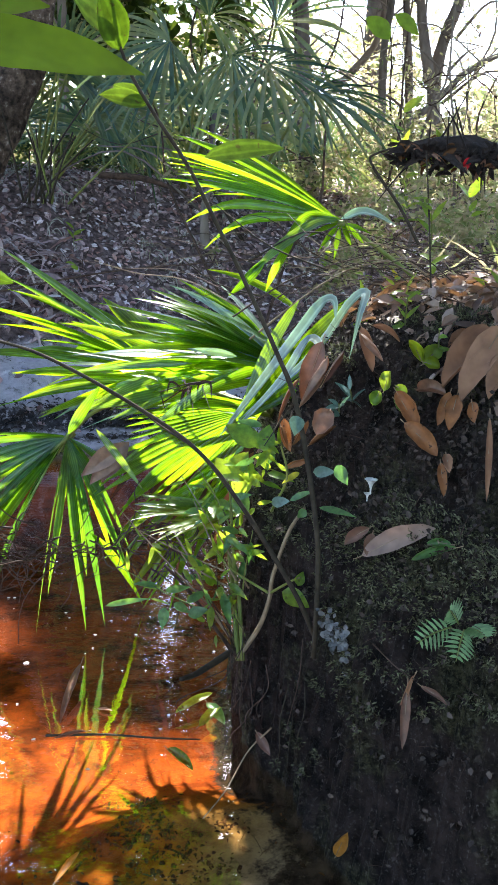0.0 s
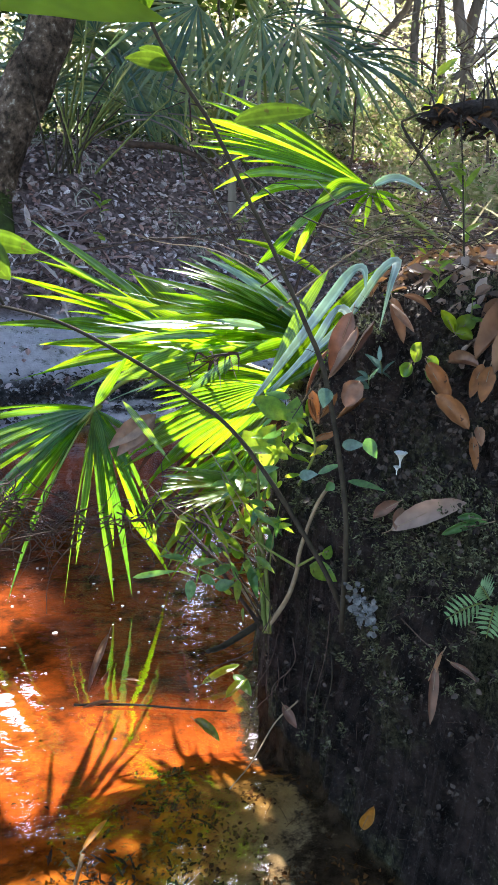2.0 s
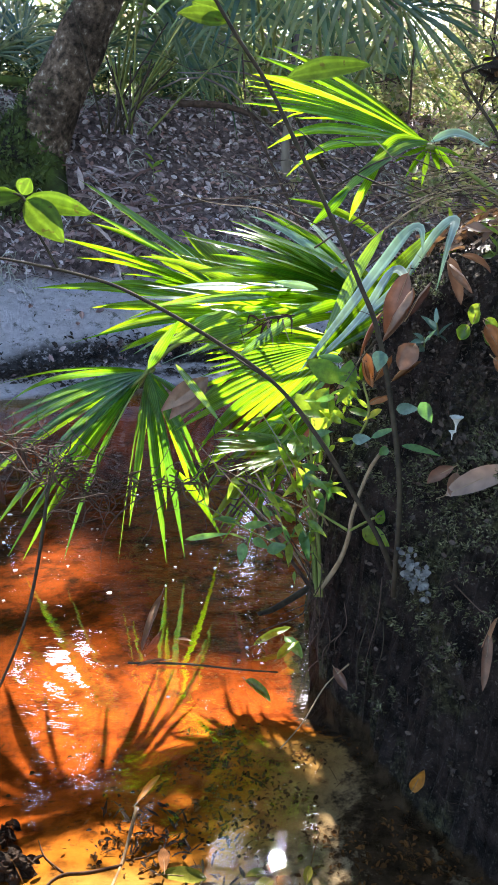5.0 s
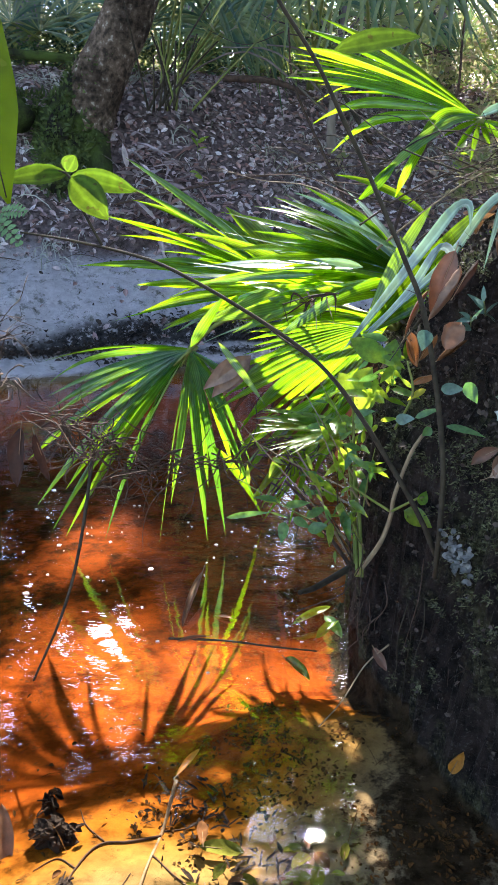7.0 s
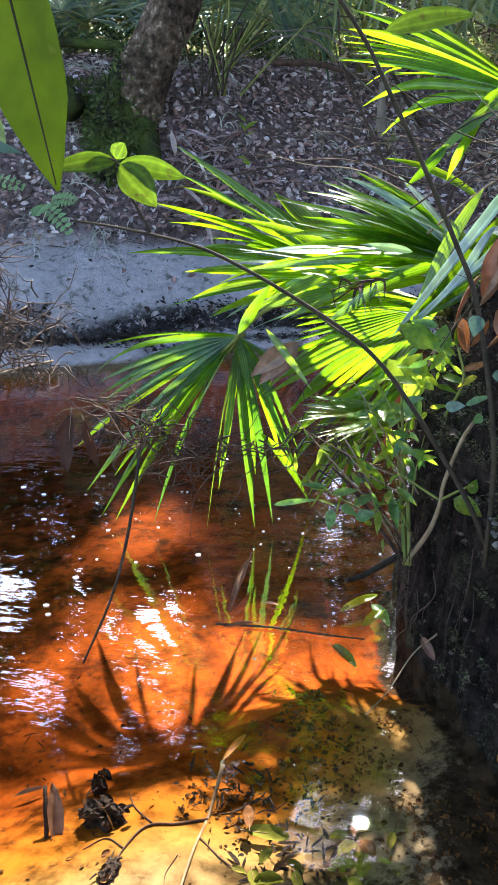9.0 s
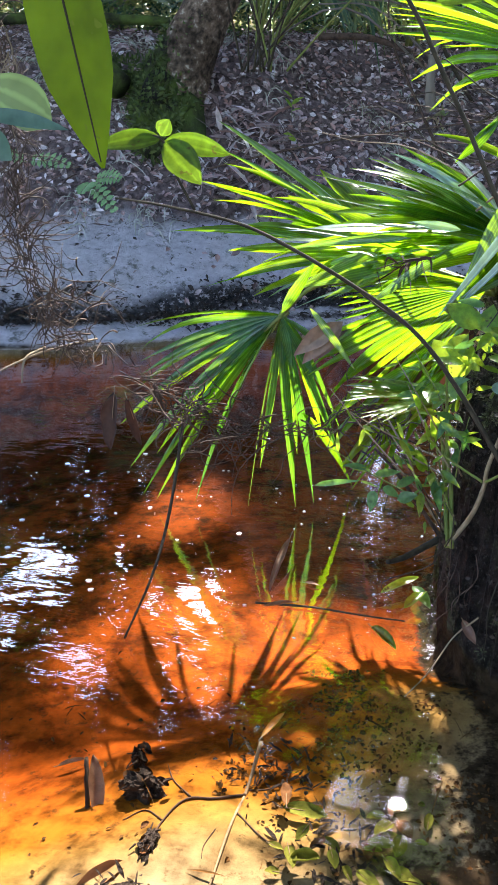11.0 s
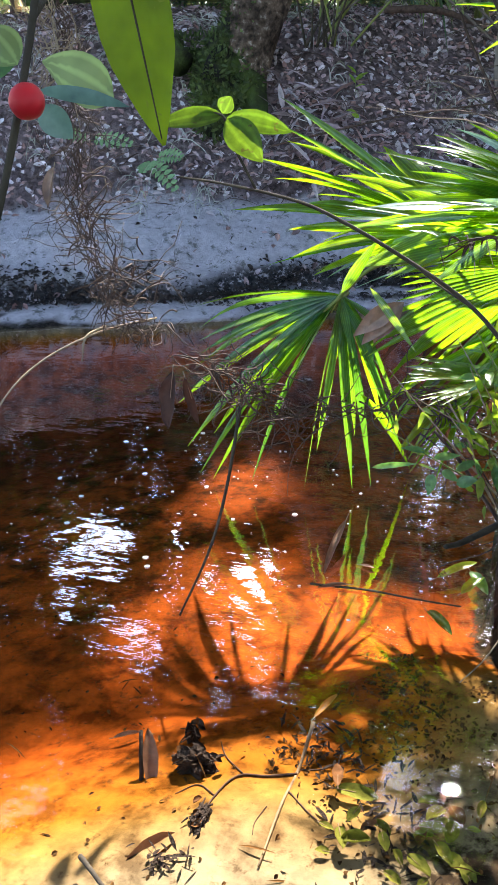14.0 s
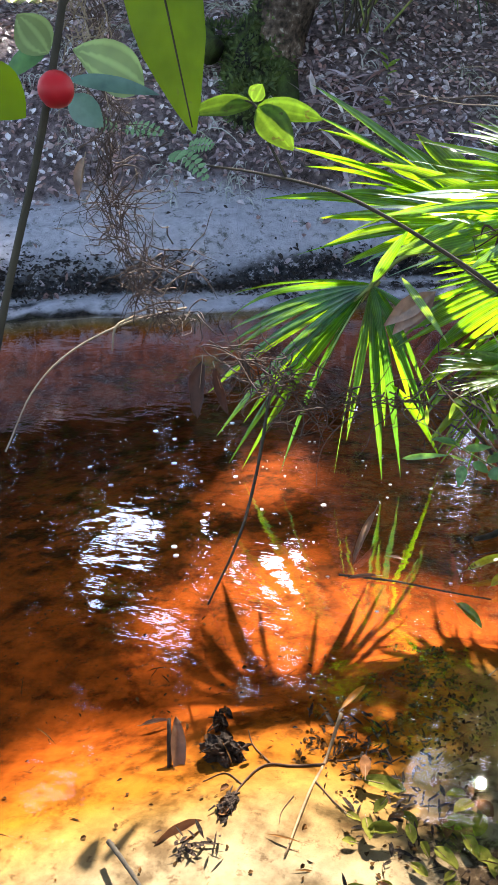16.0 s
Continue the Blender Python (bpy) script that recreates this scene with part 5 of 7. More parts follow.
for i in range(240):
    x, y = rng.uniform(-13, 13), rng.uniform(-11, 7.0)
    if abs(x) < 2.5 and y > 5.6 or x < -0.5 and y > 1.0 and rng.random() < 0.5:
        continue
    crown_cloud(canopy, (x, y, rng.uniform(6.5, 9.5)), (1.7, 1.7, 0.8), 130, 0.30)
tagged(part("leaf_canopy", canopy, CROWN, smooth=False), "unseen leaf canopy added overhead to cut sky light", "canopy", kind="stuff")

# a trunkless shell of leaves added round the pool for shade and dark reflections, with gaps of sky and openings cut so
# that sun falls on the palmetto and the shallows
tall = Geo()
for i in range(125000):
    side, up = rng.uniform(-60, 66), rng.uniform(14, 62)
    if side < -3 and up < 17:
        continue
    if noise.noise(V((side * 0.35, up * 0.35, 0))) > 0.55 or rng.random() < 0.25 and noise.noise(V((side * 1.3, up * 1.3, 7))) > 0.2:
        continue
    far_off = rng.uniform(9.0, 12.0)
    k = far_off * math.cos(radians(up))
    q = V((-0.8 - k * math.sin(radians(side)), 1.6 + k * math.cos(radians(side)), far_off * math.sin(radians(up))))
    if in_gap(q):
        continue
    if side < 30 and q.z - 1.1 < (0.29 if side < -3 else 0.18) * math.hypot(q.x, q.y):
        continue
    # drop leaves whose shadow would land where palmetto, bed, crest or background need sun
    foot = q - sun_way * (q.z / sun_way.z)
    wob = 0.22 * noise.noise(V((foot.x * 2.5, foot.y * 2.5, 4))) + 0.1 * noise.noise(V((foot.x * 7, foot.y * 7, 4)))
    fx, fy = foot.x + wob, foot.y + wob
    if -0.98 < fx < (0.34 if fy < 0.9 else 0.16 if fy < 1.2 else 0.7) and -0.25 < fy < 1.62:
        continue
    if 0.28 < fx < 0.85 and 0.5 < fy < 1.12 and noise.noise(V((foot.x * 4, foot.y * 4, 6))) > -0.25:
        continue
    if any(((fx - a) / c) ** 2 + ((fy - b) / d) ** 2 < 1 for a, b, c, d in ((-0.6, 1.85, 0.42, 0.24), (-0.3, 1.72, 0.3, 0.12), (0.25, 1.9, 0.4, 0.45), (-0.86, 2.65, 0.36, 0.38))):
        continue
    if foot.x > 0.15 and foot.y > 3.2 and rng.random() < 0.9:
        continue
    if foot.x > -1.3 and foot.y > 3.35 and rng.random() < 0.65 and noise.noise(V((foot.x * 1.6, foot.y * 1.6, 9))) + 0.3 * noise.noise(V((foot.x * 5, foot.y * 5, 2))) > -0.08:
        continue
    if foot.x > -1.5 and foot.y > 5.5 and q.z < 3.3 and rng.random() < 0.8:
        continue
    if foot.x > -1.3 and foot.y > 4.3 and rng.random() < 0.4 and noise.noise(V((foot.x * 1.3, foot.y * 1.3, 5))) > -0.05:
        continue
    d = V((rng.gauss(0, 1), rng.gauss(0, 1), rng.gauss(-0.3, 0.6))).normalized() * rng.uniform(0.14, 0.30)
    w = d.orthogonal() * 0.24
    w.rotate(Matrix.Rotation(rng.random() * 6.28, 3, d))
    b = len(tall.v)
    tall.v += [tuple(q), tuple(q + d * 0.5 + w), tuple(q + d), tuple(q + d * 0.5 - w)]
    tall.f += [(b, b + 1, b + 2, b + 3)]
tagged(part("tall_crowns", tall, CROWN, smooth=False), "trunkless leaf shell added round the pool, with openings cut for the sun", "canopy", kind="stuff")

# woods that close the distance
far_wood = Geo()
for i in range(90):
    a = radians(rng.uniform(-80, 80))
    d = rng.uniform(20, 34)
    x, y = d * math.sin(a), d * math.cos(a)
    if 2 < math.degrees(a) < 24 and rng.random() < 0.85 or -16 < math.degrees(a) < 2 and rng.random() < 0.5:
        continue
    crown_cloud(far_wood, (x, y, rng.uniform(2.5, 6.0)), (2.5, 2.0, 2.4), 260, 0.45)
tagged(part("far_woods", far_wood, FOREST, smooth=False), "distant mixed woods in hazy autumn light", "woods", kind="stuff")


# ---- leaf litter ----
def litter(name, places, size, mat, label, lift=0.01):
    g = Geo()
    e = 0.03
    px, py = np.array(places).T
    heights = ground_z(px, py)
    slope_x, slope_y = ground_z(px - e, py) - ground_z(px + e, py), ground_z(px, py - e) - ground_z(px, py + e)
    for x, y, z, sx, sy in zip(px, py, heights, slope_x, slope_y):
        nrm = V((sx, sy, 2 * e)).normalized()
        nrm = (nrm + V((rng.gauss(0, 0.35), rng.gauss(0, 0.35), rng.gauss(0, 0.2)))).normalized()
        a = rng.random() * 6.28
        d = nrm.orthogonal().normalized()
        d.rotate(Matrix.Rotation(a, 3, nrm))
        k = size * rng.uniform(0.6, 1.35)
        q = V((x, y, z + lift * rng.random()))
        s = d.cross(nrm) * k * rng.uniform(0.18, 0.3)
        c1, c2 = nrm * k * rng.uniform(0, 0.2), nrm * k * rng.uniform(-0.05, 0.15)
        b = len(g.v)
        pts = [q - d * k * 0.5, q - d * k * 0.15 + s + c1, q + d * k * 0.2 + s * 0.9 + c1, q + d * k * 0.5 + c2, q + d * k * 0.2 - s * 0.9 + c1, q - d * k * 0.15 - s + c1, q - d * k * 0.15, q + d * k * 0.2]
        g.v += [tuple(p) for p in pts]
        g.f += [(b, b + 6, b + 1), (b + 1, b + 6, b + 7, b + 2), (b + 2, b + 7, b + 3), (b + 3, b + 7, b + 4), (b + 4, b + 7, b + 6, b + 5), (b + 5, b + 6, b)]
    return tagged(part(name, g, mat, smooth=False), label, "leaf litter", kind="stuff")


def scatter(n, box, inside, seed):
    """n places in a box of the plan, kept where inside(x, y, chance) says so."""
    k = np.random.RandomState(seed)
    x, y = k.uniform(box[0], box[1], n), k.uniform(box[2], box[3], n)
    keep = inside(x, y, k.uniform(0, 1, n))
    return np.stack([x[keep], y[keep]], 1)


litter("leaf_litter", scatter(46000, (-4.8, 1.4, 3.6, 9.0), lambda x, y, c: (far_inside(x, y) > 0.84 + 0.22 * c) & (near_inside(x, y) < -0.1), 31), 0.044, LITTER, "dry grey-brown leaf litter on the far slope")
litter("sand_leaves", scatter(1500, (-3.4, 0.2, 3.1, 5.0), lambda x, y, c: (far_inside(x, y) > 0.1) & (far_inside(x, y) < 0.95) & (c < np.where(np.abs(far_inside(x, y) - 0.27) < 0.07, 0.6, 0.05)), 32), 0.045, LITTER, "few dark leaves scattered on the pale sand")
litter("leaf_litter", scatter(4200, (0.0, 2.0, 1.1, 3.4), lambda x, y, c: near_inside(x, y) > 0.20 + 0.25 * c, 33), 0.046, LITTER_WARM, "warm brown leaf litter on the near bank")
litter("leaf_litter", scatter(900, (0.10, 0.80, 1.36, 2.05), lambda x, y, c: near_inside(x, y) > 0.22 + 0.10 * c, 41), 0.042, CREST, "curled brown and rust dead leaves along the bank's edge", 0.05)
litter("leaf_litter", scatter(5200, (0.2, 6.0, 3.2, 9.0), lambda x, y, c: (near_inside(x, y) > 0.2) | (far_inside(x, y) > 0.9), 34), 0.08, LITTER_WARM, "brown leaf litter under the bushes")


# black wrack along the scarp of the sand bar
def flecks(name, places, size, thin, mat, label, category, lift=0.0):
    g = Geo()
    px, py = np.array(places).T
    for x, y, z in zip(px, py, ground_z(px, py)):
        a = rng.random() * 6.28
        k = size * rng.uniform(0.4, 1.4)
        d = V((math.cos(a), math.sin(a), rng.gauss(0, 0.3))) * k
        strip(g, arc(V((x, y, z + lift * rng.random())), V((x, y, z + lift * rng.random())) + d, rng.uniform(0, 0.3), 3), k * thin * rng.uniform(0.6, 1.6), V((rng.gauss(0, 0.5), rng.gauss(0, 0.5), 1)).normalized(), 0.4, oval)
    return tagged(part(name, g, mat, smooth=False), label, category, kind="stuff")


flecks("wrack", scatter(80000, (-3.6, 0.4, 3.0, 5.2), lambda x, y, c: c < 0.85 * np.exp(-((far_inside(x, y) + 0.05 * wavy(x, y, 3.1, 41) + 0.02 * wavy(x, y, 13, 42) - 0.27) / 0.052) ** 2) + 0.35 * np.exp(-((far_inside(x, y) + 0.04 * wavy(x, y, 4.1, 43) - 0.11) / 0.022) ** 2) * (wavy(x, y, 2.5, 44) > 0) + 0.4 * np.exp(-((far_inside(x, y) - 0.36) / 0.1) ** 2) * (x < -1.5) * (wavy(x, y, 5.5, 54) > 0.15), 35), 0.03, 0.45, DEBRIS, "black leaf wrack along the sand bar's edge", "wrack", 0.02)
flecks("sand_bits", scatter(2400, (-3.6, 0.2, 3.1, 5.2), lambda x, y, c: (far_inside(x, y) > 0.3) & (far_inside(x, y) < 0.95) & (c < 0.25 + 0.5 * (wavy(x, y, 5, 47) > 0.2)), 39), 0.028, 0.45, DEBRIS, "small dark bits strewn on the sand", "debris", 0.004)
flecks("needles", scatter(4200, (-4.2, 1.2, 3.8, 7.4), lambda x, y, c: (far_inside(x, y) > 0.8) & (near_inside(x, y) < -0.1), 36), 0.16, 0.03, TWIG, "thin dead twigs strewn over the litter", "twigs", 0.05)
flecks("needles", scatter(900, (0.1, 3.0, 1.4, 4.5), lambda x, y, c: near_inside(x, y) > 0.25, 37), 0.12, 0.03, TWIG, "thin dead twigs strewn over the bank", "twigs", 0.05)
flecks("bed_leaves", scatter(30000, (-1.2, 0.3, 0.5, 1.5), lambda x, y, c: (near_inside(x, y) < 0.0) & (c < 0.01 + 0.3 * (near_inside(x, y) > -0.14) * (wavy(x, y, 9, 51) > 0.1) + 0.5 * (x > -0.36 + 0.1 * wavy(x, y, 7, 48)) * (wavy(x, y, 10, 45) > 0.25) * ((x > -0.2) | (y > 1.0)) + 0.12 * (wavy(x, y, 13, 49) > 0.62) + 0.22 * (x > 0.0) * (y > 0.9) * (wavy(x, y, 17, 53) > 0.25)), 38), 0.010, 0.5, LITTER_BED, "dark rotten leaf bits on the stream bed", "leaf bits", 0.003)
flecks("bed_twigs", scatter(260, (-1.1, 0.3, 0.5, 1.4), lambda x, y, c: (near_inside(x, y) < 0.0) & (c < 0.15 + 0.6 * (x > -0.3)), 50), 0.05, 0.05, LITTER_BED, "thin dark twig bits on the stream bed", "twigs", 0.004)


flecks("palm_thatch", scatter(520, (-1.62, -0.95, 4.62, 5.15), lambda x, y, c: c < np.exp(-((x + 1.3) / 0.25) ** 2), 40), 0.17, 0.13, LITTER, "grey dead palm strips heaped by bare stalks", "thatch", 0.12)


def dry_grass(tufts, label):
    g = Geo()
    for (x, y, n, k) in tufts:
        for _ in range(n):
            a, b = x + rng.gauss(0, 0.05), y + rng.gauss(0, 0.04)
            q = V((a, b, on_ground(a, b)))
            d = V((rng.gauss(0, 0.6), rng.gauss(-0.6, 0.4), rng.uniform(0.1, 0.9))).normalized() * k * rng.uniform(0.5, 1.2)
            line = [q + d * u + UP * (0.5 * k * u * (1 - u)) - UP * k * 0.7 * u * u for u in (0, 0.25, 0.5, 0.75, 1.0)]
            strip(g, line, 0.006 * rng.uniform(0.6, 1.4), V((0, -1, 0.4)), 0.2, lance)
    return tagged(part("dry_grass", g, DRY_GRASS), label, "grass", kind="stuff")


def tuft_places(n, seed):
    k = np.random.RandomState(seed)
    out = []
    while len(out) < n:
        x, y = k.uniform(-4.2, 0.9), k.uniform(3.6, 7.0)
        f = float(far_inside(x, y))
        if 0.85 < f < 2.6 and float(near_inside(x, y)) < -0.2:
            out.append((x, y, int(k.uniform(5, 16)), k.uniform(0.12, 0.26)))
    return out


dry_grass(tuft_places(90, 61), "dry pale grass blades drooping over the litter slope")


def bank_moss():
    """Moss tufts and crumbs on the bank's steep face."""
    n = len(land.data.vertices)
    co, no = np.empty(n * 3), np.empty(n * 3)
    land.data.vertices.foreach_get("co", co)
    land.data.vertices.foreach_get("normal", no)
    co, no = co.reshape(-1, 3), no.reshape(-1, 3)
    s = near_inside(co[:, 0], co[:, 1])
    ok = np.nonzero((s > -0.01) & (s < 0.4) & (co[:, 1] > 0.8) & (co[:, 1] < 2.1) & (co[:, 0] < 1.1) & (co[:, 2] > 0.02))[0]
    patch = wavy(co[ok, 0] * 1.3 + co[ok, 2], co[ok, 1] + co[ok, 2], 7, 46)
    k = np.random.RandomState(5)
    for name, mat, cond, size, thin, label, category, count in (
            ("moss", MOSS, patch + 1.3 * np.exp(-((co[ok, 2] - 0.55) / 0.17) ** 2) > 0.6, 0.0062, 0.35, "short dull green moss on the dark bank", "moss", 42000),
            ("soil_crumbs", CRUMB, patch < 3.0, 0.009, 0.8, "crumbs of dark soil and rotten bits on the bank", "soil", 18000),
            ("rootlets", TWIG, patch < 2.0, 0.045, 0.025, "fine pale rootlets in the bank's face", "rootlets", 620)):
        pool = ok[cond]
        g = Geo()
        for i in k.choice(pool, count):
            q, nn = V(co[i]), V(no[i])
            q = q + V(k.normal(0, 0.006, 3))
            d = (V(k.normal(0, 1, 3)) + nn * 0.8).normalized()
            m = size * k.uniform(0.4, 1.5)
            strip(g, arc(q - nn * 0.002, q + d * m, 0.15, 3), m * thin, nn, 0.3, oval)
        tagged(part(name, g, mat, smooth=False), label, category, kind="stuff")


bank_moss()

# ---- the shrub on the bank: dark stems with few leaves ----
def shrub_leaf(parent, base, tip, width, mat, rise=0.06, normal=(0.1, -1, 0.5), profile=oval, label="", fold=0.2, name="leaf"):
    return leaf(name, base, tip, width, mat, parent, normal, rise, fold, profile, label, 0.02, 9)


shrub = thing("shrub", (0.143, 1.318, 0.342), "tall thin shrub with dark stems and sparse green leaves", "shrub")
for line, r0, r1 in (
        ([(0.143, 1.316, 0.338), (0.138, 1.298, 0.553), (0.112, 1.320, 0.713), (0.082, 1.322, 0.833), (0.050, 1.322, 0.905), (-0.012, 1.322, 1.030), (-0.060, 1.310, 1.120), (-0.106, 1.296, 1.205), (-0.163, 1.269, 1.287), (-0.199, 1.243, 1.357), (-0.207, 1.221, 1.449)], 0.0052, 0.0022),
        ([(0.142, 1.329, 0.376), (0.096, 1.308, 0.479), (-0.007, 1.309, 0.641), (-0.087, 1.295, 0.741), (-0.197, 1.261, 0.825), (-0.307, 1.217, 0.896), (-0.370, 1.189, 0.924), (-0.453, 1.149, 0.948), (-0.512, 1.114, 0.962)], 0.0052, 0.0014),
        ([(-0.410, 1.176, 0.938), (-0.435, 1.156, 1.001), (-0.443, 1.142, 1.040), (-0.462, 1.135, 1.049)], 0.0022, 0.0014),
        ([(0.086, 1.348, 0.814), (0.065, 1.359, 0.781), (0.035, 1.360, 0.730)], 0.002, 0.001), ([(-0.087, 1.295, 0.741), (-0.148, 1.319, 0.771), (-0.199, 1.332, 0.805)], 0.0022, 0.001)):
    g = Geo()
    tube(g, line, r0, r1, 40, 8, 0.15)
    part("stem", g, DARK_STEM, shrub)
for a, b, w in (((-0.163, 1.269, 1.287), (-0.232, 1.237, 1.294), 0.032), ((-0.169, 1.268, 1.291), (-0.219, 1.280, 1.315), 0.028), ((-0.076, 1.278, 1.214), (0.049, 1.262, 1.229), 0.036),
                ((-0.440, 1.143, 1.040), (-0.348, 1.164, 1.018), 0.034), ((-0.441, 1.143, 1.038), (-0.380, 1.123, 0.981), 0.048), ((-0.444, 1.142, 1.043), (-0.523, 1.086, 1.034), 0.032), ((-0.445, 1.141, 1.046), (-0.432, 1.146, 1.068), 0.028),
                ((-0.451, 1.139, 1.043), (-0.488, 1.124, 1.050), 0.018), ((-0.199, 1.243, 1.357), (-0.219, 1.179, 1.424), 0.05), ((-0.207, 1.242, 1.379), (-0.265, 1.189, 1.425), 0.05)):
    shrub_leaf(shrub, a, b, w, OVERHANG)

# near leaves, out of focus close by
sprig = thing("leafy_sprig", (-0.091, 0.336, 1.229), "broad green leaves close by on a thin twig", "sprig")
shrub_leaf(sprig, (-0.111, 0.234, 1.178), (-0.022, 0.259, 1.171), 0.030, SPRIG_LEAF, 0.05, (0.1, -0.75, 0.7))
shrub_leaf(sprig, (-0.106, 0.300, 1.201), (-0.072, 0.310, 1.206), 0.022, SPRIG_LEAF, 0.04, (0.1, -0.6, 0.8))
g = Geo()
tube(g, [(-0.111, 0.234, 1.178), (-0.104, 0.258, 1.208), (-0.103, 0.280, 1.262)], 0.0014, 0.0012, 12, 6)
part("twig", g, STALK, sprig)

holly = thing("berry_bush", (-0.144, 0.115, 0.985), "berry bush with one red berry and green leaves", "bush")
for line, r in (([(-0.144, 0.115, 0.985), (-0.123, 0.114, 1.035), (-0.115, 0.117, 1.059), (-0.107, 0.120, 1.081), (-0.102, 0.123, 1.098), (-0.097, 0.127, 1.119), (-0.092, 0.129, 1.141)], 0.0011), ([(-0.097, 0.127, 1.119), (-0.122, 0.204, 1.149), (-0.152, 0.279, 1.177)], 0.0010)):
    g = Geo()
    tube(g, line, r, r * 0.8, 24, 8, 0.1)
    part("stem", g, DARK_STEM, holly)
bm = bmesh.new()
bmesh.ops.create_uvsphere(bm, u_segments=20, v_segments=14, radius=0.0042, matrix=Matrix.Translation((-0.097, 0.120, 1.101)))
for v in bm.verts:
    v.co.z -= 0.0004 * max(0, noise.noise(v.co * 400))
for f in bm.faces:
    f.smooth = True
me = bpy.data.meshes.new("berry")
bm.to_mesh(me)
me.materials.append(RED)
part("berry", me, RED, holly, "round red berry")
shrub_leaf(holly, (-0.163, 0.296, 1.179), (-0.144, 0.294, 1.076), 0.042, BERRY_LEAF, 0.02, (-0.25, -1, 0.15), oval, "large backlit green leaf", 0.12)
g = Geo()
tube(g, arc((-0.162, 0.293, 1.178), (-0.143, 0.290, 1.079), 0.018, 10), 0.0007, 0.0003, 12, 5)
part("midrib", g, DARK_STEM, holly, "dark midrib of the large leaf")
for a, b, w, mat in (((-0.270, 0.488, 1.089), (-0.298, 0.449, 1.114), 0.034, VEINED_LEAF), ((-0.311, 0.440, 1.112), (-0.324, 0.431, 1.135), 0.026, VEINED_LEAF), ((-0.195, 0.278, 1.100), (-0.161, 0.297, 1.092), 0.0075, BLUE_LEAF), ((-0.195, 0.277, 1.093), (-0.184, 0.285, 1.080), 0.013, BLUE_LEAF),
                     ((-0.103, 0.097, 1.106), (-0.095, 0.104, 1.096), 0.012, BERRY_LEAF), ((-0.309, 0.442, 1.117), (-0.348, 0.439, 1.099), 0.016, SHRUB_DARK)):
    shrub_leaf(holly, a, b, w, mat, 0.05)

# ---- plants at the foot of the bank's corner ----
herb = thing("streamside_herb", (0.001, 1.495, 0.227), "leafy green herb with several stalks at the water's edge", "herb")
for line, r, mat in (
        ([(-0.002, 1.497, 0.224), (-0.014, 1.539, 0.323), (-0.026, 1.539, 0.426), (-0.041, 1.538, 0.506)], 0.006, STALK), ([(0.008, 1.489, 0.229), (-0.004, 1.519, 0.347), (-0.018, 1.519, 0.435), (-0.031, 1.519, 0.615)], 0.005, STALK),
        ([(0.000, 1.498, 0.232), (0.040, 1.480, 0.312), (0.058, 1.459, 0.387), (0.062, 1.449, 0.437), (0.089, 1.448, 0.532), (0.118, 1.437, 0.589)], 0.0055, PALE_STEM), ([(0.055, 1.459, 0.399), (0.009, 1.480, 0.417), (-0.032, 1.499, 0.436)], 0.003, STALK), ([(0.060, 1.449, 0.404), (0.101, 1.418, 0.446), (0.115, 1.397, 0.462)], 0.003, STALK),
        ([(-0.005, 1.500, 0.231), (-0.055, 1.498, 0.301), (-0.108, 1.474, 0.391), (-0.153, 1.449, 0.454)], 0.0048, TWIG), ([(-0.013, 1.525, 0.250), (-0.062, 1.497, 0.339), (-0.094, 1.495, 0.427), (-0.144, 1.510, 0.504)], 0.003, PALE_STEM),
        ([(-0.008, 1.511, 0.244), (-0.081, 1.426, 0.232), (-0.110, 1.373, 0.247)], 0.008, DARK_STEM), ([(0.054, 1.429, 0.582), (0.079, 1.379, 0.665), (0.066, 1.379, 0.726)], 0.003, STALK)):
    g = Geo()
    tube(g, line, r, r * 0.6, 18, 7, 0.1)
    part("stem", g, mat, herb)
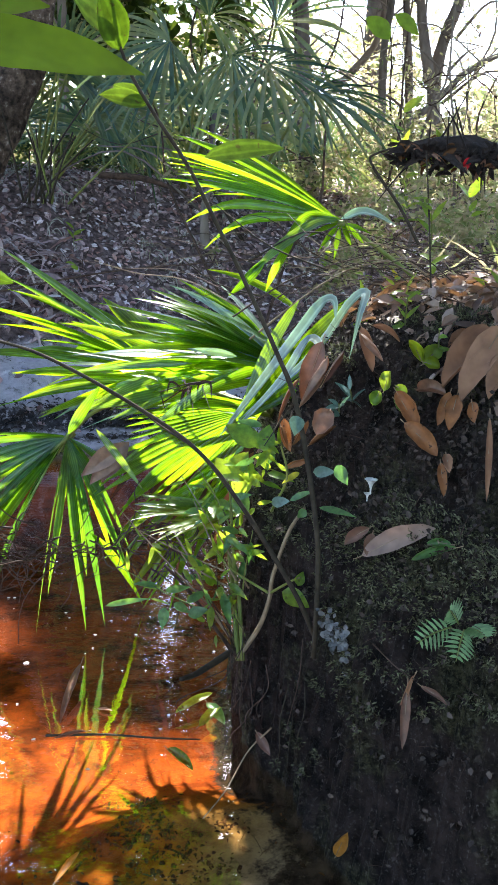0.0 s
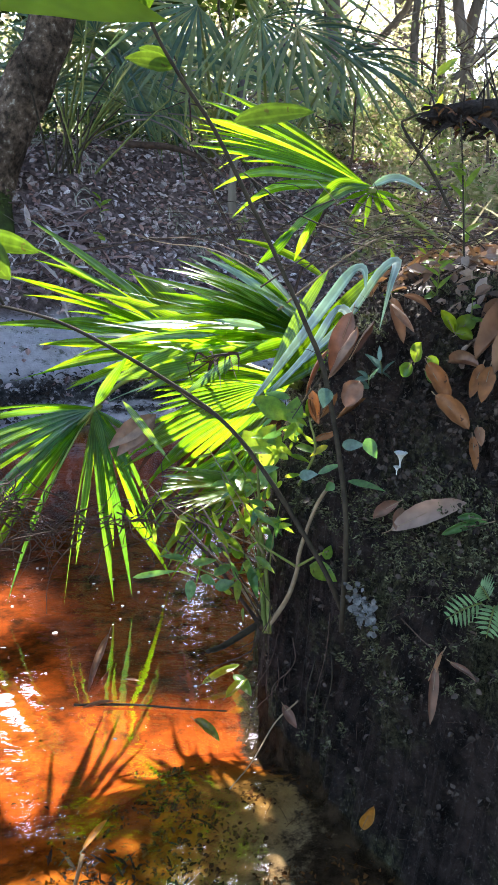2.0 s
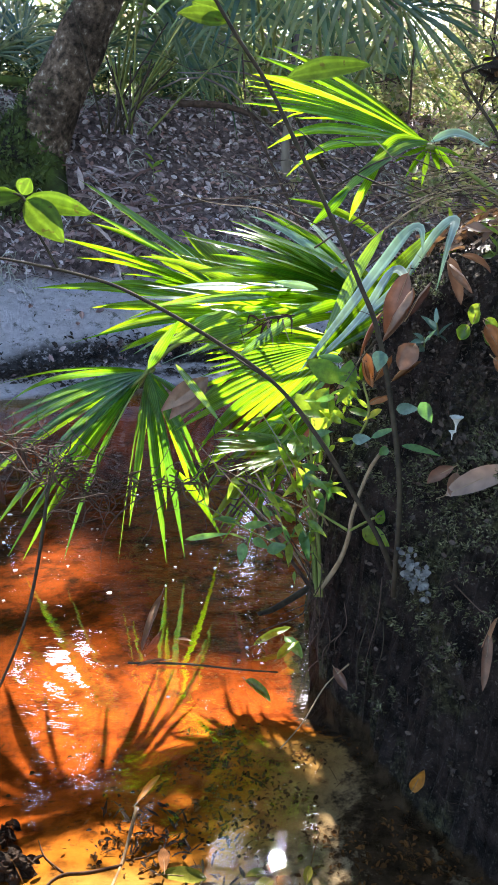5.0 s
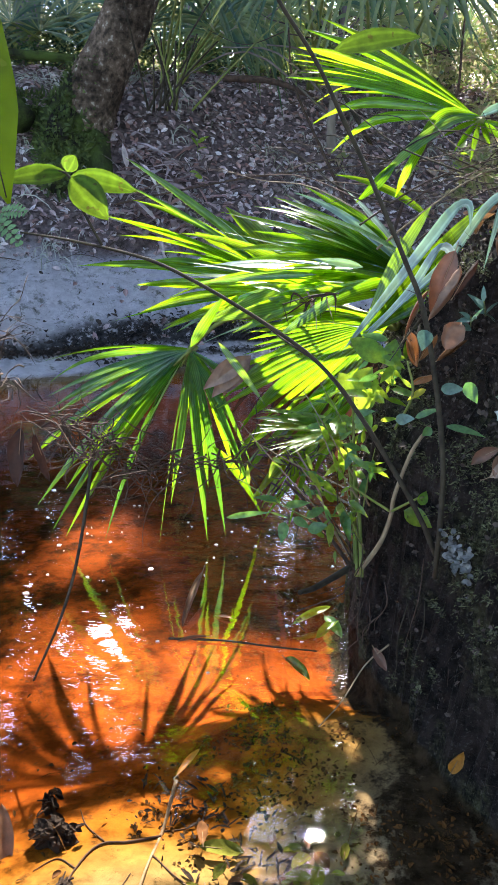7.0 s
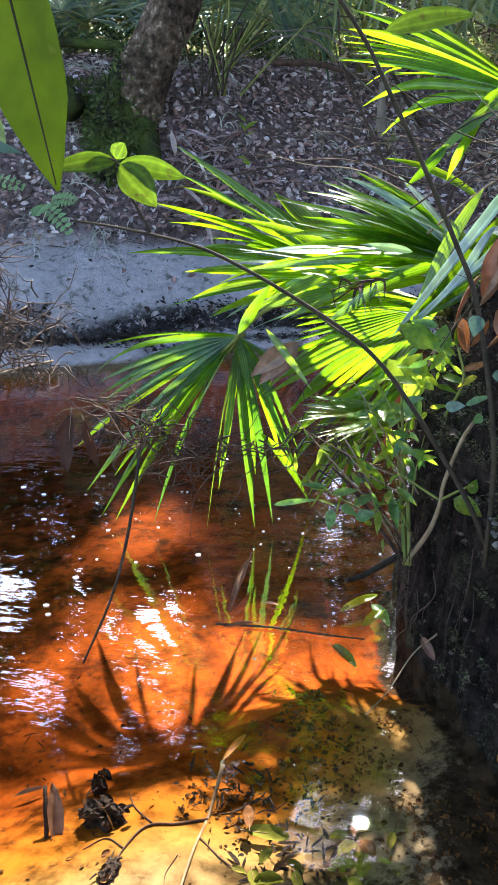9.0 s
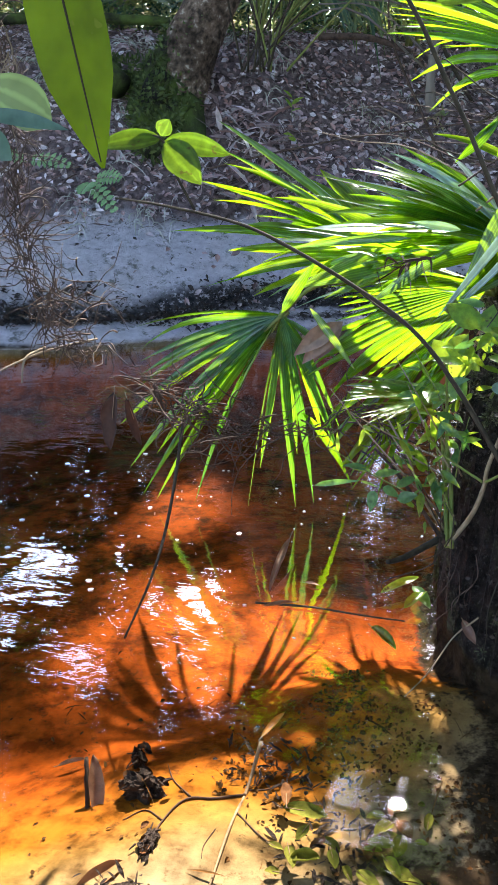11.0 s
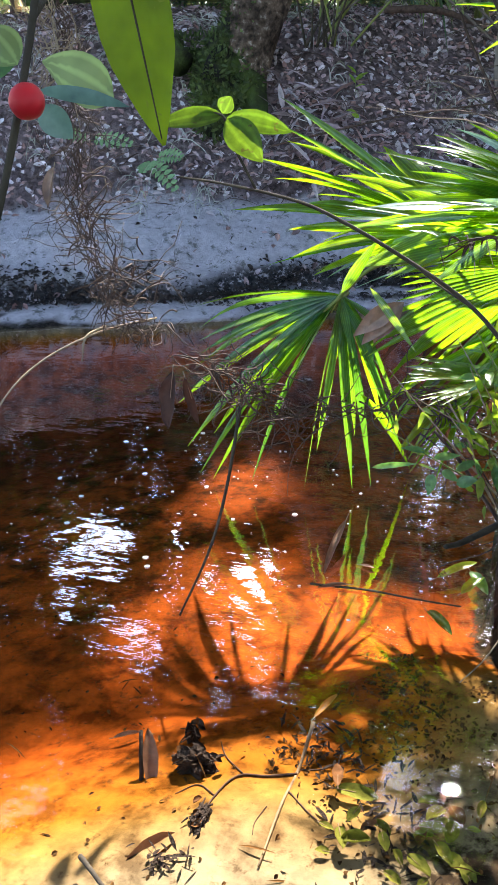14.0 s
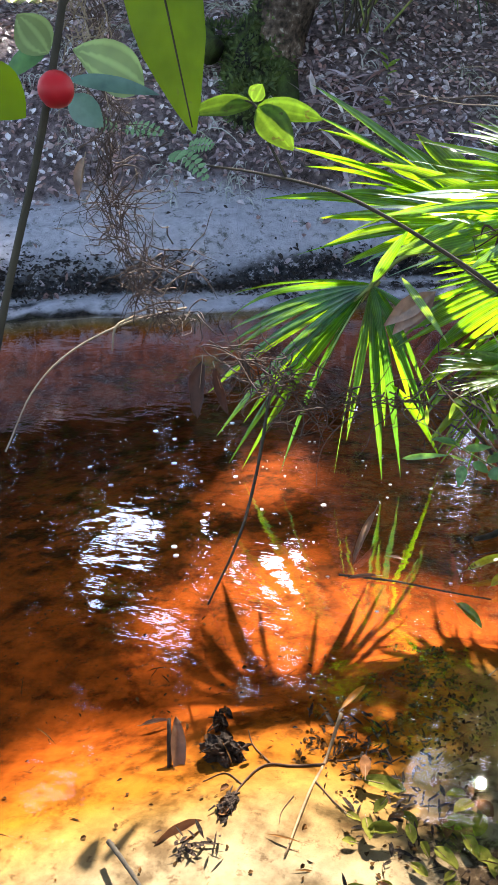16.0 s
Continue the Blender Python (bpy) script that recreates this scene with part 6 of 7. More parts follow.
for a, b, w, mat in (
        ((-0.148, 1.430, 0.371), (-0.154, 1.419, 0.329), 0.032, SHRUB_DARK), ((-0.132, 1.431, 0.380), (-0.099, 1.424, 0.364), 0.024, SHRUB_DARK), ((-0.103, 1.434, 0.354), (-0.064, 1.437, 0.368), 0.03, SHRUB_DARK), ((-0.150, 1.439, 0.403), (-0.100, 1.444, 0.411), 0.022, SHRUB_DARK),
        ((0.081, 1.399, 0.430), (0.135, 1.396, 0.400), 0.045, SHRUB), ((0.111, 1.407, 0.440), (0.120, 1.407, 0.470), 0.025, SHRUB), ((-0.273, 1.451, 0.359), (-0.182, 1.466, 0.372), 0.016, SHRUB_DARK), ((-0.182, 1.466, 0.372), (-0.147, 1.470, 0.360), 0.006, SHRUB),
        ((-0.041, 1.498, 0.379), (-0.019, 1.479, 0.313), 0.028, SHRUB_DARK), ((-0.059, 1.497, 0.391), (-0.078, 1.496, 0.440), 0.03, SHRUB), ((-0.034, 1.518, 0.459), (-0.054, 1.518, 0.507), 0.03, SHRUB), ((-0.002, 1.509, 0.403), (0.004, 1.509, 0.447), 0.022, SHRUB_DARK),
        ((-0.032, 1.519, 0.568), (-0.071, 1.507, 0.540), 0.04, SHRUB), ((-0.030, 1.519, 0.592), (0.023, 1.510, 0.633), 0.05, SHRUB), ((-0.031, 1.519, 0.615), (-0.061, 1.537, 0.655), 0.05, SHRUB), ((-0.026, 1.519, 0.627), (0.004, 1.539, 0.669), 0.055, SHRUB), ((0.025, 1.480, 0.697), (-0.042, 1.518, 0.729), 0.055, SHRUB), ((0.036, 1.480, 0.687), (0.044, 1.499, 0.737), 0.05, SHRUB),
        ((0.053, 1.399, 0.609), (0.087, 1.378, 0.621), 0.026, BLUE_LEAF), ((0.118, 1.377, 0.605), (0.102, 1.378, 0.590), 0.022, SHRUB_DARK), ((0.140, 1.355, 0.619), (0.206, 1.328, 0.612), 0.018, SHRUB_DARK), ((0.124, 1.336, 0.691), (0.162, 1.323, 0.697), 0.026, BLUE_LEAF), ((0.163, 1.323, 0.709), (0.184, 1.311, 0.677), 0.03, SHRUB_DARK),
        ((0.091, 1.318, 0.797), (0.086, 1.298, 0.766), 0.034, BLUE_LEAF), ((0.087, 1.378, 0.623), (0.128, 1.356, 0.649), 0.018, SHRUB_DARK), ((0.102, 1.378, 0.677), (0.070, 1.379, 0.654), 0.016, YELLOW_LEAF)):
    shrub_leaf(herb, a, b, w * 0.8, mat, 0.06, (rng.gauss(0.1, 0.4), -1, rng.gauss(0.6, 0.4)), lance)

for i in range(60):
    k = i / 59
    p = V((-0.022, 1.519, 0.460)).lerp(V((0.045, 1.499, 0.715)), rng.random()) + V((rng.gauss(-0.01, 0.03), rng.gauss(0, 0.03), rng.gauss(0, 0.03)))
    a = rng.random() * 6.28
    m = rng.uniform(0.025, 0.062)
    shrub_leaf(herb, p, p + V((math.cos(a) * m, rng.gauss(0, 0.4) * m, math.sin(a) * m * 0.7)), m * rng.uniform(0.2, 0.42), SHRUB if i % 4 else SHRUB_DARK, 0.08, (rng.gauss(0, 0.5), -1, rng.gauss(0.5, 0.5)), lance)
# slender side stems with narrow leaflets
for i in range(16):
    a = V((rng.uniform(-0.03, 0.02), rng.uniform(1.49, 1.53), rng.uniform(0.24, 0.44)))
    d = V((rng.gauss(-0.07, 0.09), rng.gauss(-0.02, 0.03), rng.uniform(0.08, 0.26)))
    g = Geo()
    tube(g, smooth_line([a, a + d * 0.5 + V((rng.gauss(0, 0.012), 0, 0)), a + d], 10), rng.uniform(0.0014, 0.0026), 0.0008, 10, 5)
    part("stem", g, (STALK, TWIG, PALE_STEM)[i % 3], herb)
    for k in range(4):
        p = a + d * rng.uniform(0.35, 1.0)
        e = V((rng.gauss(-0.2, 0.8), rng.gauss(-0.2, 0.3), rng.gauss(0.1, 0.6))).normalized() * rng.uniform(0.025, 0.055)
        shrub_leaf(herb, p, p + e, e.length * rng.uniform(0.18, 0.34), SHRUB if k else SHRUB_DARK, 0.08, (rng.gauss(0, 0.5), -1, rng.gauss(0.5, 0.4)), lance)
# rootlets that hang from the bank's corner to the water
rootlets = thing("rootlets", (0.03, 1.45, 0.25), "thin dark brown rootlets hanging from the bank's corner", "roots")
for i in range(13):
    x = rng.uniform(-0.02, 0.14)
    a = V((x, 1.49 - 0.8 * max(0.0, x) + rng.uniform(-0.03, 0.0), rng.uniform(0.16, 0.36)))
    d = V((rng.gauss(-0.02, 0.035), rng.uniform(-0.06, -0.01), -rng.uniform(0.08, 0.22)))
    g = Geo()
    tube(g, smooth_line([a, a + d * 0.35 + V((rng.gauss(0, 0.02), -0.012, 0)), a + d * 0.7 + V((rng.gauss(0, 0.025), -0.01, 0)), a + d], 12), rng.uniform(0.0008, 0.0019), 0.0005, 12, 5)
    part("rootlet", g, (TWIG, DARK_STEM)[i % 2], rootlets)
sedge = thing("sedge_tuft", (-0.013, 1.649, 0.487), "low tuft of shining narrow green leaves under the palmetto", "sedge")
for i in range(34):
    a = V((-0.001, 1.649, 0.500)).lerp(V((-0.063, 1.677, 0.473)), rng.random())
    b = V((-0.265, 1.604, 0.512)).lerp(V((-0.101, 1.545, 0.481)), rng.random()) + V((0, rng.uniform(-0.1, 0.1), rng.uniform(-0.02, 0.03)))
    leaf("blade", a, b, rng.uniform(0.007, 0.02), SHRUB if rng.random() < 0.9 else SHEEN_TONE, sedge, (0, -0.4, 1), rng.uniform(0.03, 0.12), 0.2, lance)

# ---- twigs ----
def tangle(name, label, seeds, n, r, mat, spread, length, category="twigs"):
    """A mat of fine dead twigs about a line, each curved its own way."""
    ob = thing(name, seeds[0], label, category)
    line = smooth_line(seeds, 40)
    for i in range(n):
        k = rng.randrange(3, 38)
        a = line[k] + V((rng.gauss(0, spread), rng.gauss(0, spread), rng.gauss(0, spread)))
        d = (line[k + 2] - line[k - 2]).normalized() * rng.choice((-1, 1)) + V((rng.gauss(0, 0.5), rng.gauss(0, 0.5), rng.gauss(0, 0.5)))
        d.normalize()
        m = length * rng.uniform(0.4, 1.2)
        pts = [a]
        for _ in range(5):
            d = (d + V((rng.gauss(0, 0.45), rng.gauss(0, 0.45), rng.gauss(-0.05, 0.45)))).normalized()
            pts.append(pts[-1] + d * m / 5)
        g = Geo()
        tube(g, pts, r * rng.uniform(0.5, 1.2), r * 0.3, 12, 4)
        part("twig", g, mat, ob)
    return ob


tangle("twig_tangle", "tangled mat of thin dead twigs caught on the palmetto", [(-0.699, 1.522, 0.575), (-0.597, 1.597, 0.439), (-0.491, 1.633, 0.399), (-0.342, 1.671, 0.395), (-0.190, 1.697, 0.417), (-0.049, 1.688, 0.430)], 95, 0.0024, TWIG, 0.02, 0.20)
tangle("twig_tangle", "dense knot of thin dead twigs over the water", [(-0.661, 1.572, 0.511), (-0.619, 1.589, 0.454), (-0.562, 1.610, 0.424), (-0.491, 1.633, 0.392)], 90, 0.0024, TWIG, 0.024, 0.11)
roots = tangle("hanging_roots", "hanging bundle of dry roots and moss", [(-0.664, 1.104, 1.213), (-0.664, 1.104, 1.143), (-0.667, 1.102, 1.037), (-0.670, 1.101, 0.932), (-0.678, 1.131, 0.840), (-0.676, 1.212, 0.715), (-0.649, 1.283, 0.644)], 300, 0.0013, TWIG, 0.008, 0.10, "roots")
tangle("hanging_roots", "thin dry roots trailing from the bundle", [(-0.666, 1.161, 0.862), (-0.655, 1.224, 0.773), (-0.647, 1.284, 0.676), (-0.604, 1.414, 0.572), (-0.556, 1.540, 0.458)], 60, 0.0016, TWIG, 0.014, 0.14, "roots")
moss = tangle("hanging_moss", "curly grey strands of hanging moss", [(-0.454, 0.705, 1.187), (-0.450, 0.707, 1.141), (-0.448, 0.709, 1.116), (-0.428, 0.721, 1.091)], 70, 0.0008, PALE_STEM, 0.012, 0.05, "moss")
for name, label, line, r, mat in (
        ("stick", "thin dark stick that slants into the water", [(-0.597, 1.578, 0.426), (-0.589, 1.442, 0.268), (-0.583, 1.314, 0.187), (-0.668, 1.329, 0.000)], 0.0042, DARK_STEM),
        ("stick", "pale curved twig over the stream", [(-0.646, 1.284, 0.692), (-0.713, 1.191, 0.688), (-0.772, 1.095, 0.662), (-0.802, 1.011, 0.618), (-0.818, 0.934, 0.537)], 0.0022, PALE_STEM),
        ("stick", "short pale curved twig", [(-0.704, 1.197, 0.697), (-0.719, 1.153, 0.689), (-0.718, 1.130, 0.653)], 0.0028, PALE_STEM),
        ("stick", "long thin twig over the litter", [(-1.036, 3.131, 0.824), (-0.791, 3.202, 0.877), (-0.535, 3.255, 0.924), (-0.272, 3.289, 0.954), (0.019, 3.102, 0.993), (0.197, 2.898, 1.010)], 0.004, TWIG),
        ("stick", "thin twig that floats on the water", [(-0.423, 1.525, 0.004), (-0.293, 1.535, 0.006), (-0.178, 1.531, 0.006), (-0.080, 1.526, 0.010)], 0.003, DARK_STEM),
        ("stick", "dark stick that rises out of the shallow water", [(-0.563, 0.708, 0.000), (-0.509, 0.668, 0.020), (-0.442, 0.617, 0.040)], 0.0045, DARK_STEM),
        ("stick", "curved stick at the bank's foot", [(0.071, 1.379, 0.143), (0.027, 1.417, 0.062), (-0.015, 1.346, 0.020), (-0.055, 1.286, 0.000)], 0.002, PALE_STEM),
        ("stick", "thin curved root on the bank", [(0.228, 1.174, 0.446), (0.261, 1.132, 0.429), (0.286, 1.092, 0.429)], 0.0014, TWIG),
        ("stick", "long dry stalk that arches on the bank's edge", [(-0.006, 1.814, 0.860), (0.106, 1.863, 0.949), (0.220, 1.905, 1.020), (0.374, 1.986, 1.047), (0.524, 2.058, 1.043)], 0.0028, PALE_STEM),
        ("stick", "long dry stalk that arches on the bank's edge", [(-0.046, 1.813, 0.910), (0.078, 1.863, 0.992), (0.206, 1.906, 1.038), (0.346, 1.990, 1.066)], 0.0022, TWIG),
        ("stick", "long dry stalk that arches on the bank's edge", [(0.021, 1.764, 0.831), (0.106, 1.813, 0.903), (0.206, 1.856, 0.978), (0.338, 1.991, 0.999)], 0.002, TWIG),
        ("stick", "thin upright twig with few leaves", [(0.354, 1.520, 0.891), (0.352, 1.583, 1.003), (0.338, 1.606, 1.160), (0.330, 1.638, 1.264)], 0.0022, DARK_STEM),
        ("stick", "crooked dark twig over the bank", [(0.373, 1.884, 1.082), (0.323, 1.892, 1.166), (0.256, 1.901, 1.254), (0.264, 1.900, 1.278), (0.355, 1.938, 1.308)], 0.004, DARK_STEM)):
    ob = thing(name, line[0], label, "stick", "loose sticks by the stream")
    g = Geo()
    tube(g, line, r, r * 0.6, 26, 6, 0.2)
    part("stem", g, mat, ob)

# ---- single leaves on the bank ----
def crumpled(g, base, tip, width, normal, rise, cup, twist):
    """A dry leaf: pointed, cupped, its margins curled and wavy."""
    base, tip, nrm = V(base), V(tip), V(normal).normalized()
    way = tip - base
    total = way.length
    line = arc(base, tip, rise, 14)
    seed = V((rng.random() * 50, rng.random() * 50, 0))
    rings = []
    for i, q in enumerate(line):
        u = i / 14
        t = (line[min(i + 1, 14)] - line[max(i - 1, 0)]).normalized()
        side = t.cross(nrm).normalized()
        side.rotate(Matrix.Rotation(twist * (u - 0.3), 3, t))
        up = side.cross(t)
        w = 0.5 * width * max(0.02, math.sin(math.pi * min(1, u ** 1.05)) ** 0.62 * (1 - 0.15 * u))
        row = []
        for j in range(7):
            s = (j - 3) / 3
            k = noise.noise(seed + V((u * 3.2, s * 1.6, 0)))
            m = noise.noise(seed + V((u * 9, s * 3.0, 5)))
            edge = 1 + 0.14 * noise.noise(seed + V((u * 7, math.copysign(9, s), 2)))
            a = cup * s * abs(s) ** 0.3
            row.append(q + side * w * s * edge * math.cos(a * 0.8) + up * (w * abs(math.sin(a)) * abs(s) + width * (0.11 * k + 0.03 * m) - 0.06 * w * (j == 3)))
        rings.append(row)
    g.ring_strip(rings, False)


def dead_leaf(base, tip, width, mat, label, normal=(-0.2, -1, 0.5), rise=0.1, fold=0.35, profile=broad, name="dead_leaf", curl=0.3):
    ob = thing(name, base, label, "leaf", "fallen leaves by the stream")
    g = Geo()
    crumpled(g, base, tip, width * 0.9, normal, rise, fold * 2.2 * rng.uniform(0.5, 1.5), rng.gauss(0, 0.6))
    part("leaf_blade", g, mat, ob)
    g = Geo()
    b, t = V(base), V(tip)
    tube(g, [b - (t - b) * 0.12, b, b.lerp(t, 0.5) + UP * rise * 0.5 * (t - b).length], 0.0012, 0.0005, 8, 4)
    part("leaf_stem", g, PALE_STEM, ob)
    return ob


for a, b, w, mat, label in (
        ((0.427, 1.400, 0.952), (0.332, 1.300, 0.859), 0.074, TAN_LEAF, "large smooth tan dead leaf on the bank"), ((0.438, 1.360, 0.958), (0.357, 1.270, 0.843), 0.070, TAN_LEAF, "large smooth tan dead leaf under another"), ((0.455, 1.340, 0.930), (0.400, 1.262, 0.850), 0.05, TAN_LEAF, "smooth tan dead leaf in a bunch of leaves"),
        ((0.264, 1.360, 0.838), (0.298, 1.312, 0.776), 0.052, SPOT_LEAF, "rounded orange dead leaf with dark spots"), ((0.272, 1.300, 0.796), (0.326, 1.268, 0.748), 0.046, SPOT_LEAF, "rounded orange dead leaf with dark spots"), ((0.355, 1.290, 0.851), (0.337, 1.250, 0.798), 0.034, SPOT_LEAF, "curled orange-brown dead leaf"), ((0.345, 1.300, 0.852), (0.323, 1.272, 0.800), 0.028, SPOT_LEAF, "curled orange-brown dead leaf"), ((0.375, 1.270, 0.843), (0.378, 1.250, 0.812), 0.026, SPOT_LEAF, "small curled rust-brown dead leaf"),
        ((0.211, 1.266, 0.564), (0.313, 1.169, 0.656), 0.046, PINK_LEAF, "pale pinkish dead leaf curled on the mossy bank"), ((0.225, 1.289, 0.608), (0.185, 1.312, 0.566), 0.03, BROWN_LEAF, "crumpled brown dead leaf on the bank"), ((0.229, 1.276, 0.603), (0.219, 1.254, 0.569), 0.026, BROWN_LEAF, "crumpled brown dead leaf on the bank"),
        ((0.399, 1.239, 0.824), (0.377, 1.128, 0.716), 0.016, TAN_LEAF, "narrow pale strip of dead leaf"), ((0.330, 1.255, 0.740), (0.327, 1.197, 0.700), 0.020, SPOT_LEAF, "narrow orange-brown leaf on the bank"), ((0.338, 1.257, 0.755), (0.337, 1.215, 0.735), 0.022, TAN_LEAF, "small tan dead leaf on the bank"),
        ((0.138, 1.479, 0.906), (0.104, 1.451, 0.791), 0.055, BROWN_LEAF, "large curled brown dead leaf at the bank's edge"), ((0.210, 1.492, 0.934), (0.232, 1.449, 0.856), 0.04, TAN_LEAF, "tan dead leaf on the bank"), ((0.155, 1.417, 0.790), (0.130, 1.399, 0.745), 0.05, BROWN_LEAF, "dark curled dead leaf on the bank"), ((0.068, 1.452, 0.762), (0.086, 1.431, 0.702), 0.035, SPOT_LEAF, "orange-brown dead leaf on the bank"),
        ((1.218, 6.188, 0.745), (1.434, 6.198, 0.670), 0.05, SPOT_LEAF, "rusty dead leaf in the litter"), ((0.564, 1.831, 0.951), (0.50, 1.77, 0.935), 0.05, TAN_LEAF, "grey dead leaf in the litter"), ((0.415, 1.715, 0.935), (0.35, 1.66, 0.93), 0.05, TAN_LEAF, "grey-pink dead leaf on the bank"), ((0.410, 1.480, 0.935), (0.36, 1.43, 0.895), 0.045, TAN_LEAF, "grey-pink dead leaf on the bank"), ((0.309, 1.402, 0.836), (0.344, 1.327, 0.842), 0.045, BROWN_LEAF, "brown dead leaf on the bank"),
        ((0.277, 1.102, 0.413), (0.272, 1.075, 0.315), 0.020, BROWN_LEAF, "dry hanging leaf on a thin root"), ((0.293, 1.079, 0.427), (0.325, 1.033, 0.422), 0.015, BROWN_LEAF, "dry narrow leaf on the bank"), ((0.286, 1.096, 0.436), (0.267, 1.101, 0.377), 0.014, TAN_LEAF, "dry narrow leaf on the bank"),
        ((0.188, 1.144, 0.051), (0.203, 1.130, 0.110), 0.034, ORANGE_LEAF, "orange and brown leaf at the bank's foot"), ((0.043, 1.414, 0.108), (0.071, 1.370, 0.087), 0.028, BROWN_LEAF, "brown leaf at the water's edge"),
        ((-0.626, 1.294, 0.587), (-0.632, 1.269, 0.479), 0.05, DARK_LEAF, "dark dead leaf hanging from the twigs"), ((-0.606, 1.304, 0.574), (-0.587, 1.312, 0.475), 0.03, DARK_LEAF, "dark dead leaf hanging from the twigs"), ((-0.671, 1.041, 0.982), (-0.673, 1.016, 0.930), 0.026, BROWN_LEAF, "brown dead leaf hanging from the roots")):
    dead_leaf(a, b, w, mat, label)

# dark crumpled leaves caught between the stems at the bank's corner
for a, b, w, mat in (((0.059, 1.44, 0.754), (0.096, 1.43, 0.843), 0.027, BROWN_LEAF), ((0.099, 1.44, 0.788), (0.145, 1.43, 0.886), 0.041, BROWN_LEAF), ((0.088, 1.44, 0.712), (0.116, 1.43, 0.764), 0.027, WET_LEAF), ((0.119, 1.44, 0.713), (0.169, 1.43, 0.756), 0.032, WET_LEAF), ((0.079, 1.44, 0.667), (0.12, 1.43, 0.689), 0.023, SPOT_LEAF), ((0.139, 1.44, 0.832), (0.175, 1.43, 0.898), 0.027, DARK_LEAF), ((0.204, 1.44, 0.928), (0.247, 1.43, 0.88), 0.027, BROWN_LEAF), ((0.065, 1.44, 0.749), (0.082, 1.43, 0.709), 0.025, SPOT_LEAF), ((0.317, 1.44, 0.797), (0.354, 1.43, 0.822), 0.027, BROWN_LEAF), ((0.223, 1.44, 0.944), (0.274, 1.43, 0.917), 0.027, TAN_LEAF)):
    dead_leaf(a, b, w, mat, "dark red-brown crumpled dead leaf at the bank's corner", (rng.gauss(0, 0.5), -1, rng.gauss(0.3, 0.4)), 0.18, 0.6)

# thin dead twigs tangled over the crest
tangle_top = thing("twig_tangle", (0.30, 1.80, 0.95), "tangle of thin dead twigs over the leaves of the crest", "twigs")
for i in range(34):
    a = V((rng.uniform(-0.05, 0.65), rng.uniform(1.55, 2.05), rng.uniform(0.93, 1.04)))
    d = V((rng.choice((-1, 1)) * rng.uniform(0.15, 0.45), rng.gauss(0, 0.12), rng.uniform(-0.02, 0.13)))
    g = Geo()
    tube(g, smooth_line([a, a + d * 0.35 + V((0, 0, rng.gauss(0.01, 0.02))), a + d * 0.7 + V((0, 0, rng.gauss(0.01, 0.02))), a + d], 10), rng.uniform(0.0011, 0.0022), 0.0006, 10, 5)
    part("twig", g, (TWIG, DARK_STEM, TWIG, PALE_STEM)[i % 4], tangle_top)

# pale crust of lichen at the foot of the shrub
crust = thing("lichen_crust", (0.175, 1.272, 0.415), "pale grey flaky lichen crust on the dark soil", "lichen")
for i in range(70):
    u, v = rng.gauss(0, 0.5), rng.gauss(0, 0.5)
    q = V((0.172, 1.268, 0.415)) + V((0.026, -0.018, 0.0)) * u + V((0.010, -0.010, -0.034)) * v + V((-0.004, -0.006, 0)) * rng.random()
    d = V((rng.gauss(0, 1), rng.gauss(0, 0.5), rng.gauss(0, 1))).normalized() * rng.uniform(0.006, 0.015)
    g = Geo()
    crumpled(g, q - d * 0.5, q + d * 0.5, d.length * rng.uniform(0.6, 1.1), (-0.4, -0.9, 0.3 + rng.gauss(0, 0.2)), rng.uniform(0, 0.2), 0.3, rng.gauss(0, 0.5))
    part("flake", g, GREY_LEAF, crust)

for a, b, w, mat, label in (
        ((0.318, 1.425, 0.882), (0.290, 1.425, 0.922), 0.040, LIME_LEAF, "bright yellow-green lobed leaf"), ((0.318, 1.420, 0.880), (0.352, 1.425, 0.912), 0.042, LIME_LEAF, "bright yellow-green lobed leaf"), ((0.318, 1.415, 0.884), (0.346, 1.405, 0.876), 0.034, LIME_LEAF, "bright yellow-green lobed leaf"),
        ((0.247, 1.395, 0.832), (0.257, 1.400, 0.868), 0.036, SHRUB, "round green leaf on the bank"), ((0.240, 1.390, 0.832), (0.228, 1.390, 0.806), 0.036, SHRUB, "round green leaf on the bank"), ((0.268, 1.395, 0.842), (0.287, 1.385, 0.828), 0.024, SHRUB, "small round green leaf on the bank"), ((0.262, 1.370, 0.824), (0.280, 1.362, 0.802), 0.026, SHRUB_DARK, "round green leaf on the bank"),
        ((0.339, 1.123, 0.642), (0.279, 1.171, 0.599), 0.026, SHRUB_DARK, "pale green leaf on the mossy bank"), ((0.332, 1.132, 0.643), (0.300, 1.166, 0.631), 0.022, SHRUB_DARK, "pale green leaf on the mossy bank"), ((0.332, 1.130, 0.639), (0.310, 1.143, 0.619), 0.018, SHRUB_DARK, "pale green leaf on the mossy bank")):
    dead_leaf(a, b, w, mat, label, name="green_leaf")

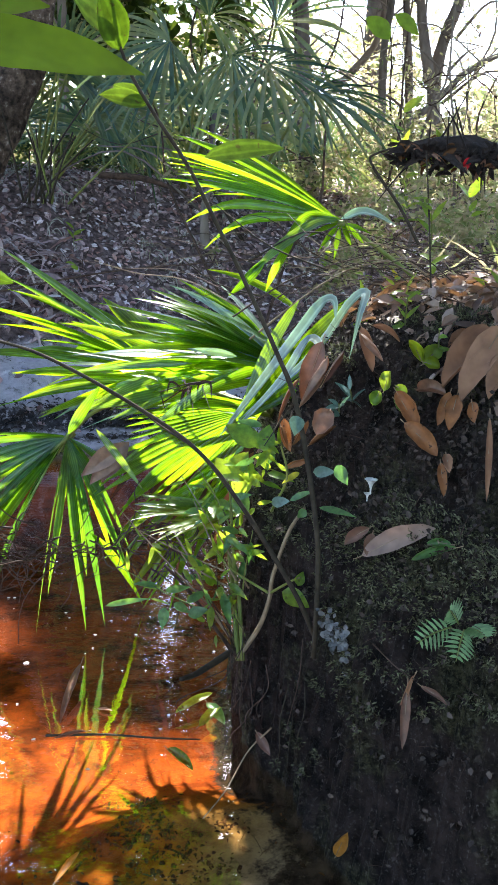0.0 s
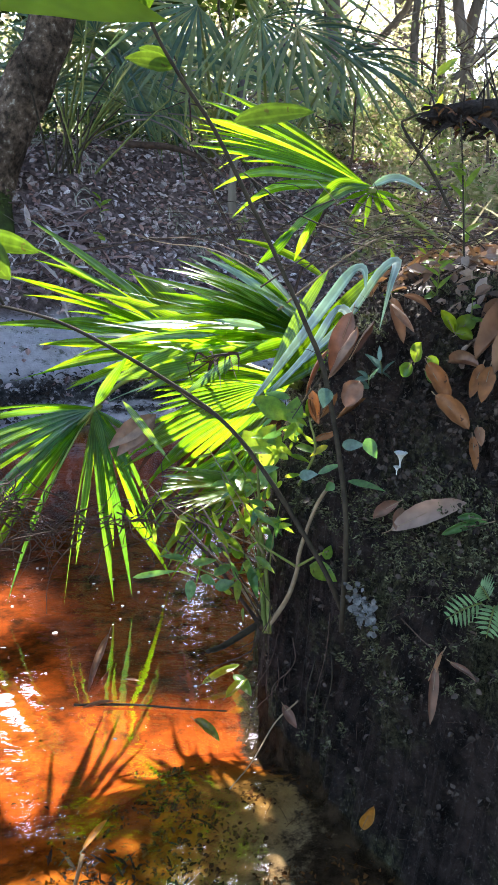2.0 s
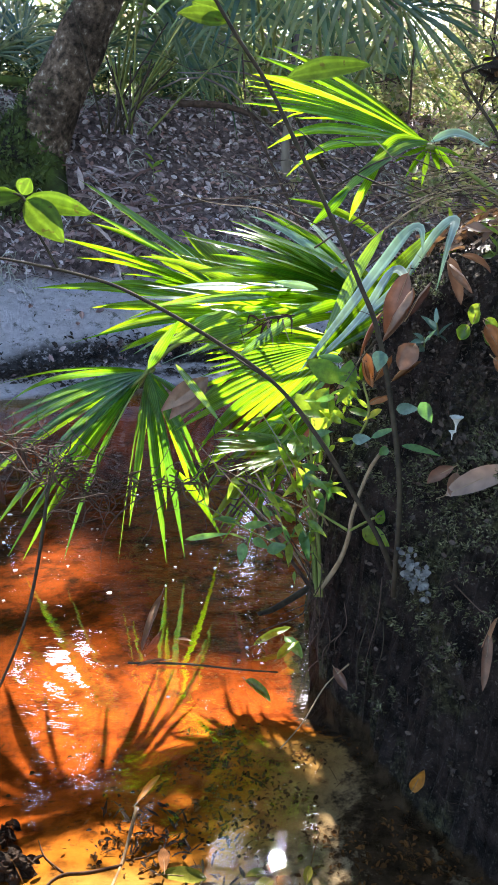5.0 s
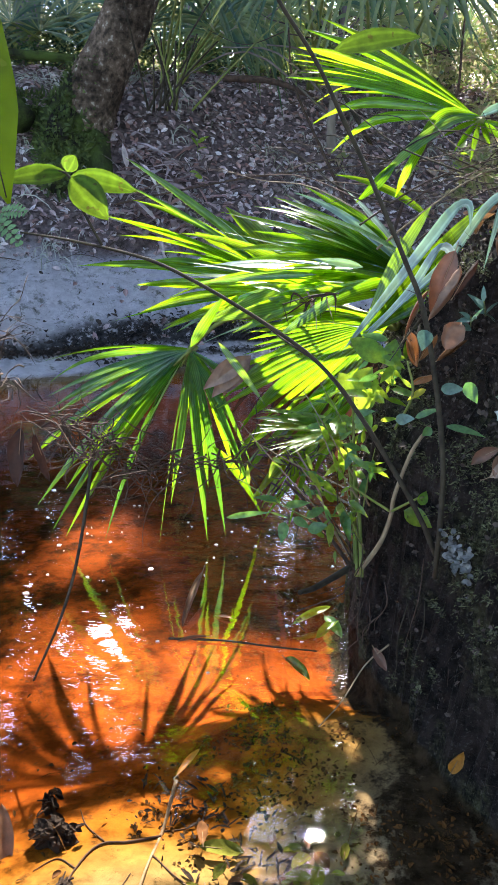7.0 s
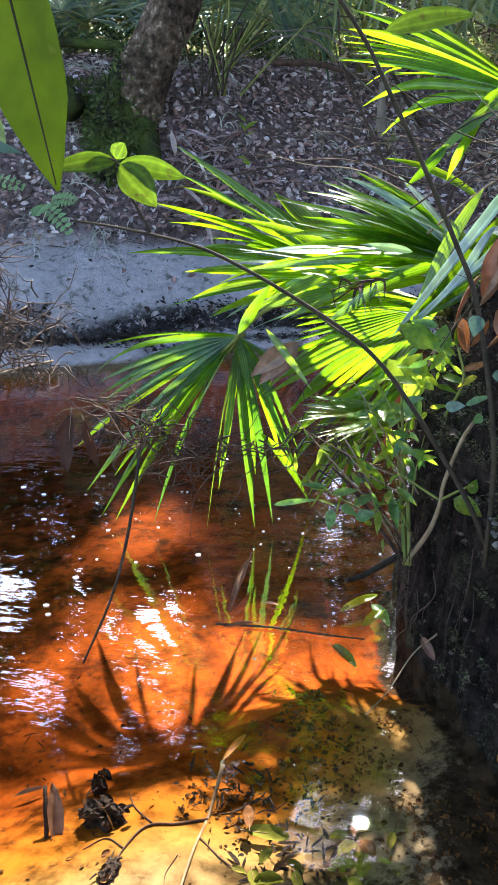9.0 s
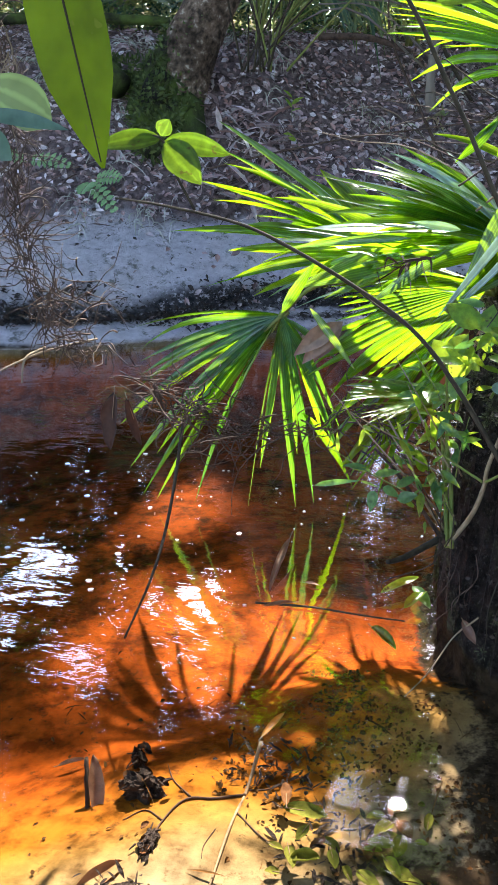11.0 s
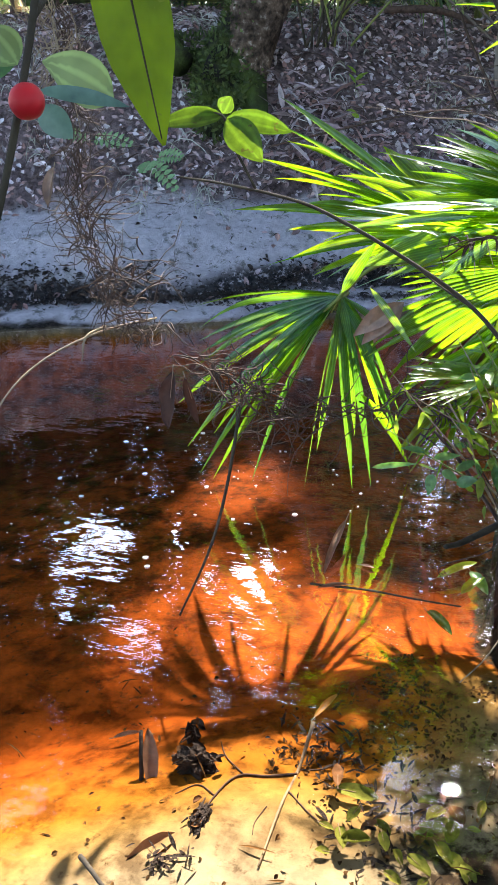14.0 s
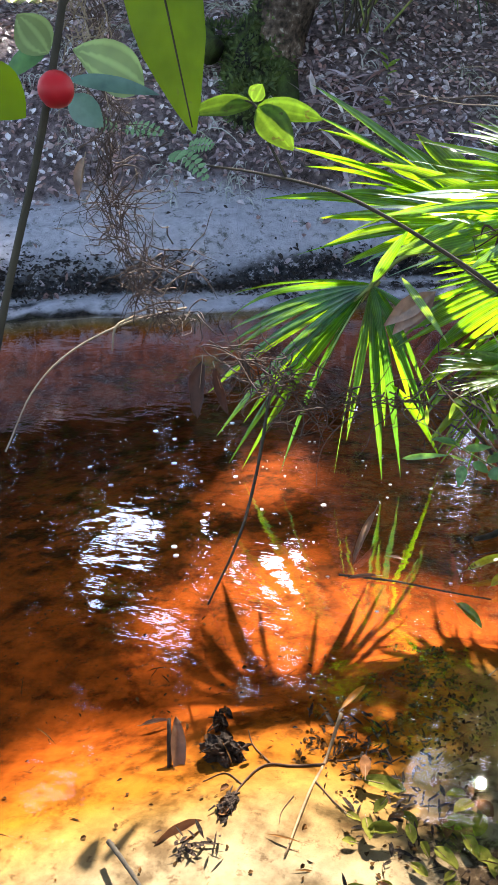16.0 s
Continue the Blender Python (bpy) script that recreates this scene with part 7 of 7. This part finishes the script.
# ---- ferns ----
def fern(fronds, label, mat, width, name="fern"):
    ob = thing(name, fronds[0][0], label, "fern", "ferns on the bank")
    for a, b in fronds:
        g = Geo()
        line = arc(a, b, 0.12, 16)
        t0 = (line[-1] - line[0])
        nrm = V((0.1, -1, 0.7)).normalized()
        tube(g, [line[0], line[8], line[16]], 0.0016, 0.0006, 8, 4)
        frond = part("frond", g, STALK, ob)
        for i in range(2, 16, 2):
            t = (line[i + 1] - line[i - 1]).normalized() if i < 16 else t0.normalized()
            side = t.cross(nrm).normalized()
            k = width * math.sin(math.pi * (0.15 + 0.8 * i / 16)) * 0.6
            for s in (-1, 1):
                leaf("leaflet", line[i], line[i] + side * s * k + t * k * 0.45, t0.length / 16 * 1.3, mat, frond, nrm, 0.08, 0.1, lance, "", 0.03, 5)
    return ob


fern([((0.330, 1.074, 0.532), (0.279, 1.073, 0.502)), ((0.339, 1.069, 0.540), (0.319, 1.056, 0.569)), ((0.345, 1.059, 0.536), (0.325, 1.010, 0.509)), ((0.350, 1.053, 0.542), (0.361, 0.997, 0.556))], "small pale green fern on the dark bank", PALE_FERN, 0.042)
fern([((-2.546, 4.440, 0.746), (-2.232, 4.385, 0.718)), ((-2.544, 4.435, 0.740), (-2.682, 4.276, 0.806))], "green fern in the leaf litter", PALE_FERN, 0.09)
fern([((-2.185, 4.453, 0.621), (-1.920, 4.230, 0.485)), ((-2.173, 4.466, 0.626), (-2.138, 4.243, 0.585)), ((-2.167, 4.494, 0.641), (-1.942, 4.381, 0.652))], "green fern at the edge of the sand", PALE_FERN, 0.09)
fern([((-1.914, 5.113, 1.019), (-1.972, 5.040, 1.077)), ((-1.899, 5.122, 1.019), (-1.855, 5.116, 1.109)), ((-1.863, 5.122, 1.013), (-1.773, 5.056, 1.053))], "small plant at the tree's foot", SHRUB_DARK, 0.12)

# ---- fungus ----
fungus = thing("fungus", (0.228, 1.360, 0.642), "small white funnel-shaped fungus on the bank", "fungus")
for at, k in ((V((0.230, 1.350, 0.674)), 1.0), (V((0.223, 1.336, 0.654)), 0.55)):
    g = Geo()
    rings = []
    for r, z in ((0.0014, -0.024), (0.0017, -0.014), (0.003, -0.008), (0.006, -0.002), (0.0105, 0.003), (0.0125, 0.0045), (0.011, 0.0035), (0.005, -0.001), (0.0005, -0.003)):
        rings.append([at + V((math.cos(a) * r * k, math.sin(a) * r * k, z * k)) for a in (math.tau * j / 14 for j in range(14))])
    g.ring_strip(rings, True)
    part("cap", g, WHITE, fungus)

# ---- on the water and on its bed ----
for a, b, w, mat, label in (
        ((-0.298, 1.103, 0.004), (-0.270, 1.170, 0.012), 0.017, ORANGE_LEAF, "orange leaf that floats on the water"), ((-0.395, 1.762, 0.050), (-0.403, 1.576, 0.004), 0.030, BROWN_LEAF, "dark wet leaf curled out of the water"), ((-0.335, 1.548, 0.004), (-0.402, 1.509, 0.006), 0.018, TAN_LEAF, "grey wet leaf floating by a twig"), ((-0.332, 1.637, 0.004), (-0.292, 1.629, 0.006), 0.012, TAN_LEAF, "pale wet leaf on the water"),
        ((-0.445, 0.823, -0.040), (-0.507, 0.739, -0.035), 0.044, TAN_LEAF, "brown veined leaf on the stream bed"), ((-0.693, 1.039, -0.100), (-0.646, 1.071, -0.100), 0.016, BROWN_LEAF, "brown leaf on the stream bed"), ((-0.230, 0.986, -0.030), (-0.152, 0.987, -0.030), 0.035, OLIVE_LEAF, "olive green leaf under the water"), ((-0.191, 0.871, -0.010), (-0.144, 0.882, -0.010), 0.035, OLIVE_LEAF, "olive green leaf in the shallow water"),
        ((-0.086, 0.877, -0.012), (-0.047, 0.849, -0.012), 0.03, OLIVE_LEAF, "olive green leaf in the shallow water"), ((-0.048, 0.912, -0.012), (-0.018, 0.880, -0.012), 0.03, OLIVE_LEAF, "olive green leaf in the shallow water"), ((-0.078, 0.935, -0.012), (-0.035, 0.939, -0.012), 0.025, OLIVE_LEAF, "olive green leaf in the shallow water"), ((-0.090, 0.854, -0.012), (-0.108, 0.880, -0.012), 0.022, OLIVE_LEAF, "olive green leaf in the shallow water"),
        ((-0.150, 0.930, -0.020), (-0.118, 0.911, -0.020), 0.025, OLIVE_LEAF, "olive green leaf in the shallow water"), ((-0.144, 1.611, 0.020), (-0.064, 1.684, 0.030), 0.03, SHRUB, "green leaf at the water's edge"), ((-0.086, 1.562, 0.020), (-0.040, 1.626, 0.030), 0.035, SHRUB, "green leaf at the water's edge"), ((-0.149, 1.494, 0.006), (-0.087, 1.423, 0.006), 0.035, SHRUB, "green leaf at the water's edge"), ((-0.075, 1.660, 0.020), (-0.029, 1.573, 0.020), 0.035, SHRUB_DARK, "green leaf at the water's edge")):
    dead_leaf(a, b, w, mat, label, (0, -0.2, 1), 0.05, 0.3, lance if w < 0.02 else oval, "water_leaf", 0.2)

branch = thing("sunken_branch", (-0.310, 1.036, -0.060), "forked bare branch on the sandy stream bed", "branch")
for line, r in (([(-0.297, 1.098, 0.000), (-0.307, 1.034, -0.050), (-0.307, 0.927, -0.050), (-0.301, 0.793, -0.035)], 0.005), ([(-0.306, 1.020, -0.050), (-0.356, 0.996, -0.060), (-0.405, 0.981, -0.070), (-0.425, 0.921, -0.060), (-0.430, 0.823, -0.050)], 0.0035), ([(-0.400, 0.991, -0.070), (-0.447, 1.031, -0.080), (-0.477, 1.078, -0.090)], 0.0022), ([(-0.305, 0.966, -0.050), (-0.251, 0.922, -0.050), (-0.207, 0.901, -0.050)], 0.0025), ([(-0.425, 0.921, -0.060), (-0.467, 0.943, -0.070), (-0.497, 0.912, -0.070)], 0.002), ([(-0.307, 1.034, -0.050), (-0.267, 1.051, -0.060), (-0.235, 1.094, -0.070)], 0.002), ([(-0.330, 0.919, -0.050), (-0.337, 0.879, -0.050), (-0.332, 0.852, -0.050)], 0.0014)):
    g = Geo()
    r *= 0.75
    line = [V((x, y, max(z if z >= 0 else -1, on_ground(x, y) + r))) for x, y, z in line]
    tube(g, line, r, r * 0.5, 14, 6, 0.3)
    part("limb", g, PALE_STEM if r > 0.0036 else TWIG, branch)


def clump(at, size, label, n):
    """Sodden debris: a heap of short bits of rotten wood and leaf."""
    ob = thing("debris_clump", at, label, "debris", "clumps of debris on the stream bed")
    g = Geo()
    at = V((at[0], at[1], on_ground(at[0], at[1]) + 0.002))
    for _ in range(n):
        q = at + V((rng.gauss(0, size[0]), rng.gauss(0, size[1]), abs(rng.gauss(0, size[2]))))
        d = V((rng.gauss(0, 1), rng.gauss(0, 1), rng.gauss(0, 0.5))).normalized() * rng.uniform(0.01, 0.035)
        strip(g, arc(q, q + d, 0.1, 4), rng.uniform(0.002, 0.008), V((rng.gauss(0, 0.4), rng.gauss(0, 0.4), 1)).normalized(), 0.3, oval)
    part("bits", g, DEBRIS, ob)
    return ob


clump((-0.447, 0.760, -0.050), (0.02, 0.01, 0.006), "dark reddish bits of rotten wood on the sand", 30)
clump((-0.274, 1.078, -0.040), (0.06, 0.05, 0.004), "dark leaf debris on the stream bed", 120)
clump((-0.170, 0.981, -0.030), (0.05, 0.05, 0.006), "dark leaf debris on the stream bed", 90)
clump((-0.096, 0.889, -0.030), (0.05, 0.04, 0.006), "dark leaf debris near the bank", 90)
for i in range(42):
    k = np.random.RandomState(900 + i)
    x, y = k.uniform(-0.26, 0.04), k.uniform(0.68, 1.03)
    if float(near_inside(x, y)) > -0.03:
        continue
    a, m = k.uniform(0, 6.28), k.uniform(0.022, 0.05)
    q = V((x, y, -0.004 - 0.02 * k.rand()))
    dead_leaf(q, q + V((math.cos(a) * m, math.sin(a) * m, k.uniform(-0.004, 0.008))), m * k.uniform(0.5, 0.75), (OLIVE_LEAF, OLIVE_LEAF, WET_LEAF, OLIVE_LEAF)[i % 4], ("olive leaf", "olive leaf", "dark brown dead leaf", "dull green leaf")[i % 4] + " sunk in the shallow water", (0, -0.1, 1), 0.04, 0.2, oval, "water_leaf", 0.2)


def heap(at, size, label):
    """A lump of sodden debris: a rough core and bits that stick out of it."""
    at = (at[0], at[1], on_ground(at[0], at[1]) + size[2] * 0.4)
    ob = thing("debris_heap", at, label, "debris")
    bm = bmesh.new()
    bmesh.ops.create_icosphere(bm, subdivisions=4, radius=1.0)
    for v in bm.verts:
        k = 1 + 0.55 * noise.noise(v.co * 2.1 + V(at) * 9) + 0.3 * noise.noise(v.co * 6.0) + 0.15 * noise.noise(v.co * 15)
        v.co = V(at) + V((v.co.x * size[0], v.co.y * size[1], v.co.z * size[2])) * k
    me = bpy.data.meshes.new("core")
    bm.to_mesh(me)
    bm.free()
    me.materials.append(DEBRIS)
    part("core", me, DEBRIS, ob)
    for i in range(16):
        q = V(at) + V((rng.gauss(0, size[0] * 0.6), rng.gauss(0, size[1] * 0.6), size[2] * rng.uniform(0.2, 0.9)))
        d = V((rng.gauss(0, 1), rng.gauss(0, 1), rng.uniform(-0.5, 0.15))).normalized() * rng.uniform(0.012, 0.03)
        g = Geo()
        if i % 3:
            crumpled(g, q, q + d, 0.014, (rng.gauss(0, 0.4), -0.4, 1), 0.1, 0.6, 0.6)
        else:
            tube(g, [q, q + d], 0.002, 0.001, 4, 5)
        part("bit", g, (DEBRIS, WET_LEAF, DEBRIS)[i % 3], ob)
    return ob


heap((-0.494, 0.990, -0.045), (0.036, 0.026, 0.030), "black sodden heap of leaves and wood in the shallow water")
heap((-0.535, 1.074, -0.050), (0.012, 0.014, 0.03), "black stub of rotten wood in the shallow water")
heap((-0.426, 0.862, -0.045), (0.013, 0.026, 0.010), "brown crumbly piece of bark on the sand")
block = thing("sunken_wood", (-0.595, 0.973, -0.080), "dark upright piece of sunken wood", "wood")
g = Geo()
crumpled(g, (-0.555, 0.932, -0.090), (-0.589, 1.000, -0.010), 0.034, (0.7, -1, 0.3), 0.02, 0.5, 0.3)
part("slab", g, BROWN_LEAF, block)
g = Geo()
tube(g, [(-0.573, 0.928, -0.090), (-0.583, 0.953, -0.050), (-0.597, 0.989, -0.008)], 0.006, 0.004, 8, 6, 0.6)
part("edge", g, DEBRIS, block)

foam = Geo()
for i in range(70):
    x, y = rng.uniform(-1.3, 0.0), rng.uniform(1.4, 2.3)
    r = rng.choice((0.002, 0.002, 0.003, 0.004, 0.007))
    b = len(foam.v)
    foam.v += [(x + math.cos(a) * r * rng.uniform(0.8, 1.5), y + math.sin(a) * r, 0.002) for a in (math.tau * j / 7 for j in range(7))] + [(x, y, 0.002 + r * 0.4)]
    foam.f += [(b + j, b + (j + 1) % 7, b + 7) for j in range(7)]
tagged(part("foam_flecks", foam, FOAM), "small white foam flecks drifting on the water", "foam", kind="stuff")

# ---- plants on the bank's top ----
def seedling(base, top, n, size, mat, label, up=0.5):
    ob = thing("seedling", base, label, "seedling", "seedlings on the bank")
    b, t = V(base), V(top)
    g = Geo()
    tube(g, arc(b, t, 0.03, 8), 0.002, 0.001, 8, 5)
    part("stem", g, STALK, ob)
    for i in range(n):
        u = 0.25 + 0.75 * i / max(1, n - 1)
        if rng.random() < 0.25:
            continue
        a = rng.random() * 6.28
        p = b.lerp(t, min(1, max(0.1, u + rng.gauss(0, 0.06))))
        d = V((math.cos(a), math.sin(a) * 0.8, rng.gauss(up, 0.35))) * size * (1.15 - 0.5 * u) * rng.uniform(0.8, 1.2)
        leaf("leaf", p, p + d, size * rng.uniform(0.22, 0.42), mat, ob, (rng.gauss(0, 0.5), -0.6, 1), 0.1, 0.2, lance)
    return ob


for a, b, n, size, mat in (
        ((0.404, 1.847, 0.925), (0.338, 1.574, 1.165), 16, 0.05, SHRUB), ((0.383, 1.769, 1.206), (0.385, 1.769, 1.283), 7, 0.06, SHRUB), ((0.305, 1.583, 0.881), (0.294, 1.501, 0.994), 14, 0.035, SHRUB), ((0.328, 1.947, 0.911), (0.288, 1.633, 1.017), 12, 0.035, SHRUB), ((0.353, 1.463, 0.879), (0.332, 1.372, 0.947), 6, 0.03, SHRUB),
        ((0.208, 1.528, 0.773), (0.181, 1.345, 0.842), 10, 0.035, BLUE_LEAF), ((0.183, 1.541, 0.747), (0.163, 1.346, 0.816), 10, 0.035, BLUE_LEAF), ((0.727, 5.788, 0.600), (0.235, 1.791, 1.036), 12, 0.04, SHRUB), ((1.684, 6.885, 1.030), (0.558, 2.244, 1.203), 16, 0.07, SHRUB), ((1.094, 6.610, 1.058), (0.402, 2.476, 1.438), 18, 0.09, SHRUB), ((0.451, 5.940, 0.813), (0.171, 2.098, 1.076), 10, 0.05, SHRUB),
        ((-1.118, 5.130, 0.764), (-0.925, 4.125, 0.894), 4, 0.10, SHRUB), ((-1.197, 5.291, 0.940), (-1.085, 4.805, 1.060), 5, 0.08, SHRUB)):
    seedling(a, b, n, size, mat, "small leafy green seedling in the litter" if mat is SHRUB else "small blue-green star-leaved seedling on the bank")

grass = Geo()
for i in range(420):
    x, y = rng.uniform(0.15, 2.2), rng.uniform(1.75, 4.6)
    if float(near_inside(x, y)) < 0.35:
        continue
    q = V((x, y, on_ground(x, y)))
    d = V((rng.gauss(0, 0.6), rng.gauss(0, 0.6), rng.uniform(0.5, 1.2))).normalized() * rng.uniform(0.08, 0.28)
    strip(grass, arc(q, q + d, rng.uniform(0, 0.2), 4), rng.uniform(0.003, 0.009), V((0, -1, 0.3)), 0.2, lance)
tagged(part("grass", grass, FOREST), "thin green and straw grass on the bank", "grass", kind="stuff")

straws = thing("dry_straws", (0.484, 1.862, 1.000), "dry straw stalks and thin twigs arching along the bank's edge", "grass")
for i in range(44):
    a = V((0.429, 1.822, 0.964)).lerp(V((0.711, 2.215, 1.014)), rng.random()) + V((rng.gauss(0, 0.05), rng.gauss(0, 0.08), rng.gauss(-0.02, 0.03)))
    b = V((0.005, 1.814, 0.899)).lerp(V((0.317, 2.196, 1.073)), rng.random()) + V((rng.gauss(0, 0.05), rng.gauss(0, 0.08), rng.gauss(0, 0.04)))
    b = a.lerp(b, rng.uniform(0.3, 1.0))
    g = Geo()
    tube(g, arc(a, b, rng.uniform(0.05, 0.28), 8), 0.0016, 0.0007, 10, 4)
    part("straw", g, (TWIG, PALE_STEM, DARK_STEM)[i % 3], straws)
for i in range(34):
    x, y = rng.uniform(0.25, 0.75), rng.uniform(1.62, 2.3)
    q = V((x, y, on_ground(x, y)))
    m = rng.uniform(0.03, 0.07)
    a = rng.random() * 6.28
    leaf("leaf", q + UP * 0.02, q + V((math.cos(a) * m, math.sin(a) * m, rng.uniform(0.02, 0.09))), m * 0.35, SHRUB if i % 3 else YELLOW_LEAF, straws, (rng.gauss(0, 0.4), -0.7, 1), 0.1, 0.2, lance)

# the dead bough that hangs over the bank
bough = thing("dead_bough", (0.518, 1.739, 1.254), "dark rotten bough with dead leaves and twigs", "bough")
g = Geo()
tube(g, [(0.598, 1.768, 1.247), (0.500, 1.764, 1.272), (0.404, 1.765, 1.288), (0.336, 1.778, 1.283), (0.291, 1.784, 1.267)], 0.03, 0.012, 18, 10, 0.5)
part("limb", g, DEBRIS, bough)
for i in range(46):
    a = V((0.310, 1.761, 1.277)).lerp(V((0.502, 1.722, 1.258)), rng.random())
    leaf("dead_leaf", a, a + V((rng.gauss(0, 0.03), rng.gauss(0, 0.03), rng.uniform(-0.05, 0.03))), rng.uniform(0.008, 0.02), DEBRIS if i % 4 else BROWN_LEAF, bough, (rng.gauss(0, 0.5), -1, rng.gauss(0, 0.5)), 0.1, 0.5, lance)
leaf("dead_leaf", (0.432, 1.716, 1.262), (0.424, 1.716, 1.232), 0.016, RED, bough, (0, -1, 0.2), 0.1, 0.3, oval, "red dead leaf")
for i in range(110):
    a = V((0.289, 1.775, 1.272)).lerp(V((0.516, 1.729, 1.253)), rng.random()) + V((0, rng.gauss(0, 0.015), rng.gauss(0, 0.015)))
    d = V((rng.gauss(0, 1), rng.gauss(-0.3, 0.6), rng.gauss(-0.3, 0.8))).normalized() * rng.uniform(0.012, 0.036)
    g = Geo()
    crumpled(g, a, a + d, d.length * rng.uniform(0.35, 0.7), (rng.gauss(0, 0.6), -1, rng.gauss(0, 0.6)), 0.1, 0.9, 0.8)
    part("dead_leaf", g, (DEBRIS, DEBRIS, WET_LEAF, DEBRIS)[i % 4], bough)
for i in range(14):
    a = V((0.289, 1.775, 1.274)).lerp(V((0.493, 1.735, 1.264)), rng.random())
    b = a + V((rng.gauss(-0.02, 0.06), rng.gauss(0, 0.03), rng.gauss(-0.01, 0.07)))
    g = Geo()
    tube(g, [a, a.lerp(b, 0.5) + V((0, 0, rng.gauss(0, 0.012))), b], 0.003, 0.001, 6, 5, 0.2)
    part("twig", g, DEBRIS, bough)
for a, b, w, mat in (((0.152, 0.895, 1.314), (0.125, 0.898, 1.336), 0.024, SHRUB), ((0.156, 0.894, 1.339), (0.182, 0.891, 1.318), 0.018, SHRUB)):
    shrub_leaf(bough, a, b, w, mat)

# fallen logs on the far bank
for line, r, mat, label in (([(-3.9, 6.05, 1.60), (-3.109, 6.188, 1.61), (-2.5, 6.25, 1.57), (-2.0, 6.22, 1.53)], 0.038, MOSS_BARK, "long thin dark fallen log on the far bank"), ([(-2.448, 4.954, 1.283), (-2.266, 4.929, 1.221), (-2.130, 4.881, 1.129)], 0.10, MOSS_BARK, "dark mossy log in the litter"), ([(-1.035, 5.299, 1.377), (-0.731, 5.249, 1.358), (-0.480, 5.178, 1.274)], 0.02, TWIG, "thin fallen branch on the slope")):
    ob = thing("fallen_log", line[0], label, "log")
    g = Geo()
    tube(g, line, r, r * 0.8, 14, 10, 0.3)
    part("trunk", g, mat, ob)
